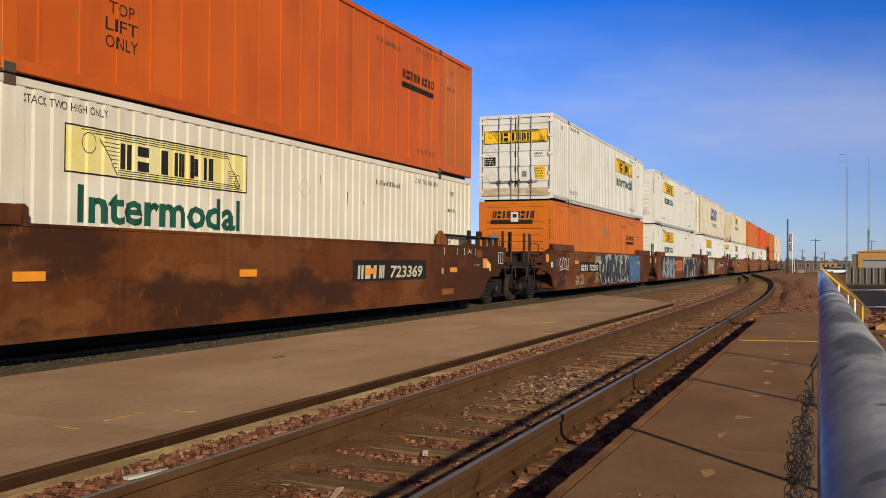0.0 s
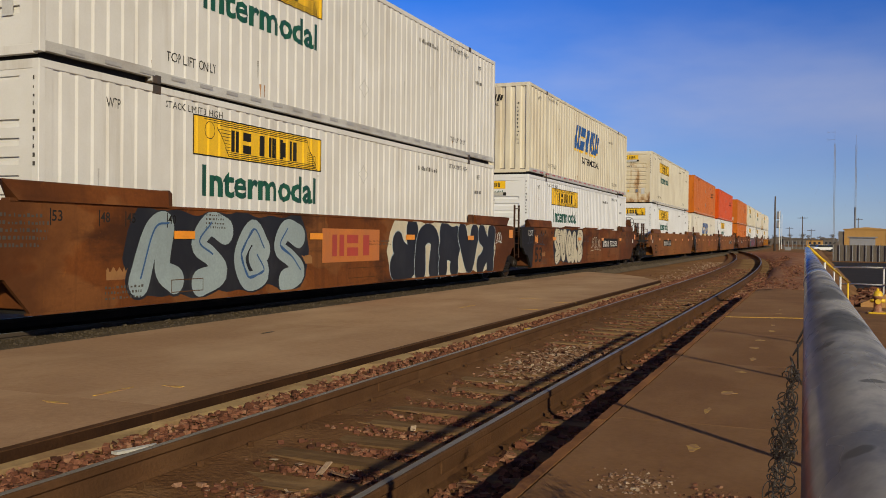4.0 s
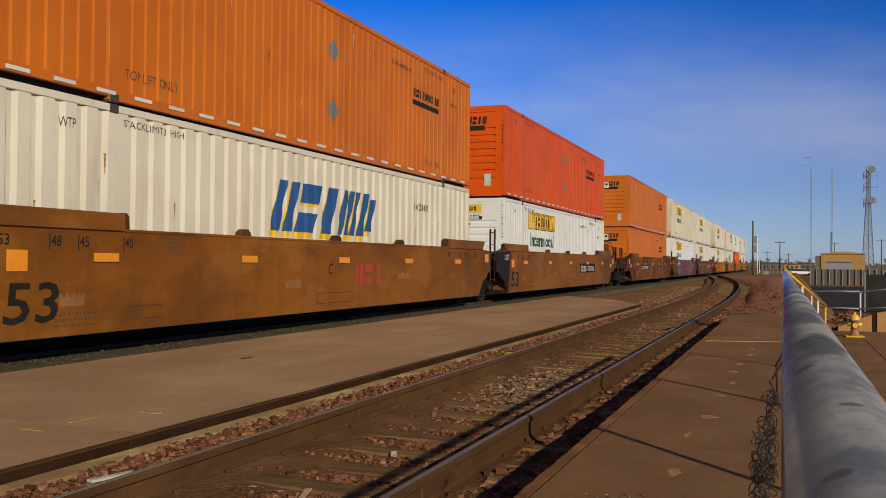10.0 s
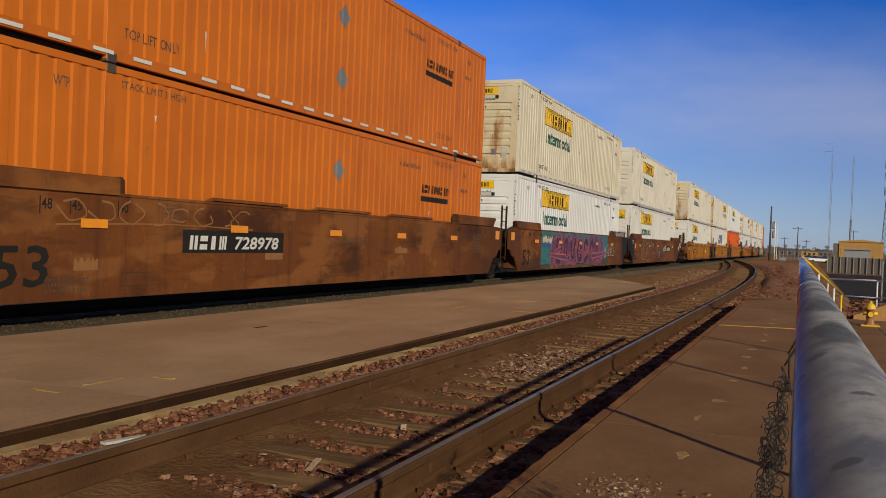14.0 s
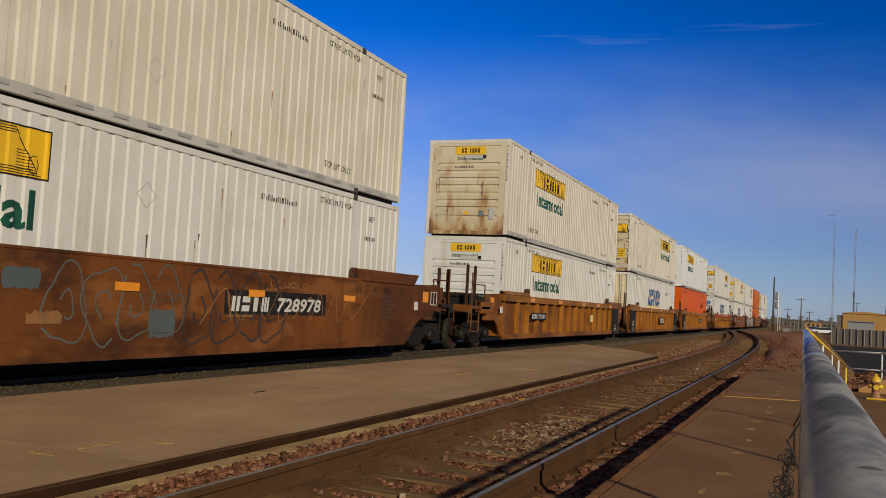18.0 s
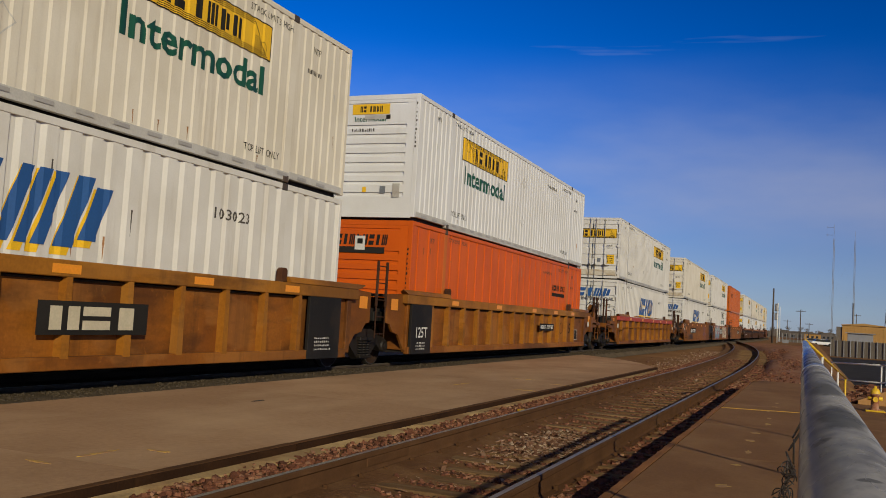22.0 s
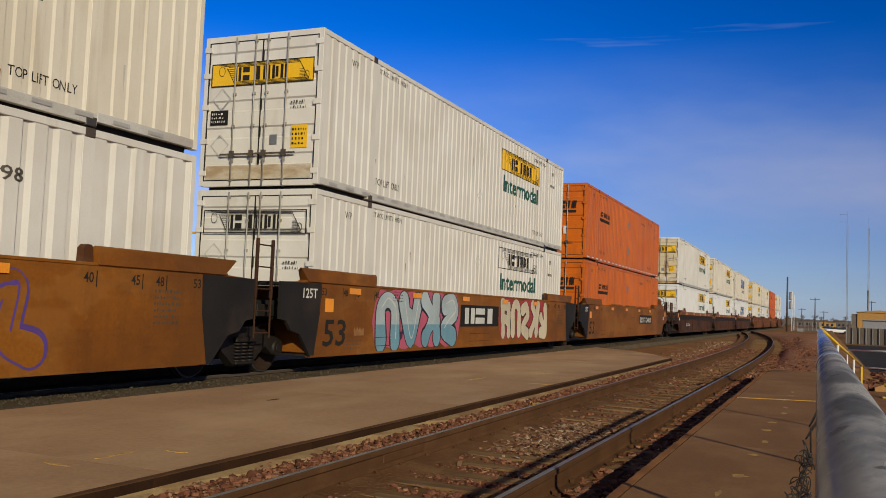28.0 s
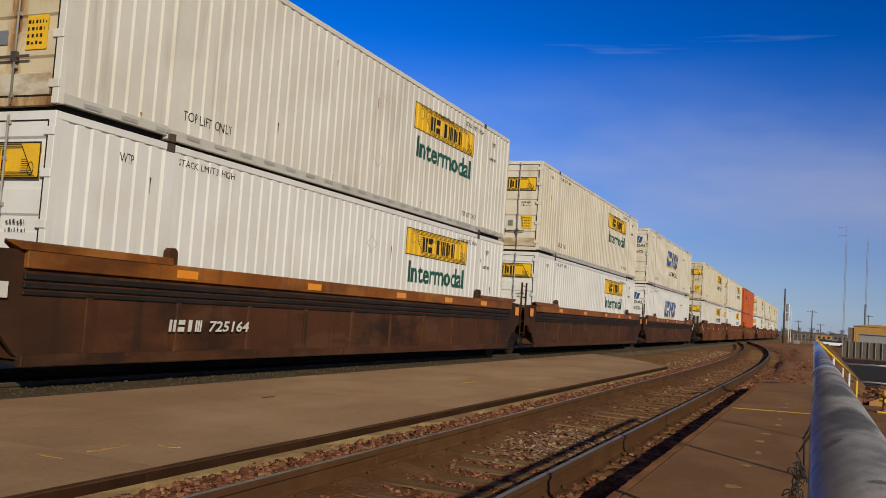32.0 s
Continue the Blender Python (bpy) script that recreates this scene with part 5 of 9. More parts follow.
def container(maker, col, end, nose_sign="small", sign="yellow", style=None, placards=True, seed=1, words=None, stained=False, dz=0.0, num=""):
    tone = {"white": "white", "cream": "dirty cream", "ivory": "off-white", "snow": "clean white", "orange": "orange", "redorange": "bright red-orange", "rustorange": "faded red-orange", "burnt": "burnt orange", "vivid": "vivid orange"}[col]
    endtxt = {"door": "doors with lock rods", "ribs": "rust-stained ribbed front" if stained else "ribbed front", "upright": "fluted front"}[end]
    deco = {"jb": "yellow sign, green lettering", "sw": "slanted blue emblem", "sc": "small black emblem"}[maker]
    if sign == "white" and maker == "jb":
        deco = "black-lined sign, green lettering"
    c = thing("shipping_container", "%s container, %s, %s" % (tone, endtxt, deco), "shipping container", "containers on the train")
    style = style or {"jb": "fine", "sw": "broad", "sc": "fine"}[maker]
    rail = {"jb": "rail" if col != "cream" else "ivory", "sw": "rail", "sc": col}[maker]
    frame_parts(c, col, style, rail)
    end_parts(c, col, end, "stain" if stained else col)
    nose = end != "door"
    dark = "ink" if maker == "jb" else "fadedink"
    small_print(c, style, dark, maker, "STACK TWO HIGH ONLY" if sign == "pale" else "STACK LIMIT 3 HIGH")
    if stained:
        rusty_runs(c, seed)
    if seed:
        hanging_dirt(c, style, seed)
    if maker == "jb":
        y = 2.84 if nose else CL - P40 - 4.35
        panel = {"yellow": "yellow", "pale": "palepanel", "white": col}[sign]
        if sign != "white":
            on_side(c, style, "sign", "jbp", lambda: rect(3.66, 0.59), panel, y, 2.03 + dz, 0.004, "yellow sign panel")
        on_side(c, style, "sign_border", "jbb", lambda: scroll_lines(3.66, 0.59), "ink", y, 2.03 + dz, 0.007)
        on_side(c, style, "emblem", "jbl", lambda: blocks_flat((2, 4), 2.0, 0.33, 0.0, 0.30, 0.35), "ink", y + 0.86, 2.15 + dz, 0.008, "black emblem of plain bars")
        on_side(c, style, "lettering", "inter", lambda: text_flat("Intermodal", 3.30, 0.47, 0, 0.027), "green", y + 0.20, 1.43 + dz, 0.005, "green lettering")
        if dz:
            tape_strips(c, "graydashes", [0.4 + 0.64 * k for k in range(24)], 0.30, "graydash", "gray reflective tape strips", seed <= 14)
        for z in (0.9, 2.1):
            on_side(c, style, "placard_holder", "dia", lambda: diamond_outline(0.20, 0.016), "rail", 8.2, z, 0.004)
        if nose:
            if nose_sign == "small":
                on_end(c, "sign", "s1", lambda: rect(0.96, 0.24), "yellow", -0.43, 2.44, 0.002, label="small yellow sign")
                on_end(c, "emblem", "s1l", lambda: blocks_flat((2, 4), 0.60, 0.14), "ink", -0.24, 2.49, 0.005)
                on_end(c, "lettering", "s1i", lambda: text_flat("Intermodal", 0.80, 0.12), "green", -0.36, 2.27, 0.002)
            else:
                on_end(c, "sign", "s2", lambda: rect(1.92, 0.42), "yellow", -0.96, 2.22, 0.002, label="wide yellow sign")
                on_end(c, "sign_border", "s2b", lambda: scroll_lines(1.92, 0.42), "ink", -0.96, 2.22, 0.005)
                on_end(c, "emblem", "s2l", lambda: blocks_flat((2, 4), 1.05, 0.24), "ink", -0.52, 2.30, 0.006)
            on_end(c, "label_holder", "tube", lambda: rect(0.62, 0.10), "rail", -0.10, 2.32 - (0.10 if not dz else 0), 0.006)
            on_end(c, "label_mark", "tubed", lambda: rect(0.11, 0.10), "ink", 0.45, 2.32 - (0.10 if not dz else 0), 0.007)
            on_end(c, "number_bars", "nb", lambda: bars_flat(1, 0.75, 0.14, 3), "fadedink", -0.42, 2.0 if nose_sign == "small" else 1.88, 0.003)
            for z in (0.66, 1.72):
                on_end(c, "placard_holder", "ed", lambda: diamond_outline(0.20, 0.018), "rail", -0.80, z, 0.004)
            on_end(c, "sticker", "ys", lambda: rect(0.10, 0.12), "yellow", -0.05, 0.62, 0.003)
            on_end(c, "sticker", "gs", lambda: rect(0.14, 0.16), "gray", 0.40, 0.60, 0.003)
            on_end(c, "document_box", "wb", lambda: rect(0.18, 0.32), "rail", 0.72, 0.50, 0.012)
            on_end(c, "number_bars", "vb", lambda: bars_flat(11, 0.055, 1.1, 9), "fadedink", CW - 0.09, 1.62, 0.004)
        else:
            p2 = panel if sign != "white" else col
            if sign != "white":
                on_end(c, "sign", "d1", lambda: rect(2.24, 0.44), p2, -1.12, 2.08 + dz, 0.004, label="wide yellow sign across the doors")
            on_end(c, "sign_border", "d1b", lambda: scroll_lines(2.24, 0.44), "ink", -1.12, 2.08 + dz, 0.008)
            on_end(c, "emblem", "d1l", lambda: blocks_flat((2, 4), 1.2, 0.26, 0, 0.2, 0.4), "ink", -0.62, 2.17 + dz, 0.009)
            on_end(c, "warning_sign", "wa", lambda: rect(0.34, 0.42), "yellow", 0.70, 0.72, 0.004, label="yellow warning sign")
            on_end(c, "warning_text", "wab", lambda: bars_flat(4, 0.30, 0.34, 2), "ink", 0.72, 0.76, 0.008)
            on_end(c, "number_bars", "wn", lambda: bars_flat(2, 0.34, 0.20, 12), "fadedink", 0.66, 1.42, 0.004)
            for z in (0.82, 1.70):
                on_end(c, "placard_holder", "ded", lambda: diamond_outline(0.21, 0.016), "rail", -0.86, z, 0.004)
            on_end(c, "notice", "dn", lambda: rect(0.40, 0.28), "ink", -1.10, 1.20, 0.004, label="small black notice")
            on_end(c, "notice_text", "dnt", lambda: bars_flat(3, 0.34, 0.22, 71), "palepaint", -1.07, 1.23, 0.007)
            on_end(c, "dirt_band", "ddb", lambda: rect(2.3, 0.26), "doordirt", -1.15, 0.17, 0.003, label="dirty tan splash band")
            on_end(c, "sticker", "ds", lambda: rect(0.16, 0.18), "gray", 0.24, 0.80, 0.004)
    elif maker == "sw":
        y = 5.80
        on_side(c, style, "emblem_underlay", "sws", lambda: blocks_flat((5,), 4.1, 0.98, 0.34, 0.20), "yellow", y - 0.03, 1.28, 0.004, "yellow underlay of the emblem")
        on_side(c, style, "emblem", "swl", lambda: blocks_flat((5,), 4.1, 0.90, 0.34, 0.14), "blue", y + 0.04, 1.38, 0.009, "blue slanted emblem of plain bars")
        if words:
            on_side(c, style, "lettering", "swi", lambda: text_flat("INTERMODAL", 3.0, 0.27), "ink", y + 1.35, 0.86, 0.004, "black lettering")
        on_side(c, style, "number", "swn" + num, lambda: text_flat(num, 0.95, 0.17), "fadedink", CL - 3.9, 2.08) if num else on_side(c, style, "number_bars", "swn", lambda: bars_flat(1, 1.1, 0.22, 14), "fadedink", CL - P40 - 2.0, 2.1)
        if words:
            tape_strips(c, "reddashes", [0.5 + 0.77 * (k // 2) + 0.20 * (k % 2) for k in range(40)], 0.14, "redtape", "red reflective tape strips", seed <= 14)
        if nose:
            on_end(c, "emblem", "swe", lambda: blocks_flat((5,), 1.15, 0.22, 0.3, 0.16), "blue" if not words else "ink", -0.75, 2.32, 0.004)
            on_end(c, "lettering", "swe2", lambda: text_flat("INTERMODAL", 0.72, 0.09), "fadedink", -0.45, 2.18, 0.004)
            on_end(c, "number_bars", "swv", lambda: bars_flat(11, 0.07, 1.4, 15), "fadedink", CW - 0.40, 0.9, 0.004)
            if words:
                on_end(c, "lettering", "53ft", lambda: text_flat("53ft", 0.38, 0.2), "fadedink", -0.5, 1.15, 0.004)
                on_end(c, "label_holder", "lh", lambda: rect(0.08, 0.16), "ink", -0.22, 1.88, 0.004)
                on_end(c, "label_holder", "lh2", lambda: rect(0.08, 0.16), "ink", -0.22, 1.62, 0.004)
        else:
            on_end(c, "emblem", "swd", lambda: blocks_flat((5,), 2.0, 0.38, 0.3, 0.14), "blue", -1.10, 2.10, 0.005, label="blue slanted emblem across the doors")
            on_end(c, "lettering", "swd2", lambda: text_flat("INTERMODAL", 1.55, 0.16), "fadedink", -0.42, 1.90, 0.005)
            on_end(c, "number_bars", "swd3", lambda: text_flat("949 572", 0.78, 0.15), "fadedink", 0.20, 1.60, 0.005)
    else:
        y = 12.10 if nose else 2.35
        on_side(c, style, "emblem", "scl", lambda: blocks_flat((9,), 1.70, 0.19, 0.12, 0.26), "ink", y, 1.88, 0.006, "small black emblem of plain bars")
        on_side(c, style, "emblem_bar", "scb", lambda: rect(1.66, 0.12), "ink", y, 1.68, 0.006)
        for z in (0.89, 2.06) if style != "post" else ():
            on_side(c, style, "placard", "scd", lambda: diamond(0.23), "gray", 8.14, z, 0.005, "gray diamond placard")
        if style == "post" and col == "rustorange":
            for y0, y1 in ((0.11, P40 - 0.11), (CL - P40 + 0.11, CL - 0.11)):
                on_side(c, style, "faded_bay", "fb", lambda y0=y0, y1=y1: rect(y1 - y0, CH - 0.30), "fadedorange", y0, 0.19, 0.0015, "sun-faded end bay")
        if style != "post":
            tape_strips(c, "dashes", [0.25 + 0.72 * k for k in range(22)], 0.36, "tape", "white reflective tape strips", seed <= 16)
        if nose:
            on_end(c, "emblem", "sce", lambda: blocks_flat((9,), 1.50, 0.24, 0.12, 0.22), "ink", -0.82, 2.32, 0.003, label="black emblem of plain bars")
            on_end(c, "emblem_bar", "sceb", lambda: rect(1.48, 0.14), "ink", -0.86, 2.13, 0.003)
            on_end(c, "label_holder", "scw", lambda: rect(0.26, 0.32), "palepaint", -0.14, 2.20, 0.012)
            on_end(c, "label_mark", "scw2", lambda: rect(0.14, 0.12), "ink", -0.08, 2.34, 0.014)
            if placards:
                for z in (0.42, 1.62):
                    on_end(c, "placard", "scp", lambda: diamond(0.23), "gray", -0.74, z, 0.036, label="gray diamond placard")
            on_end(c, "document_box", "scx", lambda: rect(0.22, 0.38), "rail", 0.62, 0.36, 0.014)
            on_end(c, "number_bars", "scv", lambda: bars_flat(11, 0.055, 1.2, 18), "ink", CW - 0.105, 1.1, 0.004)
        else:
            on_end(c, "emblem", "scde", lambda: blocks_flat((9,), 1.9, 0.30, 0.12, 0.22), "ink", -1.0, 1.92, 0.005, label="black emblem of plain bars")
            on_end(c, "emblem_bar", "scdb", lambda: rect(1.9, 0.10), "ink", -1.0, 1.76, 0.005)
            for z in (0.8, 1.7):
                on_end(c, "placard", "scdp", lambda: diamond(0.22), "gray", -0.9, z - 0.4, 0.036)
            on_end(c, "document_box", "scdx", lambda: rect(0.14, 0.30), "palepaint", 0.42, 0.95, 0.012)
    return c

# well cars: local y from the leading end of their containers, z up from the rail head
BASE = 0.34           # floor of the well
WX = 1.50             # outer face of the side walls
WHEEL_R = 0.42


def wheelset_mesh():
    bm = bmesh.new()
    for s in (-1, 1):
        prof = [(0.0, 0.09), (0.02, 0.12), (0.03, 0.30), (0.075, 0.36), (0.095, 0.385), (0.095, 0.415), (0.0, WHEEL_R), (-0.03, WHEEL_R + 0.022), (-0.045, WHEEL_R + 0.02), (-0.05, 0.36), (-0.02, 0.30), (-0.02, 0.12), (-0.03, 0.09)]
        n = 28
        rings = []
        for u, r in prof:
            rings.append([bm.verts.new((s * (0.72 + u), r * math.cos(2 * math.pi * k / n), r * math.sin(2 * math.pi * k / n))) for k in range(n)])
        for a, b in zip(rings, rings[1:]):
            for k in range(n):
                bm.faces.new((a[k], a[(k + 1) % n], b[(k + 1) % n], b[k])).smooth = True
        tube(bm, (s * 0.70, 0, 0), (s * 0.98, 0, 0), 0.09, 14)
        for k in range(3):
            a = 2.1 * k
            tube(bm, (s * 0.98, 0.05 * math.cos(a), 0.05 * math.sin(a)), (s * 1.0, 0.05 * math.cos(a), 0.05 * math.sin(a)), 0.016, 6)
    tube(bm, (-0.72, 0, 0), (0.72, 0, 0), 0.08, 12)
    bmesh.ops.recalc_face_normals(bm, faces=bm.faces[:])
    return bm


def rim_mesh():
    bm = bmesh.new()
    n = 28
    for s in (-1, 1):
        for r0, u0, r1, u1 in ((0.416, 0.097, 0.398, 0.0975), (0.4155, 0.096, WHEEL_R + 0.0015, 0.0)):
            a = [bm.verts.new((s * (0.72 + u0), r0 * math.cos(2 * math.pi * k / n), r0 * math.sin(2 * math.pi * k / n))) for k in range(n)]
            b = [bm.verts.new((s * (0.72 + u1), r1 * math.cos(2 * math.pi * k / n), r1 * math.sin(2 * math.pi * k / n))) for k in range(n)]
            for k in range(n):
                bm.faces.new((a[k], a[(k + 1) % n], b[(k + 1) % n], b[k])).smooth = True
    bmesh.ops.recalc_face_normals(bm, faces=bm.faces[:])
    return bm


def sideframe(s):
    def make():
        bm = bmesh.new()
        pts = [(-1.12, 0.52), (-1.08, 0.36), (-0.98, 0.30), (-0.80, 0.33), (-0.62, 0.46), (-0.40, 0.30), (-0.22, 0.16), (0.22, 0.16), (0.40, 0.30), (0.62, 0.46), (0.80, 0.33), (0.98, 0.30), (1.08, 0.36), (1.12, 0.52), (0.95, 0.60), (0.60, 0.66), (0.36, 0.78), (-0.36, 0.78), (-0.60, 0.66), (-0.95, 0.60)]
        lo, hi = sorted((s * 0.92, s * 1.08))
        prism(bm, pts, "x", lo, hi)
        for k in (-1, 1):
            tube(bm, (s * 0.98, 0.94 * k, 0.42), (s * 1.13, 0.94 * k, 0.42), 0.13, 14)
            tube(bm, (s * 1.13, 0.94 * k, 0.42), (s * 1.15, 0.94 * k, 0.42), 0.08, 10)
        return bm
    return make


def springs(s):
    def make():
        bm = bmesh.new()
        for y in (-0.17, 0.0, 0.17):
            for k in range(6):
                tube(bm, (s * 1.09, y, 0.235 + 0.052 * k), (s * 1.09, y, 0.262 + 0.052 * k), 0.075, 10)
        box(bm, *sorted((s * 1.0, s * 1.16)), -0.28, 0.28, 0.54, 0.62, 0.01)
        box(bm, *sorted((s * 1.0, s * 1.16)), -0.27, 0.27, 0.19, 0.235, 0.01)
        return bm
    return make


def truck(car, y, wheelsets):
    # the long second box is added to block light and view under the truck
    t = part("truck", cached(("bolster",), lambda: box(box(bmesh.new(), -1.05, 1.05, -0.2, 0.2, 0.45, 0.72, 0.03), -0.60, 0.60, -1.38, 1.38, 0.24, 0.66), "truck", "grime"), None, car, "greasy four-wheel truck")
    t.matrix_basis = pose(0, y, 0)
    for s in (-1, 1):
        part("side_frame", cached(("frame", s), sideframe(s), "side_frame", "grime"), None, t)
        part("spring_nest", cached(("springs", s), springs(s), "spring_nest", "grime"), None, t)
    for k in (-1, 1):
        w = part("wheelset", cached(("ws",), wheelset_mesh, "wheelset", "wheelrust"), None, t, "rusty wheelset with bright treads")
        w.data = CACHE[(("wsmulti",), None)] if (("wsmulti",), None) in CACHE else wheel_multi()
        w.matrix_basis = pose(0, 0.95 * k, WHEEL_R)
        wheelsets.append((w, 0.95 * k))
    return t


def wheel_multi():
    """Wheels with rusty plates and bright treads in one mesh."""
    bm = wheelset_mesh()
    n0 = len(bm.faces)
    r = rim_mesh()
    tmp = bpy.data.meshes.new("rim")
    r.to_mesh(tmp)
    r.free()
    bm.from_mesh(tmp)
    bm.faces.ensure_lookup_table()
    for k in range(n0, len(bm.faces)):
        bm.faces[k].material_index = 1
    me = bpy.data.meshes.new("wheelset")
    bm.to_mesh(me)
    bm.free()
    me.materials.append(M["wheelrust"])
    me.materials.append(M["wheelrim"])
    CACHE[(("wsmulti",), None)] = me
    return me


def wall_profile(front, rear):
    """Outline of a side wall in (y, z): joints reach over the shared truck, coupled ends over their own."""
    def tip(kind):
        if kind == "joint":
            return [(0.28, 0.27), (0.66, 0.68), (0.95, 0.74), (1.10, 0.90), (1.28, 0.93), (1.28, 1.53)]
        return [(0.18, 0.27), (0.42, 0.40), (0.66, 0.66), (0.95, 0.80), (1.35, 0.89), (1.74, 0.92), (1.74, 1.44), (1.55, 1.53)]
    ft = [(-d, z) for d, z in tip(front)]
    rt = [(CL + d, z) for d, z in reversed(tip(rear))]
    return ft + [(-0.6, 1.56), (CL + 0.6, 1.56)] + rt


def ear(bm, s, y0, y1, z0, z1, flare=0.10, over0=0.0, over1=0.0):
    """A container guide: a thick plate that leans in a little, its upper edge running on past the lower one."""
    pts = [(WX + 0.035, z0 + 0.012), (WX + 0.035 - flare, z1 - 0.015), (WX + 0.015 - flare, z1), (WX - 0.12, z1 - 0.04), (WX - 0.14, z0)]
    reach = (0.0, 1.0, 1.0, 0.6, 0.0)
    a = [bm.verts.new((s * x, y0 - over0 * k, z)) for (x, z), k in zip(pts, reach)]
    b = [bm.verts.new((s * x, y1 + over1 * k, z)) for (x, z), k in zip(pts, reach)]
    bm.faces.new(a)
    bm.faces.new(b)
    for k in range(5):
        bm.faces.new((a[k], a[(k + 1) % 5], b[(k + 1) % 5], b[k]))
    bmesh.ops.recalc_face_normals(bm, faces=bm.faces[:])
    return bm


def wall_smooth(car, col, s, ends):
    def make():
        bm = bmesh.new()
        prism(bm, wall_profile(*ends), "x", *sorted((s * (WX - 0.05), s * WX)))
        box(bm, *sorted((s * (WX - 0.12), s * (WX + 0.012))), -0.6, CL + 0.6, 1.545, 1.585, 0.006)
        box(bm, *sorted((s * (WX - 0.10), s * (WX + 0.006))), -0.30, CL + 0.05, 0.262, 0.30, 0.004)
        return bm
    part("side_wall", cached(("smooth", s, ends), make, "side_wall", col), None, car, "smooth painted steel side wall")


def wall_ribbed(car, col, s, topstripe, ends):
    def make():
        bm = bmesh.new()
        prism(bm, wall_profile(*ends), "x", *sorted((s * (WX - 0.16), s * (WX - 0.11))))
        return bm
    part("side_wall", cached(("ribbed", s, ends), make, "side_wall", col), None, car, "rusty steel side sheet between posts")
    def chord():
        bm = bmesh.new()
        box(bm, *sorted((s * (WX - 0.12), s * (WX + 0.02))), -0.5, CL + 0.5, 1.36, 1.56, 0.01)
        return bm
    part("top_chord", cached(("chord", s), chord, "top_chord", topstripe or "chordtan"), None, car)
    part("bottom_chord", cached(("bchord", s), lambda: boxm(*sorted((s * (WX - 0.10), s * (WX + 0.01))), -0.35, CL + 0.12, 0.26, 0.42, bevel=0.01), "bottom_chord", col), None, car)
    n = 11 if topstripe else 14
    for k in range(n):
        y = 0.35 + k * (CL - 0.7) / (n - 1) if topstripe else 0.94 + 1.045 * k
        part("post", cached(("wpost", s, k, n), lambda y=y: prism(bmesh.new(), [(y - 0.055, 0.40), (y + 0.075, 0.40), (y + 0.045, 1.37), (y - 0.045, 1.37)], "x", *sorted((s * (WX - 0.12), s * (WX + 0.012)))), "post", "chordtan"), None, car, "lighter wall post")
    if not topstripe:
        # dark tube added to draw the shadow gap under the chord
        p = bmesh.new()
        tube(p, (s * (WX - 0.085), 0.3, 1.335), (s * (WX - 0.085), CL - 0.3, 1.335), 0.02, 8)
        part("air_line", p, "grime", car, "dark tube added along the shadow gap under the top chord")
    if topstripe:
        p = bmesh.new()
        pts = [(s * (WX + 0.03), -0.35, 0.93), (s * (WX + 0.03), 0.55, 0.93), (s * (WX + 0.03), 0.95, 1.06), (s * (WX + 0.03), CL - 0.6, 1.06)]
        for a, b in zip(pts, pts[1:]):
            tube(p, a, b, 0.022, 8)
        part("brake_pipe", p, "tan", car, "brake pipe along the wall")


def wall_chorded(car, col, s, ends):
    def make():
        bm = bmesh.new()
        prism(bm, wall_profile(*ends), "x", *sorted((s * (WX - 0.09), s * (WX - 0.04))))
        return bm
    part("side_wall", cached(("chorded", s, ends), make, "side_wall", col), None, car, "dark side sheet under a chord and three black gap lines")
    # below the chord, three rails coloured black to draw shadow gaps
    for k, (a, b, d) in enumerate(((1.36, 1.57, 0.02), (1.235, 1.30, 0.0), (1.14, 1.20, -0.005), (1.06, 1.11, -0.01))):
        part("top_chord", cached(("cc", s, k), lambda a=a, b=b, d=d: boxm(*sorted((s * (WX - 0.10), s * (WX + d))), -0.4, CL + 0.4, a, b, bevel=0.008), "top_chord", "black" if k else "ochre"), None, car)
    part("bottom_chord", cached(("bchord2", s), lambda: boxm(*sorted((s * (WX - 0.10), s * (WX + 0.0))), -0.35, CL + 0.12, 0.26, 0.40, bevel=0.01), "bottom_chord", col), None, car)
    for k in range(10):
        y = 0.6 + k * (CL - 1.2) / 9
        part("post", cached(("cpost", s, k), lambda y=y: boxm(*sorted((s * (WX - 0.06), s * (WX - 0.01))), y - 0.05, y + 0.05, 0.38, 1.10, bevel=0.01), "post", col), None, car)


def ladder(bm, x, y0, y1, z0, z1, rungs, r=0.016):
    for y in (y0, y1):
        tube(bm, (x, y, z0), (x, y, z1), r, 6)
    for k in range(rungs):
        z = z0 + 0.08 + (z1 - z0 - 0.16) * k / max(1, rungs - 1)
        tube(bm, (x, y0, z), (x, y1, z), r * 0.8, 6)
    return bm


def stanchions(car, ya, yb, x, z0, z1, col):
    for y in (ya, yb):
        part("stanchion", boxm(x - 0.035, x + 0.035, y - 0.035, y + 0.035, z0, z1, bevel=0.012), col, car)


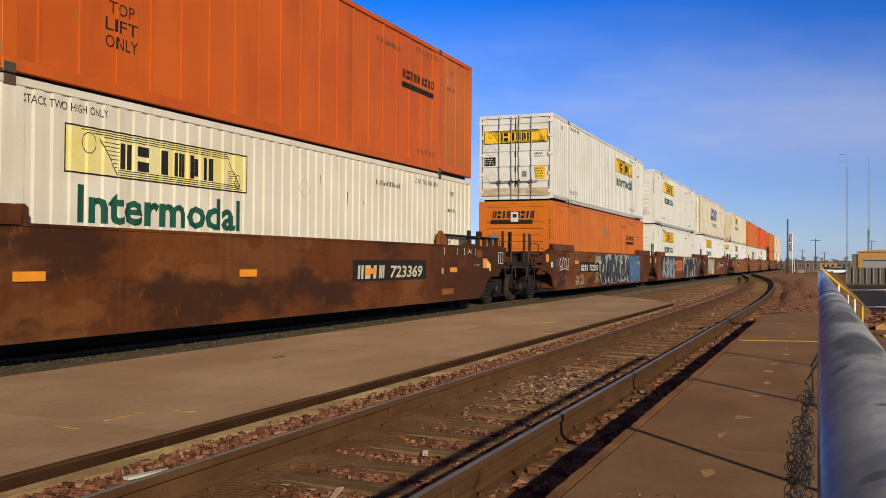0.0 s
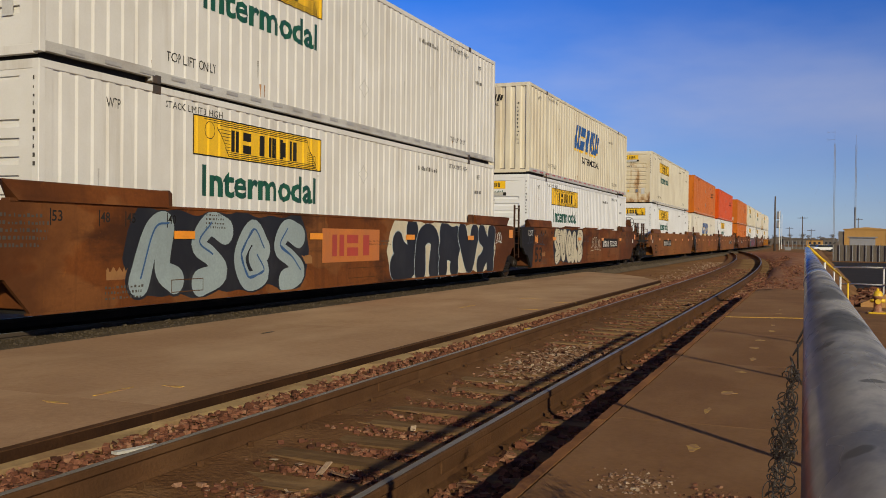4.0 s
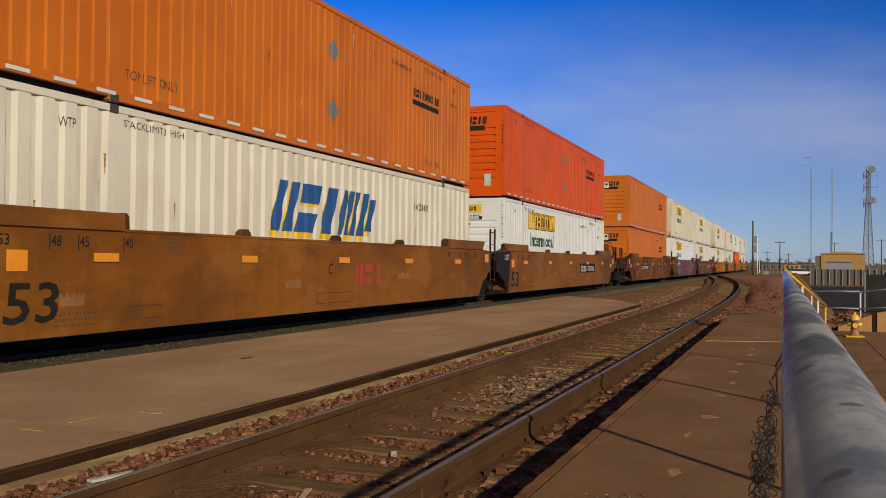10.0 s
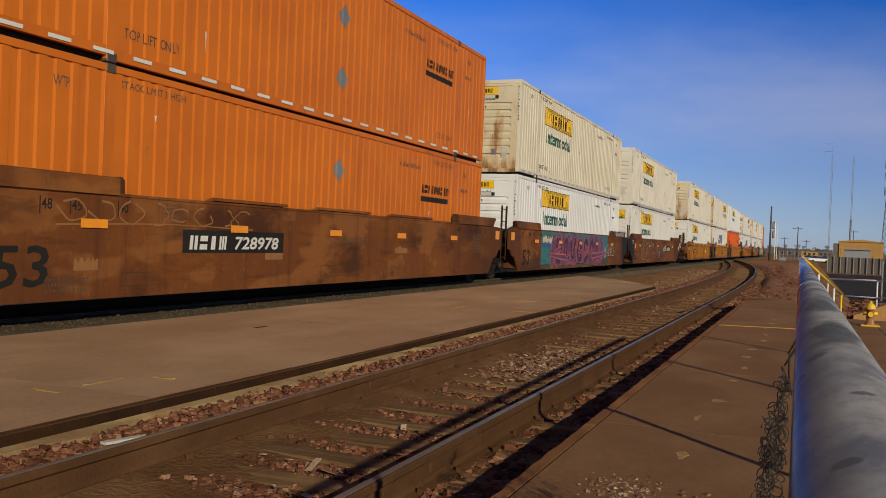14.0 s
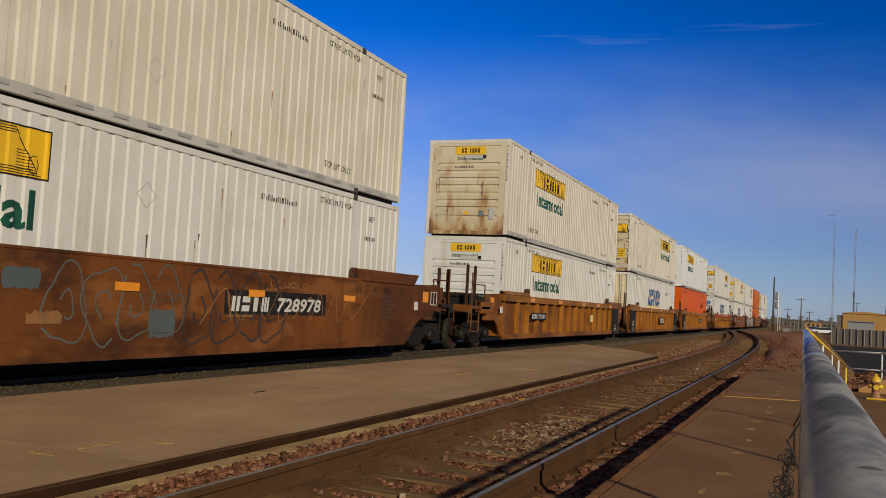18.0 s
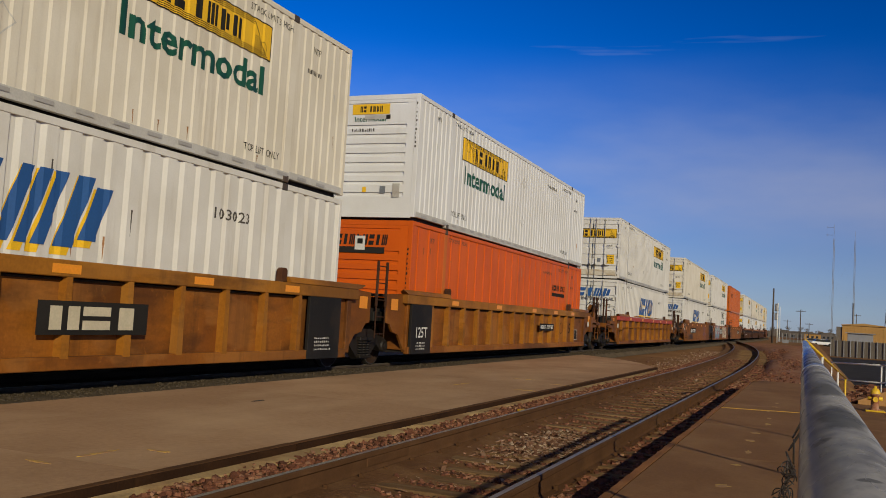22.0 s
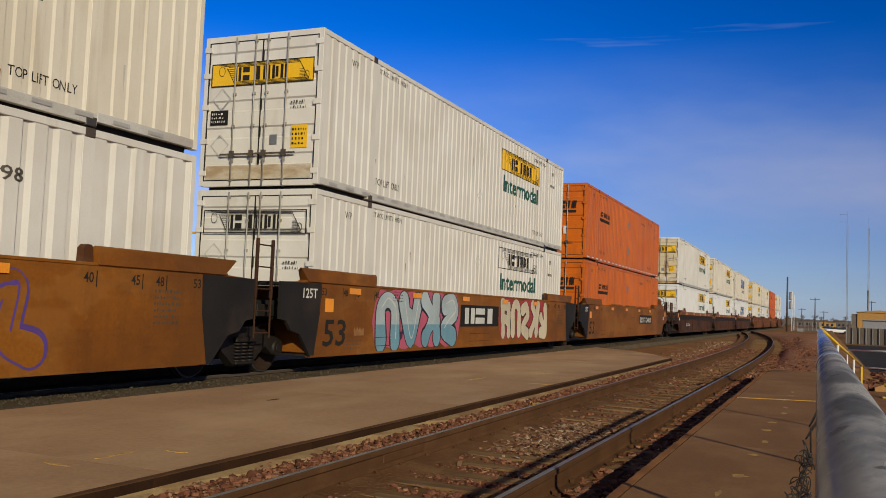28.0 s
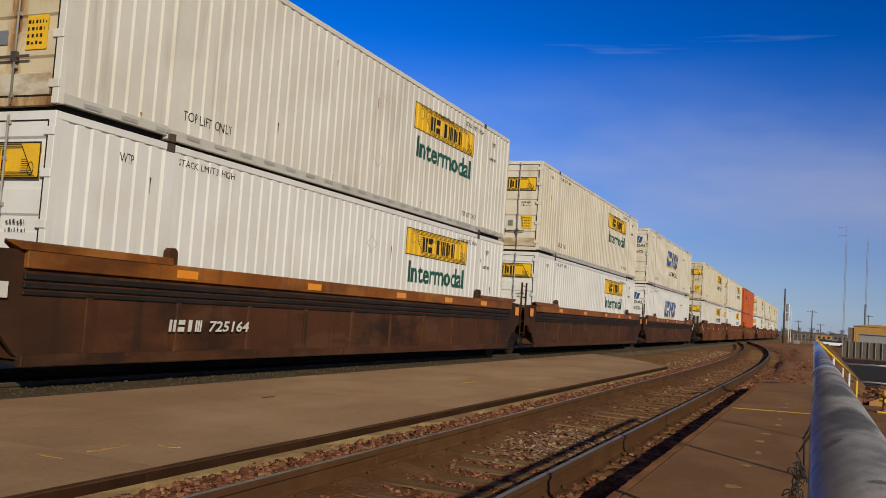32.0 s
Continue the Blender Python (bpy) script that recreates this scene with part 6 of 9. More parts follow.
def brake_wheel(car, y, z, x, col):
    bm = bmesh.new()
    n, r = 24, 0.26
    for k in range(n):
        a, b = 2 * math.pi * k / n, 2 * math.pi * (k + 1) / n
        tube(bm, (x + r * math.cos(a), y, z + r * math.sin(a)), (x + r * math.cos(b), y, z + r * math.sin(b)), 0.016, 6)
    for k in range(6):
        a = 2 * math.pi * k / 6
        tube(bm, (x, y - 0.02, z), (x + r * math.cos(a), y, z + r * math.sin(a)), 0.012, 5)
    tube(bm, (x, y + 0.02, z), (x, y - 0.12, z), 0.05, 10)
    part("brake_wheel", bm, "grime", car, "spoked hand brake wheel")
    h = bmesh.new()
    prism(h, [(x - 0.16, z - 0.42), (x + 0.16, z - 0.42), (x + 0.14, z + 0.02), (x + 0.06, z + 0.14), (x - 0.06, z + 0.14), (x - 0.14, z + 0.02)], "y", y - 0.26, y - 0.12)
    part("brake_housing", h, col, car, "hand brake gear housing")


def coupled_end(car, col, front, brake):
    """The end that couples to the next set: deck, steps, coupler and its own truck."""
    s = -1 if front else 1
    e = 0.0 if front else CL

    def yy(d):
        return e + s * d

    def bx(bm, x0, x1, d0, d1, z0, z1, bevel=0.01):
        return box(bm, x0, x1, *sorted((yy(d0), yy(d1))), z0, z1, bevel)
    dk = bmesh.new()
    bx(dk, -1.35, 1.35, 0.9, 3.0, 1.06, 1.16)
    bx(dk, -0.35, 0.35, 0.4, 3.3, 0.72, 1.06)
    bx(dk, -1.22, 1.22, 0.4, 2.9, 0.90, 1.055)
    bx(dk, -1.30, 1.30, 0.38, 0.95, 0.90, 1.46)
    part("end_deck", dk, "black", car, "black end deck over the truck")
    deckcol = col if col == "ochre" else "black"
    part("end_sill", bx(bmesh.new(), -1.45, 1.45, 2.98, 3.10, 0.98, 1.20), deckcol, car)
    part("side_sill", bx(bmesh.new(), 1.38, 1.47, 1.6, 3.0, 1.10, 1.18), deckcol, car)
    for x in (1.42, -1.42):
        st = bmesh.new()
        for d in (2.35, 2.92):
            bx(st, x - 0.012, x + 0.012, d - 0.02, d + 0.02, 0.50, 1.15, 0.003)
        for z in (0.50, 0.76):
            bx(st, x - 0.05, x + 0.012, 2.35, 2.92, z, z + 0.022, 0.003)
        part("step", st, deckcol, car, "side step")
    g = bmesh.new()
    for d in (1.9, 2.9):
        tube(g, (1.40, yy(d), 1.15), (1.40, yy(d), 2.05 if d > 2 else 1.75), 0.018, 6)
    tube(g, (1.40, yy(1.9), 1.75), (1.40, yy(2.9), 1.75), 0.016, 6)
    tube(g, (-1.2, yy(2.95), 1.5), (1.2, yy(2.95), 1.5), 0.016, 6)
    for x in (-1.2, 1.2):
        tube(g, (x, yy(2.95), 1.15), (x, yy(2.95), 1.5), 0.016, 6)
    part("grab_rail", g, "dull", car, "bent grab rail")
    c = bmesh.new()
    bx(c, -0.11, 0.11, 2.9, 3.5, 0.76, 0.98)
    bx(c, -0.17, 0.17, 3.45, 3.76, 0.70, 1.04, 0.04)
    part("coupler", c, "grime", car, "knuckle coupler")
    h = bmesh.new()
    pts = [(0.25, yy(3.1), 0.85), (0.30, yy(3.3), 0.62), (0.28, yy(3.55), 0.55), (0.20, yy(3.72), 0.66)]
    for a, b in zip(pts, pts[1:]):
        tube(h, a, b, 0.025, 7)
    part("air_hose", h, "black", car)
    p = bmesh.new()
    for k in range(4):
        tube(p, (-0.9 + 0.5 * k, yy(0.6), 1.20 + 0.02 * k), (-0.9 + 0.5 * k, yy(2.8), 1.20 + 0.02 * k), 0.03, 6)
    bx(p, -0.8, 0.5, 1.1, 1.9, 1.16, 1.42, 0.03)
    tube(p, (-0.5, yy(2.0), 1.36), (0.6, yy(2.0), 1.36), 0.14, 12)
    part("brake_gear", p, "black", car, "pipes, valve and air tank on the deck")
    sk = bmesh.new()
    bx(sk, 1.36, 1.47, 1.30, 2.25, 0.99, 1.30)
    bx(sk, 1.30, 1.46, 1.30, 1.75, 0.80, 1.00)
    part("end_skirt", sk, col, car, "side plate of the car end")
    part("valve_box", bx(bmesh.new(), 0.55, 1.30, 2.10, 2.75, 1.16, 1.46, 0.02), "black", car, "black valve box")
    part("hose_rack", bx(bmesh.new(), 0.90, 1.34, 0.95, 1.80, 1.16, 1.40, 0.02), "black", car, "dark equipment rack")
    fr = bmesh.new()
    for d0, d1, z0, z1 in ((2.28, 2.62, 1.02, 1.06), (2.28, 2.62, 1.28, 1.32), (2.28, 2.32, 1.06, 1.28), (2.58, 2.62, 1.06, 1.28)):
        bx(fr, 1.40, 1.45, d0, d1, z0, z1, 0.004)
    part("step_frame", fr, "dull", car, "small steel frame")
    stanchions(car, yy(2.45), yy(3.02), 1.30, 1.15, 2.25 if col == "ochre" else 2.05, "dark")
    part("end_box", bx(bmesh.new(), 1.26, WX - 0.055, 1.50, 1.95, 0.96, 1.40, 0.012), col, car, "end post of the side wall")
    tg = bmesh.new()
    bx(tg, WX - 0.01, WX + 0.012, 0.62, 0.80, 1.02, 1.20, 0.004)
    part("data_plate", tg, "palepaint", car, "small white data plate")
    cl = bmesh.new()           # pipes, levers and chain between deck and coupler
    for k, (x, z) in enumerate(((1.41, 1.24), (1.36, 1.32), (1.30, 1.42))):
        pts = [(x, yy(1.75), z), (x, yy(2.1 + 0.12 * k), z), (x, yy(2.2 + 0.12 * k), z - 0.25), (x - 0.1, yy(2.9), z - 0.30)]
        for a, b in zip(pts, pts[1:]):
            tube(cl, a, b, 0.018, 6)
    part("brake_pipe", cl, "grime", car, "bent brake pipes")
    lv = bmesh.new()
    tube(lv, (-0.3, yy(3.16), 1.08), (1.44, yy(3.16), 1.02), 0.018, 6)
    tube(lv, (1.44, yy(3.16), 1.02), (1.44, yy(3.20), 0.74), 0.018, 6)
    part("uncoupling_lever", lv, "dull", car, "long uncoupling lever")
    gear = "black" if front else col
    part("deck_plate", bx(bmesh.new(), 1.20, 1.46, 1.70, 2.40, 1.165, 1.19, 0.004), gear, car)
    part("bracket", bx(bmesh.new(), 1.28, 1.44, 1.95, 2.08, 1.18, 1.62 if not front else 1.45, 0.012), gear, car)
    part("bracket", bx(bmesh.new(), 1.10, 1.34, 2.50, 2.66, 1.16, 1.58 if not front else 1.42, 0.012), gear, car)
    tk = bmesh.new()
    tube(tk, (1.18, yy(1.80), 1.32), (1.18, yy(2.35), 1.32), 0.11, 14)
    part("air_cylinder", tk, "grime", car, "small brake cylinder")
    if brake:
        d = 3.50 if col == "ochre" else 2.30
        if col != "ochre":
            tank = bmesh.new()
            tube(tank, (1.0, yy(0.75), 1.74), (1.0, yy(2.0), 1.74), 0.17, 18)
            for q in (0.95, 1.75):
                tube(tank, (1.0, yy(q), 1.74), (1.0, yy(q + 0.05), 1.74), 0.182, 18)
            part("air_reservoir", tank, col, car, "strapped air reservoir above the deck")
            part("reservoir_cradle", bx(bmesh.new(), 0.82, 1.18, 0.9, 1.9, 1.45, 1.60, 0.01), col, car)
        brake_wheel(car, yy(d), 1.80 if col == "ochre" else 2.06, 1.0, col)
        part("brake_stand", bx(bmesh.new(), 0.90, 1.10, d - 0.26, d - 0.06, 1.10, 1.75, 0.02), col, car)
        part("gear_case", bx(bmesh.new(), 0.80, 1.20, d - 0.52, d - 0.10, 1.10, 1.42, 0.05), col, car)
        part("platform_bracket", bx(bmesh.new(), 0.5, 1.40, 1.5, 3.1, 1.185, 1.225), deckcol, car)
        gw = bmesh.new()
        tube(gw, (1.24, yy(3.15), 1.62), (1.20, yy(3.15), 1.62), 0.23, 22)
        tube(gw, (1.27, yy(3.15), 1.62), (1.24, yy(3.15), 1.62), 0.11, 14)
        part("brake_pulley", gw, col, car, "slotted brake pulley")
        part("pulley_arm", bx(bmesh.new(), 1.14, 1.22, 3.06, 3.24, 1.1, 1.9, 0.02), col, car)
    else:
        part("walkway", bx(bmesh.new(), -1.3, 1.3, 0.35, 1.2, 1.48, 1.53, 0.006), "black", car, "grated walkway")
        if not front:
            part("end_housing", bx(bmesh.new(), 1.15, WX + 0.008, 1.36, 2.02, 1.0, 1.60, 0.02), "dark" if col != "dull" else col, car, "boxy steel housing at the car's end")
            part("tag_board", bx(bmesh.new(), WX + 0.008, WX + 0.016, 1.52, 1.84, 1.16, 1.44, 0.003), "dark", car, "routing tag board")
            fr = bmesh.new()
            for d0, d1, z0, z1 in ((1.50, 1.86, 1.43, 1.45), (1.50, 1.86, 1.14, 1.16), (1.50, 1.52, 1.16, 1.43), (1.84, 1.86, 1.16, 1.43), (1.67, 1.685, 1.16, 1.43)):
                bx(fr, WX + 0.010, WX + 0.022, d0, d1, z0, z1, 0.002)
            part("tag_frame", fr, "rail", car, "pale frame of the tag board")
            wk = bmesh.new()
            bx(wk, 0.2, 1.42, -1.95, 1.85, 1.80, 1.84, 0.004)
            part("roof_walkway", wk, "black", car, "dark raised walkway") if col in ("brown", "umber") else wk.free()


def joint_end(car, col, front, black):
    """The end that rests on a truck shared with the next well."""
    s = -1 if front else 1
    e = 0.0 if front else CL

    def bx(bm, x0, x1, d0, d1, z0, z1, bevel=0.01):
        return box(bm, x0, x1, *sorted((e + s * d0, e + s * d1)), z0, z1, bevel)
    a = bmesh.new()
    bx(a, -0.4, 0.4, 0.2, 1.55, 0.72, 1.05)
    bx(a, -1.30, 1.30, 0.2, 1.0, 0.90, 1.22)
    bx(a, -1.20, 1.20, 1.0, 1.50, 0.95, 1.15)
    part("articulation_arm", a, "black", car, "black articulation arm")
    part("walkway", bx(bmesh.new(), -1.3, 1.3, 0.30, 1.28, 1.48, 1.53, 0.006), "black", car, "grated walkway")
    if not front:
        lad = bmesh.new()
        ladder(lad, WX - 0.02, CL + 1.36, CL + 1.78, 0.62, 2.16, 5)
        part("ladder", lad, "dark", car, "end ladder with tall grab posts")
        for d in (1.36, 1.78):
            part("stanchion", boxm(WX - 0.05, WX + 0.0, CL + d - 0.022, CL + d + 0.022, 1.25, 2.18, bevel=0.006), "dark", car)
    if black == "smooth":
        def patch():
            pts = [(-0.285, 0.262), (-0.67, 0.672), (-0.95, 0.732), (-1.10, 0.892), (-1.288, 0.922), (-1.288, 1.534), (-0.02, 1.542), (-0.05, 1.0), (-0.20, 0.262)]
            if not front:
                pts = [(CL - y, z) for y, z in pts]
            return prism(bmesh.new(), pts, "x", WX - 0.056, WX + 0.004)
        part("black_panel", cached(("blackpatch", front), patch, "black_panel", "black"), None, car, "black painted end panel")


# skeletons of sprayed shapes in a unit cell
SHAPES = (
    (((0.1, 0.85), (0.3, 0.2), (0.6, 0.1), (0.7, 0.55), (0.95, 0.95)),),
    (((0.9, 0.85), (0.45, 0.95), (0.15, 0.65), (0.55, 0.45), (0.85, 0.2), (0.3, 0.06)),),
    (((0.05, 0.1), (0.3, 0.8), (0.65, 0.9), (0.6, 0.3), (0.95, 0.1)),),
    (((0.2, 0.95), (0.05, 0.4), (0.4, 0.08)), ((0.55, 0.95), (0.95, 0.6), (0.7, 0.05))),
    (((0.1, 0.2), (0.45, 0.9), (0.5, 0.35), (0.85, 0.8), (0.95, 0.15)),),
    (((0.85, 0.6), (0.5, 0.92), (0.1, 0.5), (0.35, 0.1), (0.85, 0.2), (0.62, 0.48)),),
)


# the same with straight limbs and corners
BLOCKS = (
    (((0.92, 0.95), (0.90, 0.08), (0.1, 0.1)), ((0.62, 0.3), (0.2, 0.62))),
    (((0.08, 0.06), (0.1, 0.75), (0.5, 0.95), (0.9, 0.75), (0.9, 0.06)),),
    (((0.9, 0.95), (0.88, 0.05)), ((0.85, 0.42), (0.1, 0.95)), ((0.62, 0.5), (0.08, 0.05))),
    (((0.06, 0.95), (0.48, 0.08), (0.92, 0.95)), ((0.28, 0.62), (0.72, 0.6))),
    (((0.1, 0.85), (0.6, 0.95), (0.88, 0.68), (0.45, 0.48), (0.12, 0.25), (0.8, 0.06)),),
    (((0.12, 0.95), (0.12, 0.05)), ((0.12, 0.92), (0.9, 0.84)), ((0.12, 0.5), (0.7, 0.44)), ((0.9, 0.6), (0.86, 0.05))),
)


def curve_through(pts, n=7):
    """Points on a smooth line through the given ones."""
    p = [Vector(q) for q in pts]
    p = [p[0] * 2 - p[1]] + p + [p[-1] * 2 - p[-2]]
    out = []
    for a, b, c, d in zip(p, p[1:], p[2:], p[3:]):
        for k in range(n):
            t = k / n
            out.append(0.5 * ((2 * b) + (c - a) * t + (2 * a - 5 * b + 4 * c - d) * t * t + (3 * b - a - 3 * c + d) * t ** 3))
    return out + [p[-2]]


def ribbon(bm, pts, t, x, z0=0.30, z1=1.535, swell=0.0):
    """A thick round-ended sprayed line through the points, on the wall."""
    line = curve_through(pts)
    n = len(line)
    prev = None
    for k, p in enumerate(line):
        d = (line[min(n - 1, k + 1)] - line[max(0, k - 1)]).normalized()
        nn = Vector((-d.y, d.x))
        h = t * (1 + swell * math.sin(2.2 + 5.0 * k / n))
        row = [bm.verts.new((x + 0.000004 * k, q.x, max(z0, min(z1, q.y)))) for q in (p - nn * h, p + nn * h)]
        if prev:
            bm.faces.new((prev[0], row[0], row[1], prev[1]))
        else:
            head = row, p, d, nn, h
        prev = row
    for (row, p, d, nn, h), sg in ((head, -1), ((prev, line[-1], d, nn, h), 1)):
        arc = [p + sg * d * h * math.sin(math.pi * k / 8) + nn * h * math.cos(math.pi * k / 8) for k in range(1, 8)]
        vs = [row[1]] + [bm.verts.new((x, q.x, max(z0, min(z1, q.y)))) for q in arc] + [row[0]]
        bm.faces.new(vs)
    for f in bm.faces:
        f.normal_update()
        if f.normal.x < 0:
            f.normal_flip()


def graffiti(car, y0, y1, z0, z1, n, fill, line, inner, seed, glow=None, label="sprayed graffiti shapes", thick=0.30, edge=0.055, ground=None, base=0.0, forms=SHAPES, foot=None):
    """Fat sprayed shapes in a row: a cloud, an edge, a fill and thin inner lines, each a thin layer of paint."""
    r = random.Random(seed)
    w = (y1 - y0) / n
    if ground:
        part("graffiti_ground", cached(("ground", y0, y1, z0), lambda: wrap_side(ragged_band(y1 - y0 + 0.3, z1 - z0 + 0.12, seed), "flat", y0 - 0.15, z0 - 0.05, base + 0.0006, WX), "graffiti_ground", ground), None, car, label)
    cells = []
    last = -1
    for k in range(n):
        q = r.randrange(len(forms))
        while q == last:
            q = r.randrange(len(forms))
        last = q
        cells.append((y0 + w * k, w * r.uniform(1.0, 1.10), r.uniform(-0.06, 0.04), r.uniform(-0.15, 0.15), forms[q]))
    layers = [("graffiti_outline", line, edge, 0.0016), ("graffiti_shape", fill, 0.0, 0.0020)]
    if glow:
        layers.insert(0, ("graffiti_glow", glow, edge * 2.6, 0.0004))
    for nm, mt, grow, lift in layers:
        for k, (cy, cw, dz, lean, lines) in enumerate(cells):
            bm = bmesh.new()
            m = 0
            for ln in lines:
                t = thick * min(cw, z1 - z0) * 0.52 + grow
                pts = [(cy + cw * (0.14 + 0.72 * u) + lean * (v - 0.5), z0 + t * 0.6 + (z1 - z0 - t * 1.2) * v + dz) for u, v in ln]
                ribbon(bm, pts, t, WX + base + lift + 0.00003 * m + (0.0007 * k if lift > 0.001 else 0.0001 * (k % 2)), z0 - 0.06, min(1.535, z1 + 0.04), 0.18)
                m += 1
            part(nm, bm, mt, car, label)
    if foot:
        for k, (cy, cw, dz, lean, lines) in enumerate(cells):
            bm = bmesh.new()
            t = thick * min(cw, z1 - z0) * 0.52 - 0.006
            for m, ln in enumerate(lines):
                pts = [(cy + cw * (0.14 + 0.72 * u) + lean * (v - 0.5), z0 + t * 0.6 + (z1 - z0 - t * 1.2) * v + dz) for u, v in ln]
                ribbon(bm, pts, t, WX + base + 0.00218 + 0.00003 * m + 0.0007 * k, z0 - 0.06, z0 + (z1 - z0) * 0.42, 0.18)
            part("graffiti_shade", bm, foot, car, label)
    bm = bmesh.new()
    for k, (cy, cw, dz, lean, lines) in enumerate(cells if inner else ()):
        for ln in lines:
            pts = [(cy + cw * (0.14 + 0.72 * u) + lean * (v - 0.5) + 0.03, z0 + 0.12 + (z1 - z0 - 0.24) * v + dz + 0.04) for u, v in ln]
            for q in range(len(pts) - 2):
                if r.random() < 0.75:
                    ribbon(bm, pts[q:q + 3], 0.014, WX + base + 0.0023 + 0.0007 * n)
    if bm.faces:
        part("graffiti_strokes", bm, inner, car, label)
    else:
        bm.free()


def ragged_band(w, h, seed):
    """A sprayed ground with uneven ends."""
    r = random.Random(seed)
    bm = bmesh.new()
    n = 48
    p = [r.uniform(0, 6.28) for k in range(4)]
    lo = [0.10 * h * (0.5 + 0.5 * math.sin(p[0] + 9 * k / n) * math.sin(p[1] + 31 * k / n)) for k in range(n + 1)]
    hi = [h - 0.08 * h * (0.5 + 0.5 * math.sin(p[2] + 11 * k / n) * math.sin(p[3] + 27 * k / n)) for k in range(n + 1)]
    for k in range(n):
        e0, e1 = (min(1.0, min(q, n - q) / 3) ** 0.5 for q in (k, k + 1))
        m0, m1 = (lo[k] + hi[k]) / 2, (lo[k + 1] + hi[k + 1]) / 2
        quad_flat(bm, [(w * k / n, m0 + (lo[k] - m0) * e0), (w * (k + 1) / n, m1 + (lo[k + 1] - m1) * e1), (w * (k + 1) / n, m1 + (hi[k + 1] - m1) * e1), (w * k / n, m0 + (hi[k] - m0) * e0)])
    bmesh.ops.dissolve_degenerate(bm, dist=1e-5, edges=bm.edges[:])
    return bm


def scribble(car, y0, y1, z0, z1, material, seed, turns=10, t=0.018):
    """A thin sprayed tag: one running line."""
    r = random.Random(seed)
    bm = bmesh.new()
    n = turns * 2 + 2
    w = (y1 - y0) / n
    pts = [(y0 + w * (k + 0.5) + r.uniform(-0.9, 0.9) * w, (z0 + z1) / 2 + (0.5 if k % 2 else -0.5) * (z1 - z0) * r.uniform(0.35, 1.0)) for k in range(n)]
    half = n // 2
    for k, run in enumerate((pts[:half], pts[half:])):
        ribbon(bm, run, t, WX + 0.004 + 0.0006 * k, 0.31, 1.53, 0.25)
    part("graffiti_tag", bm, material, car, "thin sprayed tag")


def loose_tag(car, y0, y1, z0, z1, material, seed, turns=6, t=0.014):
    """A quick looping tag: rounded turns of uneven height with a line under it."""
    r = random.Random(seed)
    bm = bmesh.new()
    w = (y1 - y0) / turns
    mid = (z0 + z1) / 2
    for k in range(turns):
        h = (z1 - z0) * r.uniform(0.28, 0.5)
        a0, a1 = r.uniform(0.6, 3.0), r.uniform(4.2, 8.0)
        c, s = y0 + w * (k + 0.5), r.choice((-1, 1))
        pts = [(c + s * w * 0.42 * math.cos(a0 + (a1 - a0) * q / 6) + w * 0.12 * math.sin(3 * q), mid + h * math.sin(a0 + (a1 - a0) * q / 6)) for q in range(7)]
        ribbon(bm, pts, t, WX + 0.004 + 0.0004 * k, 0.31, 1.53, 0.25)
    ribbon(bm, [(y0, z0 - 0.03), ((y0 + y1) / 2, z0 + 0.02), (y1, z0 - 0.01)], t * 0.8, WX + 0.0036, 0.31, 1.53, 0.3)
    part("graffiti_tag", bm, material, car, "thin sprayed tag")


def bubbles(car, y0, y1, z0, z1, n, material, seed, t=0.016):
    """Thin outlines of swollen shapes side by side, with an inner loop each."""
    r = random.Random(seed)
    w = (y1 - y0) / n
    bm = bmesh.new()
    for k in range(n):
        c, m = y0 + w * (k + 0.5), (z0 + z1) / 2 + r.uniform(-0.05, 0.05)
        ph = r.uniform(0, 6.28)
        for sc, a0, a1, q in ((1.0, ph, ph + 5.9, 14), (0.36, ph + 1, ph + 5.2, 7)):
            pts = []
            for j in range(q + 1):
                a = a0 + (a1 - a0) * j / q
                f = sc * (1 + 0.16 * math.sin(3 * a + ph))
                pts.append((c + w * 0.56 * f * math.cos(a), m + (z1 - z0) * 0.5 * f * math.sin(a)))
            ribbon(bm, pts, t, WX + 0.003 + 0.0005 * k, 0.31, 1.53, 0.2)
    part("graffiti_outline", bm, material, car, "thin sprayed bubble outlines")


def on_wall(car, name, key, make, material, y, z, lift=0.003, label=""):
    return decal(car, name, ("wall", key, round(y, 2), round(z, 2), lift), lambda: wrap_side(make(), "flat", y, z, lift, WX), material, label)


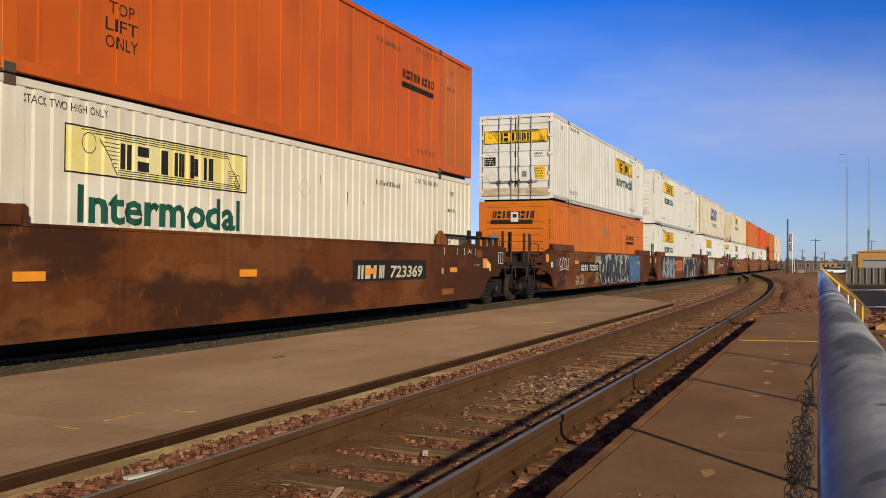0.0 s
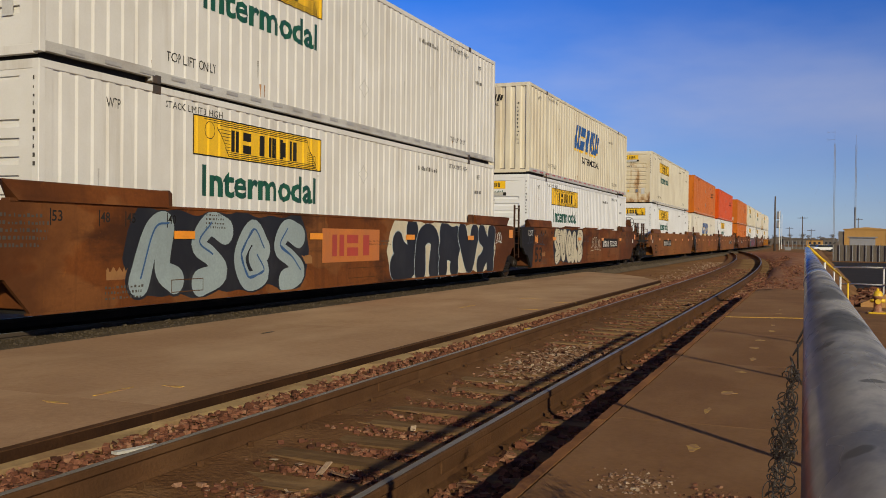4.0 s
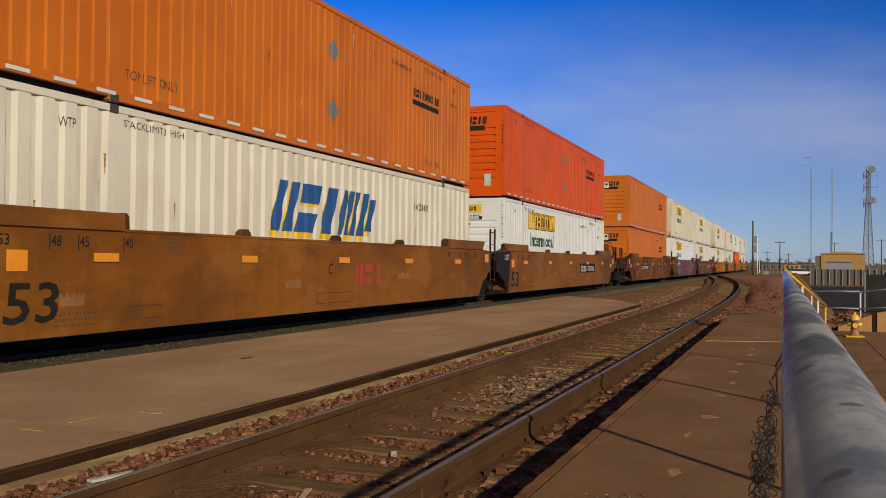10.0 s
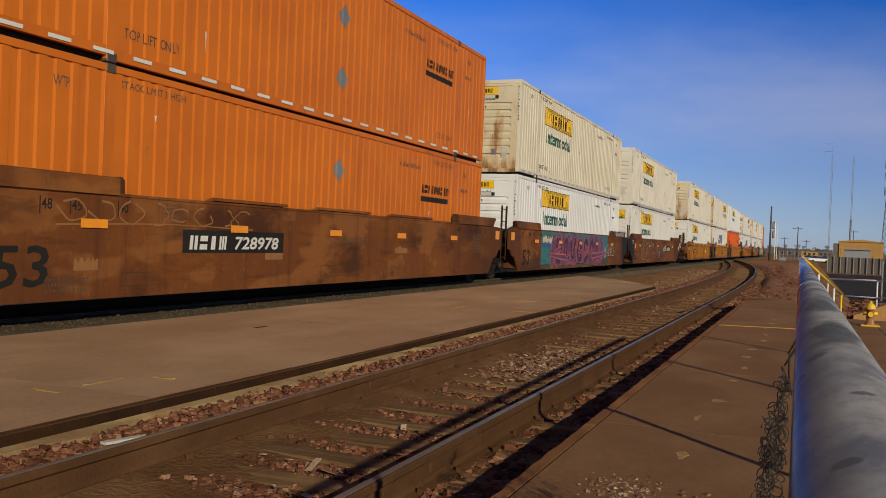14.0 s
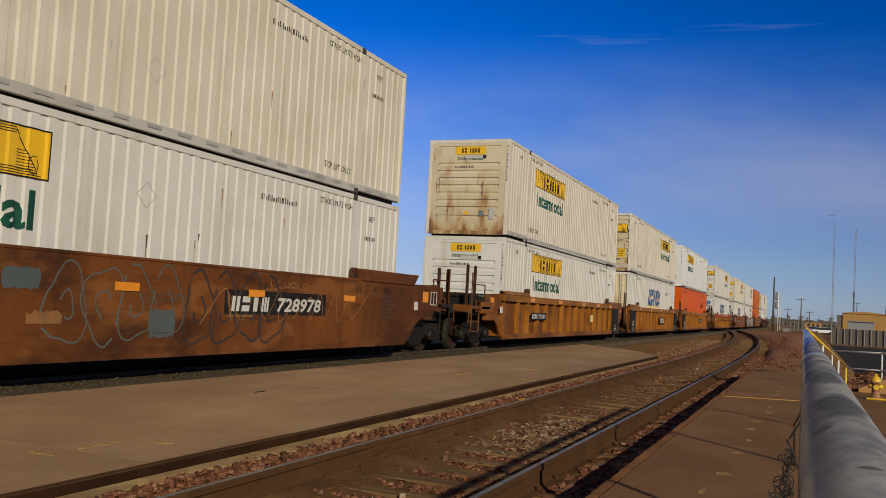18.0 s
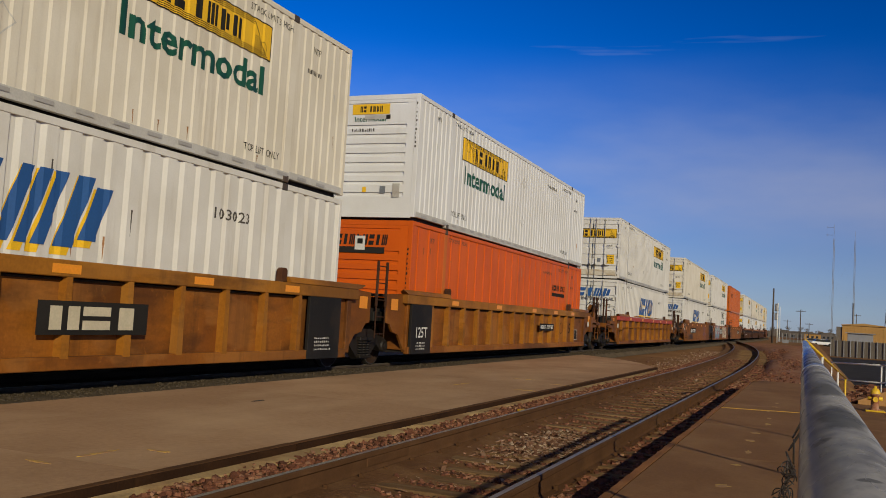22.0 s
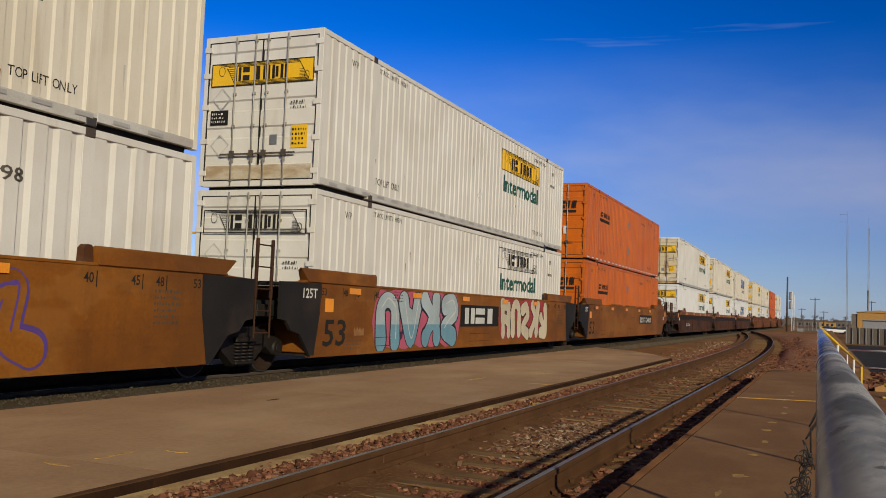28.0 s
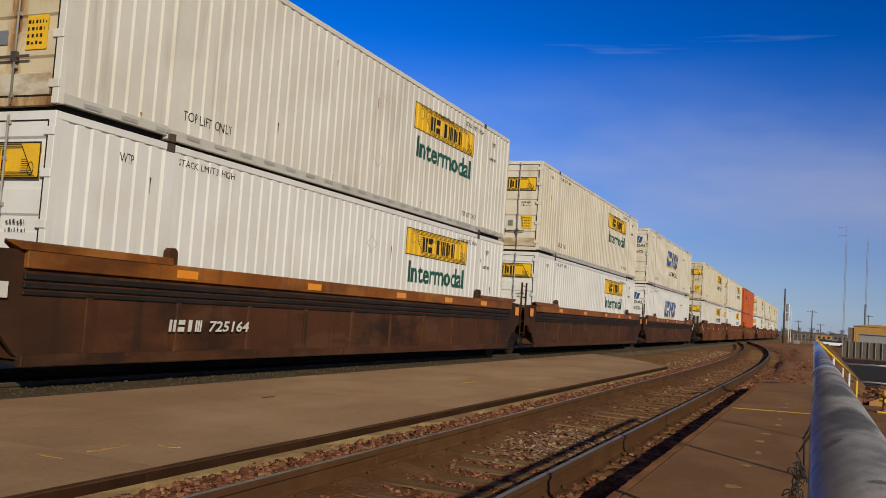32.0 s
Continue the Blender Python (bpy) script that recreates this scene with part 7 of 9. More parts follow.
def well_car(kind, col, front, rear, marks=True, big53=True, number=None, number_y=3.2, number_z=0.83, black=False, brake=True, stripe=None, plate=True, label="", tabs="flap", letters=1.0, amber=(2.13, 5.74, 9.76, 13.51), amber_z=1.14, inks=("ink", "palepaint"), large=None):
    """front and rear: 'joint' or 'coupled'."""
    wheelsets = []
    tone = {"brown": "brown", "umber": "dark red-brown", "tan": "orange-brown", "dull": "patchy dull brown", "dark": "dark brown", "ochre": "rusty ochre"}[col]
    shape = {"smooth": "smooth-sided", "ribbed": "post-sided", "chord": "low-sided"}[kind]
    car = thing("well_car", label or "%s %s steel well car under two stacked containers" % (tone, shape), "railway car", "well cars of the train")
    for s in (1, -1):
        if kind == "smooth" or s < 0:
            wall_smooth(car, col, s, (front, rear))
        elif kind == "ribbed":
            wall_ribbed(car, col, s, stripe, (front, rear))
        else:
            wall_chorded(car, col, s, (front, rear))
        for y0, y1, k in ((-0.50, 2.0, "f"), (CL - 2.0, CL + 0.50, "r"))[:1 if front == rear == "coupled" and kind == "smooth" else 2]:
            top = 1.79 if kind == "smooth" else 1.66
            o0, o1 = (0.20, 0.03) if k == "f" else (0.03, 0.30)
            part("guide", cached(("ear", s, k, top), lambda y0=y0, y1=y1, s=s, o0=o0, o1=o1, top=top: ear(bmesh.new(), s, y0, y1, 1.55, top, 0.035, o0, o1), "guide", {"chord": "ochre", "ribbed": "chordtan"}.get(kind, col)), None, car, "sloping container guide")
    for y in (2.0, CL - 2.18):
        part("guide_lug", cached(("lug", y), lambda y=y: prism(bmesh.new(), [(y, 1.57), (y + 0.18, 1.57), (y + 0.17, 1.76), (y + 0.12, 1.80), (y + 0.06, 1.80), (y + 0.01, 1.76)], "x", WX - 0.16, WX - 0.05), "guide_lug", "dark"), None, car, "rusty upright lug")
    for k, y in enumerate((4.85, 8.0, 11.05) if tabs == "lug" else ()):
        def nub(y=y):
            return prism(bmesh.new(), [(y - 0.14, 1.57), (y + 0.14, 1.57), (y + 0.12, 1.64), (y + 0.05, 1.69), (y - 0.05, 1.69), (y - 0.12, 1.64)], "x", WX - 0.12, WX + 0.004)
        part("guide_tab", cached(("nub", k), nub, "guide_tab", "dark"), None, car, "small rounded guide lug")
    for k, (y0, y1) in enumerate(() if tabs != "flap" or kind == "chord" else ((3.95, 6.0), (7.0, 9.1), (10.1, 12.3))):
        part("guide_tab", cached(("tab", k), lambda y0=y0, y1=y1: ear(bmesh.new(), 1, y0, y1, 1.586, 1.645, 0.02), "guide_tab", col), None, car, "low sloping guide flap")
    fl = bmesh.new()
    box(fl, -WX + 0.06, WX - 0.06, -0.3, CL + 0.05, 0.28, 0.335)
    part("well_floor", cached(("wfloor",), lambda: fl, "well_floor", "black"), None, car) if ("wfloor",) not in [k[0] for k in CACHE] else (fl.free(), part("well_floor", CACHE[(("wfloor",), "black")], None, car))
    for y0, y1, nm in ((-0.36, -0.20, 0), (CL + 0.2, CL + 0.36, 1)):
        part("bulkhead", cached(("bulk", nm), lambda y0=y0, y1=y1: boxm(-WX + 0.05, WX - 0.05, y0, y1, 0.34, 1.47, bevel=0.01), "bulkhead", col), None, car)
    for fr, st in ((True, front), (False, rear)):
        (joint_end if st == "joint" else coupled_end)(car, col, fr, (kind if black is True or black == ("front" if fr else "rear") else "") if st == "joint" else brake and not fr)
    truck(car, -1.70 if front == "coupled" else -1.665, wheelsets)
    if rear == "coupled":
        truck(car, CL + 1.70, wheelsets)
    lift = 0.003 if kind == "smooth" else 0.024
    for y in amber if kind == "smooth" else (2.1, 5.5, 9.0, 11.6, 14.0):
        on_wall(car, "reflector", "amb", lambda: rect(0.45, 0.11), "amber", y, amber_z if kind == "smooth" else 1.40, 0.024, "amber reflector")
    for y, kind_end, dark_end in ((-1.10 if front == "joint" else -1.42, front, black in (True, "front")), (CL + 0.78 if rear == "joint" else CL + 1.06, rear, black in (True, "rear") and rear == "joint")):
        if not dark_end or kind_end == "coupled" or kind == "ribbed":
            on_wall(car, "reflector", "amb2", lambda: rect(0.34, 0.24), "amber", *((y, 1.20) if not large or y < 0 else large), 0.006 if kind == "smooth" else -0.10 if kind == "ribbed" else 0.0, "large amber reflector")
    if marks and kind == "smooth":
        ink = "fadedink"
        for txt, y in (("53", -0.03), ("48", 0.74), ("45", 1.20), ("40", 2.0)):
            on_wall(car, "length_mark", "lm" + txt, lambda txt=txt: text_flat(txt, 0.16, 0.13), "ink", y + 0.03, 1.34)
            on_wall(car, "length_mark", "bar", lambda: rect(0.018, 0.20), "ink", y, 1.29)
        for txt, y in (("53", CL + 0.03), ("48", CL - 0.74), ("45", CL - 1.20), ("40", CL - 2.0)):
            on_wall(car, "length_mark", "lm" + txt, lambda txt=txt: text_flat(txt, 0.16, 0.13), "ink", y - 0.20, 1.34)
            on_wall(car, "length_mark", "bar", lambda: rect(0.018, 0.20), "ink", y, 1.29)
        on_wall(car, "stencil", "sm1", lambda: bars_flat(5, 0.75, 0.42, 30), ink, -0.78, 1.02)
        on_wall(car, "stencil", "sm2", lambda: bars_flat(4, 0.5, 0.24, 31), ink, 2.85, 1.28)
        on_wall(car, "stencil", "sm3", lambda: bars_flat(2, 1.3, 0.12, 32), ink, 8.0, 1.02)
        on_wall(car, "stencil", "sm4", lambda: bars_flat(3, 0.8, 0.20, 33), ink, 0.85, 0.36)
        on_wall(car, "stencil", "sm5", lambda: bars_flat(6, 0.6, 0.5, 34), ink, CL - 0.95, 0.82)
        on_wall(car, "hatch_seam", "hs", lambda: outline(1.45, 0.20, 0.012), "rust", 7.2, 0.40)
        on_wall(car, "hatch_seam", "hs2", lambda: outline(0.7, 0.18, 0.012), "rust", 2.1, 0.40)
        r = random.Random(len(bpy.data.objects))
        for k in range(3):
            on_wall(car, "dust_patch", ("dp", k), lambda k=k: ragged(0.40 + 0.12 * k, 0.17, 40 + k), "dustpaint", 1.0 + 4.7 * k + r.uniform(-0.5, 0.5), 0.62 + 0.1 * k, 0.0012, "dusty patch")
    if big53 and kind == "smooth":
        on_wall(car, "lettering", "53", lambda: text_flat("53", 0.80, 0.48, 0.10), "ink", 0.08, 0.44, 0.004, "large stencilled 53")
    if number:
        small = letters if letters != 1.0 else 0.66 if kind == "ribbed" else 0.80 if kind == "chord" else 1.0
        on_wall(car, "number_plate", ("npl", small), lambda: rect(2.62 * small, 0.30 * small + 0.03), inks[0], number_y, number_z, lift, "black panel with white characters") if plate else None
        on_wall(car, "emblem", ("dt", small), lambda: blocks_flat((4,), 0.92 * small, 0.20 * small, 0.1, 0.24), inks[1], number_y + 0.12 * small, number_z + 0.05, lift + 0.003)
        on_wall(car, "lettering", ("n" + number, small), lambda: text_flat(number, 1.22 * small, 0.20 * small, 0.22, 0.024), inks[1], number_y + 1.22 * small, number_z + 0.05, lift + 0.003, "white car number")
    if black:
        if kind == "smooth":
            if black != "rear":
                on_wall(car, "lettering", "125T", lambda: text_flat("125T", 0.46, 0.17), "palepaint", -0.62, 1.28, 0.007, "white stencilled mark")
                on_wall(car, "reflector", "amb3", lambda: rect(0.30, 0.24), "amber", 0.12, 1.05, 0.005, "large amber reflector")
        else:
            for y0, y1 in ((-0.28, 0.86),) * (front == "joint") + ((CL - 1.32, CL - 0.20),) * (rear == "joint"):
                part("black_panel", boxm(WX - 0.03, WX + 0.028, y0, y1, 0.26, 1.36, bevel=0.004), "black", car, "black painted end panel")
            if front == "joint":
                on_wall(car, "lettering", "125Tb", lambda: text_flat("125T", 0.62, 0.24), "palepaint", 0.0, 0.62, 0.032, "white stencilled mark")
                on_wall(car, "stencil", "bp1", lambda: bars_flat(3, 0.6, 0.2, 50), "palepaint", 0.02, 0.34, 0.032)
            if rear == "joint":
                on_wall(car, "stencil", "bp2", lambda: bars_flat(4, 0.6, 0.26, 51), "palepaint", CL - 1.10, 0.40, 0.032)
            else:
                for txt, y, z, h in (("53", CL - 2.0, 0.74, 0.36), ("20", CL - 2.35, 1.10, 0.13), ("40", CL - 2.39, 0.92, 0.13), ("45", CL - 1.60, 1.12, 0.13), ("53", CL - 0.45, 1.15, 0.12)):
                    on_wall(car, "lettering", ("bay", txt, h), lambda txt=txt, h=h: text_flat(txt, h * 1.5, h, 0.06), "ink", y, z, -0.106, "stencilled length mark")
                on_wall(car, "notice", "bayn", lambda: rect(0.34, 0.34), "black", CL - 1.05, 0.52, -0.106, "small framed black notice")
                on_wall(car, "notice_edge", "bayo", lambda: outline(0.38, 0.38, 0.016), "palepaint", CL - 1.07, 0.50, -0.104)
                ring = lambda: ring_flat(0.20, 0.018)
                on_wall(car, "stencil", "bayc", ring, "ink", CL - 3.05, 0.92, -0.106, "stencilled circle")
    return car, wheelsets

# distance
def polar(az, dist):
    a = radians(az)
    return dist * math.sin(a), dist * math.cos(a)


def utility_pole(az, dist, z0, height, arms, label):
    x, y = polar(az, dist)
    p = thing("utility_pole", label, "utility pole", "poles along the yard", m=pose(x, y, z0))
    bm = bmesh.new()
    tube(bm, (0, 0, 0), (0, 0, height), 0.16, 10, 0.10)
    part("pole", bm, "pole", p)
    for k in range(arms):
        z = height - 0.5 - 0.9 * k
        part("crossarm", boxm(-1.2, 1.2, -0.07, 0.07, z, z + 0.12, bevel=0.02), "pole", p)
        for u in (-1.1, -0.5, 0.5, 1.1):
            b2 = bmesh.new()
            tube(b2, (u, 0, z + 0.12), (u, 0, z + 0.28), 0.05, 6)
            part("insulator", b2, "gray", p)
    return p


utility_pole(-2.06, 140, -0.3, 8.0, 0, "bare dark wooden pole at the end of the yard")
utility_pole(-0.53, 250, -0.6, 8.2, 1, "wooden utility pole with one crossarm")
utility_pole(2.46, 300, -1, 9.4, 1, "distant utility pole with a crossarm")
utility_pole(4.92, 250, -1, 9.0, 1, "utility pole with a crossarm behind the fence")
utility_pole(-0.05, 320, -1, 6.2, 1, "small distant utility pole")
utility_pole(-1.25, 330, -1, 7.0, 1, "small distant utility pole")

# signal mast
x, y = polar(-1.80, 150)
sig = thing("signal_mast", "white railway signal mast with ladder and hooded heads", "railway signal", m=pose(x, y, -0.3))
b2 = bmesh.new()
tube(b2, (0, 0, 0), (0, 0, 6.2), 0.09, 10)
part("mast", b2, "whiterail", sig)
b2 = bmesh.new()
ladder(b2, 0.35, -0.2, 0.2, 0.2, 5.6, 16, 0.03)
part("ladder", b2, "whiterail", sig)
for z in (3.6, 5.0):
    part("signal_head", boxm(-0.38, -0.06, -0.15, 0.1, z, z + 0.9, bevel=0.05), "graywall", sig)
    part("backplate", boxm(-0.45, 0.12, 0.1, 0.14, z - 0.1, z + 1.1, bevel=0.01), "graywall", sig)
part("case", boxm(0.8, 1.7, -0.4, 0.4, 0, 0.55, bevel=0.03), "graywall", sig)

# guyed radio masts
for az, dist, top, antenna in ((1.16, 280, 30.0, True), (2.29, 300, 31.5, False)):
    x, y = polar(az, dist)
    r = thing("radio_mast", "slender guyed lattice radio mast against the sky", "radio mast", "radio masts", m=pose(x, y, -1))
    b2 = bmesh.new()
    legs = [(0.22, 0), (-0.11, 0.19), (-0.11, -0.19)]
    for u, v in legs:
        tube(b2, (u, v, 0), (u, v, top), 0.05, 5)
    part("leg_frame", b2, "towersteel", r)
    b2 = bmesh.new()
    for k in range(int(top / 0.75)):
        z = k * 0.75
        for a, b3 in zip(legs, legs[1:] + legs[:1]):
            tube(b2, (*a, z), (*b3, z + 0.75), 0.018, 3)
    part("lacing", b2, "towersteel", r)
    b2 = bmesh.new()
    tube(b2, (0, 0, top), (0, 0, top + (4.2 if antenna else 3.0)), 0.03, 5)
    if antenna:
        for z in (top + 1.2, top + 3.4):
            b3 = bmesh.new()
            tube(b3, (0, 0, z), (-1.9, 0, z), 0.04, 5)
            part("antenna_arm", b3, "towersteel", r)
            b3 = bmesh.new()
            tube(b3, (-1.9, 0, z - 0.4), (-1.9, 0, z + 0.4), 0.03, 5)
            part("dipole", b3, "towersteel", r)
    else:
        b3 = bmesh.new()
        tube(b3, (0, 0, 0), (0, 0, 12.6), 0.28, 8)
        part("lower_mast", b3, "towersteel", r)
    part("antenna", b2, "towersteel", r)
    for a in (0.4, 2.5, 4.6):
        for z in (top * 0.95, top * 0.55):
            b2 = bmesh.new()
            tube(b2, (0, 0, z), (14 * math.cos(a), 14 * math.sin(a), 0), 0.004, 3)
            part("guy_wire", b2, "towersteel", r)

# lattice tower with dishes
x, y = polar(4.23, 260)
tw = thing("lattice_tower", "tall steel lattice communications tower with round dishes", "communications tower", m=pose(x, y, -1))
TH = 28.4
def leg_at(k, z):
    w = 1.75 - 1.15 * min(1, z / 20)
    a = 2 * math.pi * k / 3 + 0.5
    return (w * math.cos(a), w * math.sin(a), z)
for k in range(3):
    b2 = bmesh.new()
    tube(b2, leg_at(k, 0), leg_at(k, 20), 0.10, 6)
    tube(b2, leg_at(k, 20), leg_at(k, TH), 0.08, 6)
    part("leg", b2, "towersteel", tw)
b2 = bmesh.new()
z = 0.0
while z < TH - 1:
    st = 1.7 if z < 14 else 1.1
    for k in range(3):
        tube(b2, leg_at(k, z), leg_at((k + 1) % 3, z + st), 0.045, 3)
        tube(b2, leg_at((k + 1) % 3, z), leg_at(k, z + st), 0.045, 3)
        tube(b2, leg_at(k, z), leg_at((k + 1) % 3, z), 0.04, 3)
    z += st
part("lacing", b2, "towersteel", tw)
for zz, u in ((27.4, 0.75), (19.4, 0.75)):
    b2 = bmesh.new()
    tube(b2, (u, -1.0, zz), (u, -0.2, zz), 0.92, 20, 0.75)
    part("dish", b2, "towersteel", tw, "round gray microwave dish")
for zz in (22.8, 18.8, 25.8):
    b2 = bmesh.new()
    for a in (0, 2.09, 4.19):
        tube(b2, (0, 0, zz), (2.1 * math.cos(a), 2.1 * math.sin(a), zz), 0.05, 5)
        tube(b2, (2.1 * math.cos(a), 2.1 * math.sin(a), zz - 1.1), (2.1 * math.cos(a), 2.1 * math.sin(a), zz + 1.1), 0.07, 5)
    part("antenna_mount", b2, "towersteel", tw)

# tan warehouse
def house(name, az0, az1, dist, z0, h, depth, wall, roof, label, rise=0.6):
    x0, y0 = polar(az0, dist)
    x1, y1 = polar(az1, dist)
    w = math.hypot(x1 - x0, y1 - y0)
    t = thing(name, label, "building", m=pose(x0, y0, z0, 0, 0, math.degrees(math.atan2(y1 - y0, x1 - x0))))
    part("wall", boxm(0, w, 0, depth, 0, h), wall, t)
    part("roof", prism(bmesh.new(), [(-0.3, h), (w + 0.3, h), (w + 0.3, h + 0.12), (w / 2, h + rise), (-0.3, h + 0.12)], "y", -0.3, depth + 0.3), roof, t)
    return t, w
bld, bw = house("warehouse", 1.73, 4.06, 250, -1.0, 5.25, 16, "wall", "wall", "tan metal-sided warehouse with a low gable", 0.65)
# left end of the warehouse, its shade put into a dark colour
part("side_bay", boxm(-1.35, -0.02, 0.3, 12, 0, 4.8), "darkwall", bld)
for k in range(12):
    part("siding_rib", boxm(0.4 + k * 0.82, 0.46 + k * 0.82, -0.04, 0.0, 0.1, 4.7), "wall", bld)
part("door", boxm(1.6, 3.6, -0.06, 0.0, 0, 3.0), "graywall", bld)
shed, sw_ = house("storage_shed", 2.02, 3.37, 150, -1.0, 2.85, 4, "graywall", "graywall", "gray sheet-metal shed behind the fence", 0.1)
for az0, az1, d, h, wl, nm in ((-2.9, -2.2, 300, 1.9, "farwall", "low gray building in the distance"), (-1.6, -0.2, 380, 3.0, "farwall", "low dark building in the distance"), (-0.3, 0.6, 340, 2.6, "wall", "low tan building in the distance"), (0.6, 1.4, 400, 3.2, "farwall", "low gray building in the distance"), (5.2, 8.5, 330, 3.2, "farwall", "low dark building in the distance"), (-2.2, -1.2, 520, 4.0, "farwall", "low gray building in the distance")):
    t, w = house("building", az0, az1, d, -1.0, h, 10, wl, "farwall", nm, 0.5)
    for k in range(3):
        part("window", boxm(w * (0.15 + 0.28 * k), w * (0.15 + 0.28 * k) + w * 0.14, -0.05, 0.0, 1.2, 2.0), "glass", t)

# dark board fence in the yard
bf = thing("board_fence", "dark weathered board fence along the lower yard", "fence")
pa, pb = Vector((*polar(1.15, 112), -1)), Vector((*polar(5.0, 111), -1))
n = 110
for k in range(n):
    p = pa.lerp(pb, k / (n - 1))
    o = part("board", cached(("board", k % 3), lambda k=k: boxm(-0.0325, 0.0325, -0.02, 0.02, 0, 1.80 + 0.02 * (k % 3)), "board", "darkwall"), None, bf)
    o.matrix_basis = pose(p.x, p.y, p.z, 0, 0, math.degrees(math.atan2(pb.y - pa.y, pb.x - pa.x)))
for k in range(12):
    p = pa.lerp(pb, k / 11)
    o = part("post", cached(("fpost",), lambda: boxm(-0.035, 0.035, -0.10, -0.03, 0, 1.86), "post", "graywall"), None, bf)
    o.matrix_basis = pose(p.x, p.y - 0.1, p.z)
cf = thing("chain_fence", "gray chain-link fence at the far edge of the dirt lot", "fence")
for k in range(8):
    x, y = polar(-1.7 + k * 0.21, 170)
    b2 = bmesh.new()
    tube(b2, (x, y, -0.4), (x, y, 1.3), 0.05, 6)
    part("post", b2, "graywall", cf)
xa, xb = polar(-1.7, 170), polar(-0.2, 170)
part("fabric", prism(bmesh.new(), [(xa[0], xa[1]), (xb[0], xb[1]), (xb[0], xb[1] + 0.03), (xa[0], xa[1] + 0.03)], "z", -0.3, 0.25), "farwall", cf)

# parked cars
def parked_car(az, dist, z0, turn, col, label):
    x, y = polar(az, dist)
    c = thing("parked_car", label, "car", "cars parked in the yard", m=pose(x, y, z0, 0, 0, turn))
    b2 = prism(bmesh.new(), [(-2.3, 0.35), (2.3, 0.35), (2.35, 0.75), (1.4, 0.92), (-1.9, 0.95), (-2.35, 0.80)], "y", -0.9, 0.9)
    bmesh.ops.bevel(b2, geom=b2.edges[:], offset=0.07, segments=2, affect="EDGES")
    part("body", b2, col, c)
    b2 = prism(bmesh.new(), [(-1.7, 0.93), (1.1, 0.90), (0.5, 1.42), (-1.2, 1.44)], "y", -0.78, 0.78)
    bmesh.ops.bevel(b2, geom=b2.edges[:], offset=0.06, segments=2, affect="EDGES")
    part("cabin", b2, "glass", c)
    part("car_roof", boxm(-1.2, 0.5, -0.72, 0.72, 1.40, 1.46, bevel=0.03), col, c)
    for u in (-1.4, 1.4):
        for v in (-0.92, 0.92):
            b2 = bmesh.new()
            tube(b2, (u, v - 0.1, 0.33), (u, v + 0.1, 0.33), 0.33, 16)
            part("wheel", b2, "black", c)
    return c
parked_car(0.67, 205, -0.95, 12, "carwhite", "white car parked in the far lot")
parked_car(1.25, 215, -0.95, 12, "cardark", "dark car parked in the far lot")
parked_car(0.25, 230, -0.95, 5, "graywall", "gray car parked in the far lot")
parked_car(4.85, 122, -0.9, 20, "carwhite", "white car parked behind the fence")

# steps' yellow handrail, white ramp rail, hydrant
yr = thing("stair_handrail", "yellow pipe handrail descending from the platform end", "handrail")
b2 = bmesh.new()
ypts = [Vector((-0.06, 16.9, 1.10)), Vector((-0.04, 17.5, 1.08)), Vector((0.93, 26.6, 0.09))]
for a, b3 in zip(ypts, ypts[1:]):
    tube(b2, a, b3, 0.026, 10)
part("rail", b2, "yellowpost", yr)
for u, zb in ((0.30, -0.3), (0.72, -1.0), (0.98, -1.0)):
    p = ypts[1].lerp(ypts[2], u)
    b2 = bmesh.new()
    tube(b2, (p.x, p.y, zb), tuple(p), 0.026, 8)
    part("post", b2, "yellowpost" if u > 0.8 else "whiterail", yr)
wr = thing("ramp_handrail", "white pipe handrail in the lower yard", "handrail")
for line in ([(0.83, 38.8, 0.190), (2.41, 36.0, 0.273), (3.46, 34.1, 0.453), (8.31, 30.5, 0.453)], [(0.83, 38.8, -0.461), (2.41, 36.0, -0.350), (3.46, 34.1, -0.184), (8.31, 30.5, -0.184)]):
    b2 = bmesh.new()
    for a, b3 in zip(line, line[1:]):
        tube(b2, a, b3, 0.030, 8)
    part("rail", b2, "whiterail", wr)
for x, y, zt in ((0.83, 38.8, 0.190), (2.41, 36.0, 0.273), (4.57, 33.2, 0.453), (6.44, 31.8, 0.453)):
    b2 = bmesh.new()
    tube(b2, (x, y, -1.0), (x, y, zt), 0.030, 8)
    part("post", b2, "whiterail", wr)
solid("yard_lot", prism(bmesh.new(), [(1.0, 41.0), (40.0, 41.0), (40.0, 104.0), (1.6, 104.0)], "z", -1.05, -0.985), "asphalt", "dark worn asphalt lot below the platform", "paving", kind="structure")
hx, hy = polar(3.54, 30.5)
hy_ = thing("fire_hydrant", "fire hydrant with yellow bonnet and rusty barrel", "fire hydrant", m=pose(hx, hy, -0.985) @ Matrix.Diagonal((0.98, 0.98, 0.98, 1)))
part("base_plate", boxm(-0.28, 0.28, -0.28, 0.28, 0, 0.05, bevel=0.02), "yellowpost", hy_)
def turned(prof, n=20):
    b3 = bmesh.new()
    rings = [[b3.verts.new((r * math.cos(2 * math.pi * k / n), r * math.sin(2 * math.pi * k / n), z)) for k in range(n)] for r, z in prof]
    for a, b4 in zip(rings, rings[1:]):
        for k in range(n):
            b3.faces.new((a[k], a[(k + 1) % n], b4[(k + 1) % n], b4[k])).smooth = True
    b3.faces.new(rings[-1])
    return b3
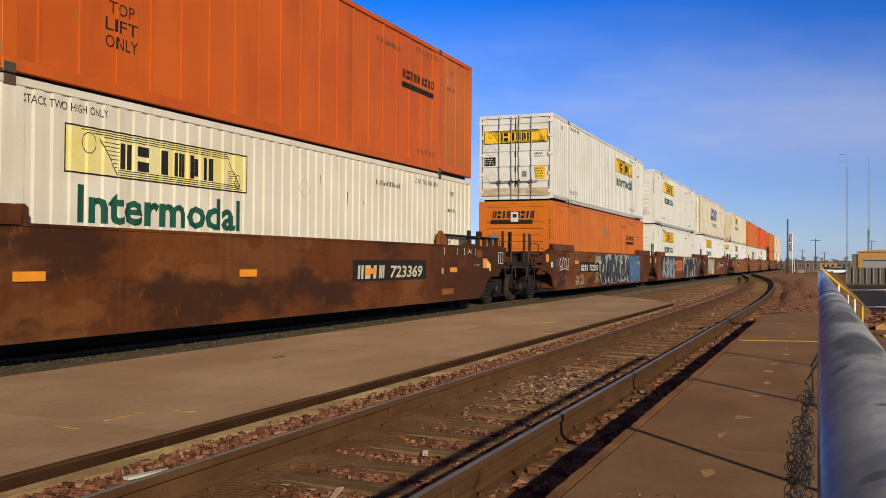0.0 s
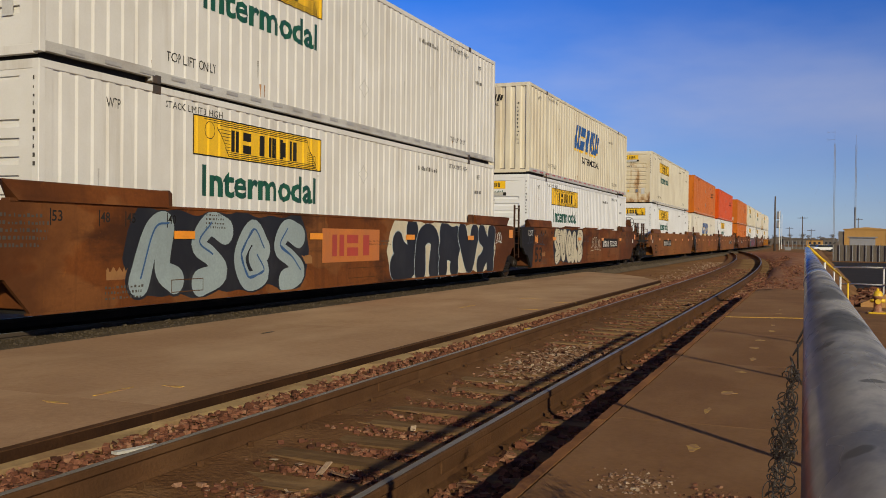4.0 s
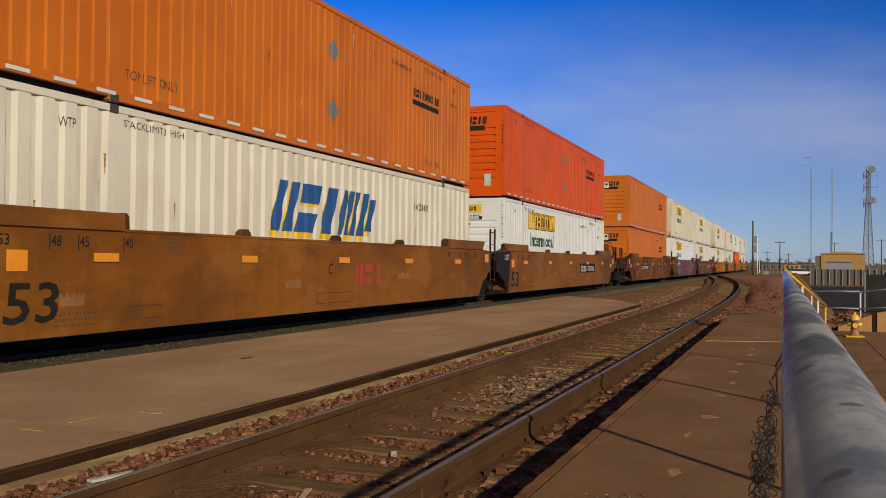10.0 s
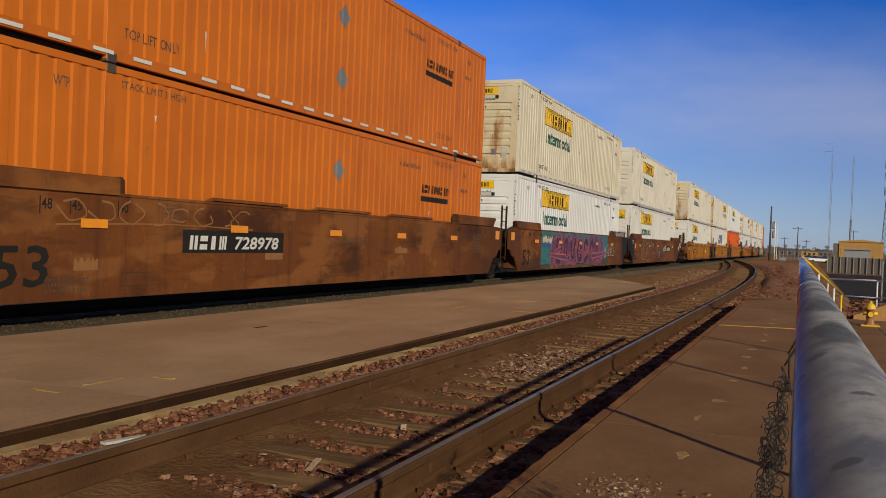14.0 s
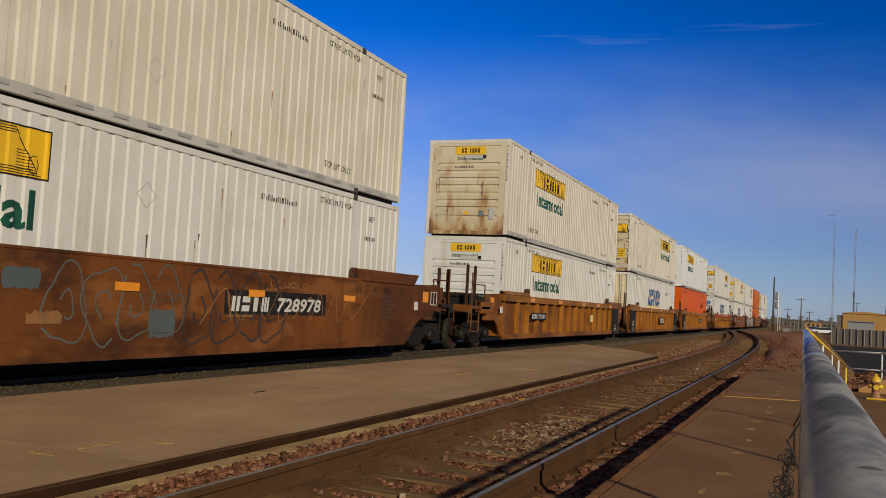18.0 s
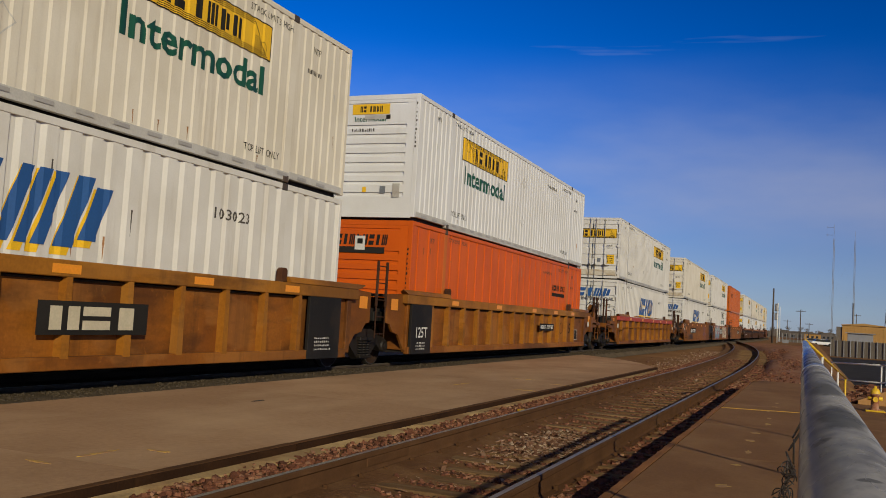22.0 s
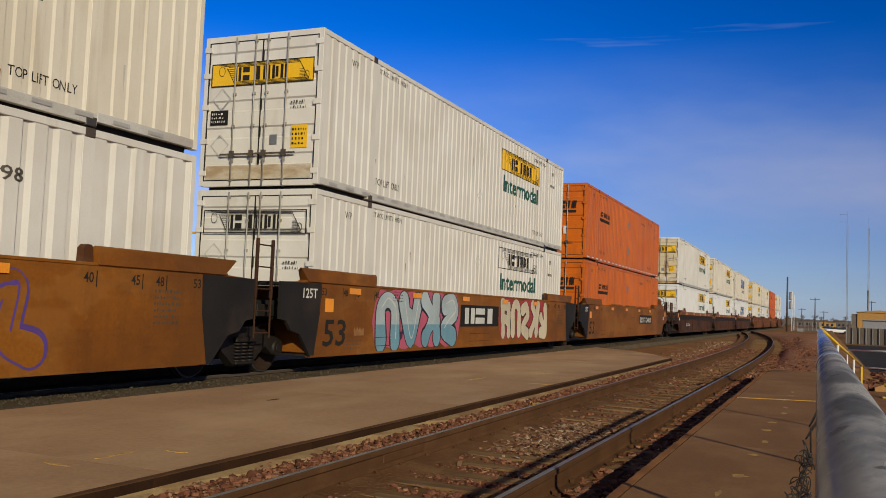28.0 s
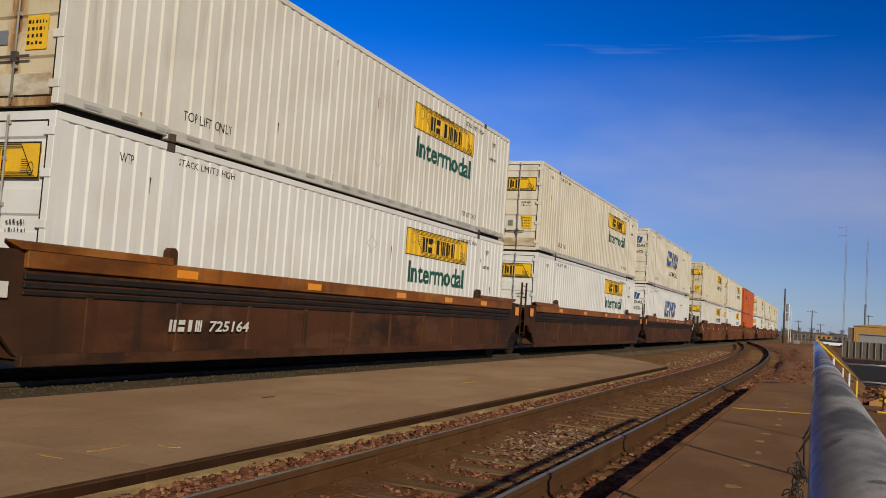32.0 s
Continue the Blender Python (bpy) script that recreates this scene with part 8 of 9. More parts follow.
part("barrel", turned([(0.17, 0.04), (0.17, 0.09), (0.115, 0.10), (0.115, 0.50), (0.16, 0.51), (0.16, 0.55)]), "wheelrusty", hy_, "rust-brown barrel")
part("bonnet", turned([(0.15, 0.55), (0.14, 0.63), (0.09, 0.70), (0.04, 0.72), (0.04, 0.78), (0.0, 0.785)]), "yellowpost", hy_)
for s2 in (-1, 1):
    b2 = bmesh.new()
    tube(b2, (0, 0, 0.40), (0.21 * s2, 0, 0.40), 0.06, 12)
    part("outlet", b2, "yellowpost", hy_, "yellow side outlet cap")
b2 = bmesh.new()
tube(b2, (0, 0, 0.38), (0, -0.22, 0.38), 0.08, 12)
part("outlet", b2, "yellowpost", hy_)
paving = thing("yard_paving", "brown concrete paving in the lower yard, in large slabs", "paving", kind="structure")
for a, b2 in zip((1.0, 8.0, 14.0, 20.0, 24.2, 28.4), (8.0, 14.0, 20.0, 24.2, 28.4, 33.2)):
    for c, d in ((0.17, 2.1), (2.1, 5.2), (5.2, 9.5)):
        part("slab", boxm(c + 0.012, d - 0.012, a + 0.014, b2 - 0.014, -1.02, -0.985), "slab", paving)
wing = thing("wing_wall", "low tan concrete wing wall rising behind the hydrant", "wall", kind="structure")
for pts in ([(1.55, -0.99), (2.58, -0.99), (2.58, -0.42), (1.55, -0.86)], [(2.74, -0.99), (4.6, -0.99), (4.6, 0.06), (2.74, -0.36)]):
    part("wall_piece", prism(bmesh.new(), pts, "y", 33.3, 33.55), "tanwall", wing)
part("pier", boxm(2.58, 2.74, 33.34, 33.6, -0.99, -0.36), "edge", wing, "dark pier between the pieces")
screen = thing("screen_fence", "black mesh screen fence on steel posts in the lower yard", "fence")
for k in range(6):
    part("screen_panel", boxm(3.45 + 1.5 * k, 4.92 + 1.5 * k, 48.0, 48.02, -0.95, 0.80 - 0.05 * (k % 2)), "black", screen, "black privacy screen")
    part("post", boxm(3.39 + 1.5 * k, 3.45 + 1.5 * k, 47.98, 48.04, -1.0, 0.9), "graywall", screen)
mound = bmesh.new()
rows = []
for k in range(41):
    y = 23.0 + 2.4 * k
    x0 = near_line(y)[0] + 1.15
    x1 = max(x0 + 1.2, 0.55)
    row = []
    for w in range(13):
        x = x0 + (x1 - x0) * w / 12
        f = math.sin(math.pi * w / 12) ** 0.6 * min(1, k / 7) * (1 - 0.75 * max(0, (k - 26) / 14))
        row.append(mound.verts.new((x, y, -0.26 + f * (0.36 + 0.20 * noise.noise((x * 0.9, y * 0.16, 3.0))) + 0.04 * noise.noise((x * 3, y * 0.8, 7.0)))))
    rows.append(row)
for u, v in zip(rows, rows[1:]):
    for w in range(12):
        mound.faces.new((u[w], u[w + 1], v[w + 1], v[w])).smooth = True
solid("dirt_mound", mound, "reddirt", "uneven heap of red dirt and gravel beyond the platform", "ground", kind="structure")

# beyond the train: yellow pipe frames and floodlights, seen between the stacks
for az, wide in ((-46.75, 1.05), (-39.6, 1.35)):
    x, y = polar(az, 32)
    g = thing("pipe_barrier", "yellow pipe barrier frame beyond the tracks", "barrier", "yellow barriers beyond the train", m=pose(x, y, -0.3, 0, 0, -az))
    for u in (-wide / 2, wide / 2):
        b2 = bmesh.new()
        tube(b2, (u, 0, 0), (u, 0, 3.75), 0.036, 8)
        part("upright", b2, "yellowpost", g)
    b2 = bmesh.new()
    tube(b2, (-wide / 2, 0, 3.75), (wide / 2, 0, 3.75), 0.036, 8)
    part("crossbar", b2, "yellowpost", g)
    b2 = bmesh.new()
    tube(b2, (-wide / 2, 0, 2.6), (wide / 2, 0, 2.6), 0.032, 8)
    part("lower_bar", b2, "yellowpost", g)
for az, d, top, arm in ((-31.85, 60, 5.17, 2.1), (-33.40, 76, 5.15, 2.2)):
    x, y = polar(az, d)
    f = thing("pipe_post", "yellow pipe post with a long side arm beyond the tracks", "post", "yellow barriers beyond the train", m=pose(x, y, -0.3, 0, 0, -az))
    for nm, p, q in (("upright", (0, 0, 0), (0, 0, top)), ("arm", (0, 0, top - 0.05), (-arm, 0, top - 0.05))):
        b2 = bmesh.new()
        tube(b2, p, q, 0.07, 10)
        part(nm, b2, "yellowpost", f)
for az, el, d, heads in ((-46.1, 5.1, 120, 2), (-43.87, 2.72, 120, 1), (-30.95, 3.25, 150, 2), (-34.9, 3.72, 150, 2), (-20.0, 4.0, 200, 2)):
    x, y = polar(az, d)
    h = d * math.tan(radians(el)) + 1.4
    lp = thing("yard_light", "tall yard floodlight pole beyond the train", "street light", "yard lights", m=pose(x, y, -0.25, 0, 0, -az))
    b2 = bmesh.new()
    tube(b2, (0, 0, 0), (0, 0, h), 0.09, 8, 0.05)
    part("pole", b2, "towersteel", lp)
    for k in range(heads):
        u = (-0.9, 0.9)[k]
        b2 = bmesh.new()
        tube(b2, (0, 0, h - 0.1), (u, 0, h), 0.05, 6)
        part("arm", b2, "towersteel", lp)
        part("lamp_head", boxm(u - 0.45, u + 0.45, -0.2, 0.2, h - 0.05, h + 0.22, bevel=0.06), "graywall", lp)
solid("far_berm", prism(bmesh.new(), [(-400, -0.24), (-60, -0.24), (-70, 1.3), (-390, 1.6)], "y", -100, 900), "dirt", "low bare berm far beyond the tracks", "ground", kind="structure")


def bare_tree(az, dist, h, seed):
    r = random.Random(seed)
    x, y = polar(az, dist)
    t = thing("bare_tree", "leafless winter tree near the horizon", "tree", "bare trees", m=pose(x, y, -1))
    trunk, crown = bmesh.new(), bmesh.new()
    tube(trunk, (0, 0, 0), (0.1, 0, h * 0.45), 0.22, 7, 0.13)
    def grow(p, d, ln, rad, lev):
        e = p + d * ln
        tube(trunk if lev < 2 else crown, p, e, rad, 4, rad * 0.6)
        if lev < 4:
            for k in range(3):
                nd = (d + Vector((r.uniform(-0.7, 0.7), r.uniform(-0.7, 0.7), r.uniform(0, 0.5)))).normalized()
                grow(e, nd, ln * r.uniform(0.6, 0.8), rad * 0.55, lev + 1)
    for k in range(4):
        grow(Vector((0.1, 0, h * 0.4)), Vector((r.uniform(-0.6, 0.6), r.uniform(-0.6, 0.6), 1)).normalized(), h * 0.22, 0.12, 1)
    part("trunk", trunk, "twig", t)
    part("crown", crown, "twig", t)
for k in range(26):
    r = random.Random(100 + k)
    bare_tree(-3.6 + k * 0.45 + r.uniform(-0.2, 0.2), r.uniform(330, 520), r.uniform(3.4, 6.0), 200 + k)
scrub = bmesh.new()
rg = random.Random(17)
for k in range(260):
    az, d = rg.uniform(-6, 12), rg.uniform(380, 700)
    x, y = polar(az, d)
    w, h = rg.uniform(2, 7), rg.uniform(1.5, 4.5)
    prev = None
    pts = [(x + w * (m / 6 - 0.5), y, -1 + h * max(0.1, math.sin(math.pi * (m + 0.4) / 7)) * rg.uniform(0.6, 1.1)) for m in range(7)]
    a = [scrub.verts.new((p[0], p[1], -1.2)) for p in pts]
    b4 = [scrub.verts.new(p) for p in pts]
    c4 = [scrub.verts.new((p[0], p[1] + 3, -1.2)) for p in pts]
    for m in range(6):
        scrub.faces.new((a[m], a[m + 1], b4[m + 1], b4[m]))
        scrub.faces.new((b4[m], b4[m + 1], c4[m + 1], c4[m]))
solid("far_scrub", scrub, "twig", "low gray-brown winter scrub on the horizon", "shrubs", kind="stuff")
# small litter
solid("litter", prism(bmesh.new(), [(-3.80, 4.16), (-3.75, 4.15), (-3.68, 4.40), (-3.71, 4.45)], "z", -0.098, -0.082), "rail", "flattened pale litter beside the rail", "litter")
solid("yellow_debris", prism(bmesh.new(), [(-3.78, 12.3), (-3.70, 12.25), (-3.66, 12.40), (-3.74, 12.46)], "z", -0.14, -0.085), "yellowpost", "bright yellow scrap among the stones", "debris")

# the train, unit by unit: leading-end offsets follow from the sets of joined wells
JOINED, COUPLED = 19.484, 23.568
START = 5.249
# distance run since the start, by time
TRAVEL = [(0, 0), (1, 9.84), (2, 19.88), (2.5, 24.92), (3, 30.05), (4, 40.4), (5, 50.77), (6, 61.08), (7, 71.54), (8, 81.79), (9, 92.41), (10, 103.37), (11, 113.78), (12, 124.85), (13, 135.76), (14, 146.85), (15, 157.95), (16, 169.09), (17, 180.07), (18, 191.39), (19, 202.51), (20, 214.12), (21, 225.79), (22, 237.01), (23, 248.92), (24, 260.62), (24.5, 266.49), (25, 272.45), (26, 284.4), (27, 296.53), (28, 308.29), (29, 320.43), (30, 332.40), (31, 344.70), (32, 357.28)]

# gap before the unit, car arguments, upper and lower container arguments
J, C = "joint", "coupled"
TANROW, DULLROW, LATEROW = (1.45, 4.70, 8.0, 11.2, 14.45), (1.36, 4.40, 7.46, 10.38, 13.48), (0.95, 3.75, 6.64, 9.60, 12.42)
UNITS = [
    (0, dict(kind="smooth", col="umber", front=C, rear=C, number="723369", number_y=9.55, number_z=0.80, letters=1.28, big53=False, brake=False, tabs="none", marks=False, amber=(1.9, 6.0, 10.0, 14.23), amber_z=0.94, inks=("ink", "g_cream"), large=(16.48, 1.03)), ("sc", "rustorange", "ribs", dict(style="post")), ("jb", "ivory", "ribs", dict(sign="pale", dz=-0.14))),
    (2, dict(kind="smooth", col="brown", front=C, rear=J, number="732250", number_y=2.9, letters=1.12, tabs="none"), ("jb", "white", "door", {}), ("sc", "orange", "ribs", {})),
    (1, dict(kind="smooth", col="brown", front=J, rear=J, big53=False, tabs="none"), ("jb", "white", "ribs", {}), ("jb", "white", "ribs", {})),
    (1, dict(kind="smooth", col="brown", front=J, rear=C, number="732250", number_y=10.0, letters=1.22, black="front"), ("sw", "cream", "upright", dict(words=True)), ("jb", "snow", "ribs", {})),
    (2, dict(kind="smooth", col="tan", front=C, rear=J, number="767116", number_y=3.2, number_z=0.81, letters=1.18, amber=TANROW, amber_z=1.16, tabs="lug"), ("jb", "cream", "ribs", dict(stained=True)), ("jb", "snow", "ribs", dict(nose_sign="wide"))),
    (1, dict(kind="smooth", col="tan", front=J, rear=J, tabs="lug", black="front", amber=TANROW, amber_z=1.16), ("sc", "orange", "ribs", {}), ("sw", "ivory", "upright", dict(num="102809"))),
    (1, dict(kind="smooth", col="tan", front=J, rear=C, number="767116", number_y=9.98, number_z=0.81, letters=1.18, amber=TANROW, amber_z=1.16, tabs="lug", black="front"), ("sc", "redorange", "ribs", {}), ("jb", "snow", "ribs", {})),
    (2, dict(kind="smooth", col="dull", front=C, rear=J, number="728978", number_y=3.3, amber=DULLROW), ("sc", "orange", "ribs", {}), ("sc", "orange", "ribs", dict(placards=False))),
    (1, dict(kind="smooth", col="dull", front=J, rear=J, big53=True, black="rear", amber=DULLROW, tabs="none"), ("jb", "cream", "ribs", dict(stained=True)), ("jb", "snow", "ribs", {})),
    (1, dict(kind="smooth", col="dull", front=J, rear=C, number="728978", number_y=9.8, number_z=0.86, letters=1.16, black=True, brake=False, amber=DULLROW, tabs="none"), ("jb", "ivory", "ribs", {}), ("jb", "white", "ribs", dict(nose_sign="wide"))),
    (2, dict(kind="ribbed", col="ochre", front=C, rear=J, number="721785", number_y=2.2, tabs="none", black="rear"), ("jb", "ivory", "ribs", dict(stained=True)), ("jb", "white", "ribs", {})),
    (1, dict(kind="ribbed", col="ochre", front=J, rear=J, black=True, tabs="none"), ("jb", "ivory", "door", dict(stained=True)), ("sw", "white", "upright", dict(num="103023", stained=True))),
    (1, dict(kind="ribbed", col="ochre", front=J, rear=C, number="721785", number_y=9.9, black=True, tabs="none"), ("jb", "snow", "ribs", {}), ("sc", "vivid", "ribs", dict(style="post"))),
    (2, dict(kind="ribbed", col="ochre", front=C, rear=C, stripe="redpaint", brake=False), ("jb", "white", "door", {}), ("sw", "white", "door", {})),
    (2, dict(kind="smooth", col="tan", front=C, rear=J, number="724810", number_y=2.85, letters=1.28, black=True, amber=LATEROW, amber_z=1.39), ("jb", "ivory", "door", {}), ("sw", "white", "door", dict(num="102998"))),
    (1, dict(kind="smooth", col="tan", front=J, rear=J, black=True, amber=LATEROW, amber_z=1.39, tabs="none"), ("jb", "white", "door", {}), ("jb", "white", "door", dict(sign="white"))),
    (1, dict(kind="smooth", col="tan", front=J, rear=C, number="724810", number_y=10.0, letters=1.25, black=True, amber=LATEROW, amber_z=1.39), ("sc", "burnt", "door", {}), ("sc", "burnt", "door", {})),
    (2, dict(kind="chord", col="dark", front=C, rear=J, number="725164", number_y=1.9, number_z=0.62, plate=False), ("jb", "white", "door", dict(stained=True)), ("jb", "snow", "door", {})),
    (1, dict(kind="chord", col="dark", front=J, rear=J), ("jb", "ivory", "door", {}), ("jb", "snow", "door", {})),
    (1, dict(kind="chord", col="dark", front=J, rear=C), ("sw", "ivory", "door", dict(words=True)), ("sw", "snow", "door", {})),
    (2, dict(kind="smooth", col="dull", front=C, rear=J), ("jb", "cream", "door", dict(stained=True)), ("jb", "white", "door", {})),
    (1, dict(kind="smooth", col="dull", front=J, rear=J), ("jb", "ivory", "door", {}), ("jb", "snow", "door", {})),
    (1, dict(kind="smooth", col="dull", front=J, rear=C), ("sc", "rustorange", "door", {}), ("sc", "rustorange", "door", {})),
    (2, dict(kind="smooth", col="brown", front=C, rear=J), ("jb", "ivory", "door", {}), ("jb", "snow", "door", {})),
    (1, dict(kind="smooth", col="brown", front=J, rear=J), ("jb", "ivory", "door", {}), ("jb", "white", "door", {})),
    (1, dict(kind="smooth", col="brown", front=J, rear=C), ("jb", "cream", "door", {}), ("jb", "snow", "door", {})),
    (2, dict(kind="smooth", col="brown", front=C, rear=C, brake=False), ("jb", "ivory", "door", {}), ("jb", "white", "door", {})),
]
TRAIN = []
offset = START
for i, (gap, car_args, up, down) in enumerate(UNITS):
    offset += {0: 0.0, 1: JOINED, 2: COUPLED}[gap]
    car, wheelsets = well_car(**car_args)
    lower = container(down[0], down[1], down[2], seed=2 * i + 1, **down[3])
    upper = container(up[0], up[1], up[2], seed=2 * i + 2, dz=-0.15, **up[3])
    TRAIN.append((offset, car, lower, upper, wheelsets))

# graffiti and odd marks on single cars
g = [t[1] for t in TRAIN]
# the first car's darker rear end: ticks, patches, plates and the gear under its walkway
for k, y in enumerate((13.93, 14.71, 15.18, 15.95)):
    on_wall(g[0], "length_mark", "tick", lambda: rect(0.03, 0.17), "g_white", y, 1.35, 0.004, "white painted tick")
loose_tag(g[0], 15.40, 15.66, 1.42, 1.52, "g_white", 71, 2, 0.010)
on_wall(g[0], "paint_patch", "op1", lambda: rect(0.74, 0.14), "ochre", 13.80, 0.42, 0.005, "ochre patch of newer paint")
on_wall(g[0], "paint_patch", "op2", lambda: rect(0.34, 0.17), "ochre", 16.08, 1.31, 0.006, "ochre patch of newer paint")
on_wall(g[0], "stencil", "op3", lambda: bars_flat(2, 0.58, 0.07, 44), "ochre", 16.56, 1.37, 0.006)
on_wall(g[0], "stencil", "op4", lambda: bars_flat(1, 0.50, 0.06, 45), "graydash", 15.88, 1.08, 0.005)
on_wall(g[0], "notice", "op5", lambda: rect(0.11, 0.12), "graydash", 13.78, 0.91, 0.005, "small faded notice")
on_wall(g[0], "notice", "op6", lambda: rect(0.15, 0.19), "yellow", 16.90, 0.95, 0.018, "small yellow notice")
part("guide_bracket", prism(bmesh.new(), [(13.72, 1.56), (14.14, 1.56), (14.13, 1.72), (14.04, 1.82), (13.94, 1.86), (13.87, 1.90), (13.80, 1.83), (13.73, 1.72)], "x", 1.38, 1.47), "ochre", g[0], "rounded ochre guide bracket")
for y0, y1, rad, x in ((14.35, 14.85, 0.10, 1.18), (14.95, 15.75, 0.12, 1.05), (15.35, 15.70, 0.07, 1.30), (15.95, 16.30, 0.09, 1.15)):
    bm = bmesh.new()
    tube(bm, (x, y0, 1.66), (x, y1, 1.66), rad, 16)
    for q in (y0 + 0.06, y1 - 0.09):
        tube(bm, (x, q, 1.66), (x, q + 0.03, 1.66), rad + 0.012, 16)
    part("brake_cylinder", bm, "casting", g[0], "steel brake cylinder under the walkway")
for y in (14.30, 15.85, 16.45, 16.95, 17.40, 17.85):
    part("walkway_leg", boxm(1.30, 1.40, y, y + 0.09, 1.50, 1.80, bevel=0.006), "dark", g[0])
for y in (15.95, 16.75):
    part("walkway_clamp", boxm(1.20, 1.34, y, y + 0.10, 1.84, 1.98, bevel=0.01), "black", g[0])
graffiti(g[1], 6.1, 11.8, 0.36, 1.50, 6, "g_black", "g_cream", "g_gray", 11, label="black and gray sprayed shapes", ground="g_gray", thick=0.37, edge=0.022)
graffiti(g[1], 11.95, 14.2, 0.34, 1.46, 3, "g_blue", "g_sky", "g_sky", 12, label="blue sprayed shapes", ground="g_blue")
loose_tag(g[1], 5.2, 5.95, 1.18, 1.46, "g_cream", 5, 4, 0.014)
loose_tag(g[1], 5.2, 5.85, 0.46, 0.80, "g_cream", 6, 3, 0.012)
on_wall(g[1], "sprayed_cloud", "mist1", lambda: ragged_band(0.8, 0.75, 7), "g_mist", 5.35, 0.72, 0.0012, "pale green sprayed patch")
loose_tag(g[1], 0.2, 1.35, 0.95, 1.38, "g_white", 3, 4, 0.022)
loose_tag(g[1], 2.3, 3.4, 0.42, 0.75, "g_white", 4, 5, 0.012)
on_wall(g[10], "paint_patch", "pp10", lambda: rect(0.52, 0.28), "fadedink", 1.0, 0.77, -0.105, "dark overpainted square")
on_wall(g[10], "placard", "pl10", lambda: rect(0.50, 0.27), "palepanel", 10.44, 0.78, 0.016, "pale card in a wall holder")
on_wall(g[10], "lettering", "53r", lambda: text_flat("53", 0.62, 0.28, 0.08), "ink", 14.62, 0.72, -0.105, "stencilled 53")
on_wall(g[1], "paint_patch", "pp1", lambda: rect(0.44, 0.30), "fadedink", -0.18, 1.02, 0.004, "dark overpainted square")
graffiti(g[2], 1.3, 5.6, 0.34, 1.5, 4, "g_gray", "g_black", "g_blue", 13, label="gray sprayed shapes with dark edges", ground="g_black")
on_wall(g[2], "sprayed_panel", "orp", lambda: rect(2.3, 0.62), "g_orange", 6.2, 0.72, 0.003, "orange painted panel")
on_wall(g[2], "emblem", "orl", lambda: blocks_flat((3,), 1.7, 0.40, 0, 0.2), "redpaint", 6.5, 0.83, 0.006)
graffiti(g[2], 9.0, 15.6, 0.30, 1.53, 5, "g_black", "g_pale", None, 14, None, "black sprayed shapes on a cream ground", thick=0.42, edge=0.020, ground="g_cream", forms=BLOCKS)
loose_tag(g[2], 15.75, 16.25, 1.08, 1.36, "g_white", 51, 3, 0.014)
graffiti(g[3], 2.42, 6.38, 0.36, 1.52, 5, "g_cream", "g_black", "g_black", 15, "g_black", "cream bubble shapes with a black edge", thick=0.52, edge=0.03, ground="g_black")
loose_tag(g[3], 7.85, 9.75, 0.75, 1.35, "g_cream", 8, 7, 0.014)
loose_tag(g[3], 6.6, 7.5, 1.1, 1.42, "g_black", 10, 5, 0.014)
loose_tag(g[3], -0.8, 1.2, 1.0, 1.35, "g_black", 9, 7, 0.02)
part("sprayed_lake", cached(("mural1",), lambda: wrap_side(rect(10.6, 1.22), "flat", 2.2, 0.32, 0.0004, WX), "sprayed_lake", "g_teal"), None, g[8], "teal mural ground")
part("sprayed_shore", cached(("mural2",), lambda: wrap_side(ragged(10.6, 0.16, 3), "flat", 2.2, 0.32, 0.0008, WX), "sprayed_shore", "g_olive"), None, g[8], "dark green painted shore")
for k in range(3):
    on_wall(g[8], "sprayed_cloud", ("cl", k), lambda k=k: ragged(0.75, 0.30, 60 + k), "g_cream", 2.35 + 0.62 * k, 1.12, 0.0008 + 0.0002 * k, "cream painted cloud")
    on_wall(g[8], "sprayed_hill", ("hl", k), lambda k=k: ragged(0.7, 0.20, 70 + k), "g_blue", 2.3 + 0.62 * k, 1.02, 0.0016 + 0.0002 * k, "blue painted mountain")
graffiti(g[8], 3.4, 11.9, 0.36, 1.54, 9, "g_purple", "g_coral", "g_coral", 16, None, "purple mural shapes with coral edges", thick=0.34, edge=0.045, base=0.002)
graffiti(g[8], 3.9, 11.2, 0.42, 1.40, 7, "g_plum", "g_coral", "g_black", 61, None, "dark plum mural shapes with coral edges", thick=0.24, edge=0.035, base=0.0104)


def flame(car, y, z, dy, dz, w, seed, lift):
    """A pointed lick of spray: coral edge, purple heart."""
    for nm, mt, grow, up in (("graffiti_flame", "g_coral", 1.0, 0.0), ("graffiti_flame_heart", "g_purple", 0.58, 0.0012)):
        bm = bmesh.new()
        line = curve_through([(y, z), (y + 0.45 * dy, z + 0.25 * dz), (y + 0.8 * dy, z + 0.55 * dz), (y + dy, z + dz)], 5)
        prev = None
        for k, p in enumerate(line):
            h = w * grow * (1 - k / (len(line) - 1)) ** 0.7
            row = [bm.verts.new((WX + lift + up, p.x, max(0.31, min(1.54, p.y + q)))) for q in (-h, h)]
            if prev:
                bm.faces.new((prev[0], row[0], row[1], prev[1]))
            prev = row
        for f in bm.faces:
            f.normal_update()
            if f.normal.x < 0:
                f.normal_flip()
        part(nm, bm, mt, car, "pointed mural flame")


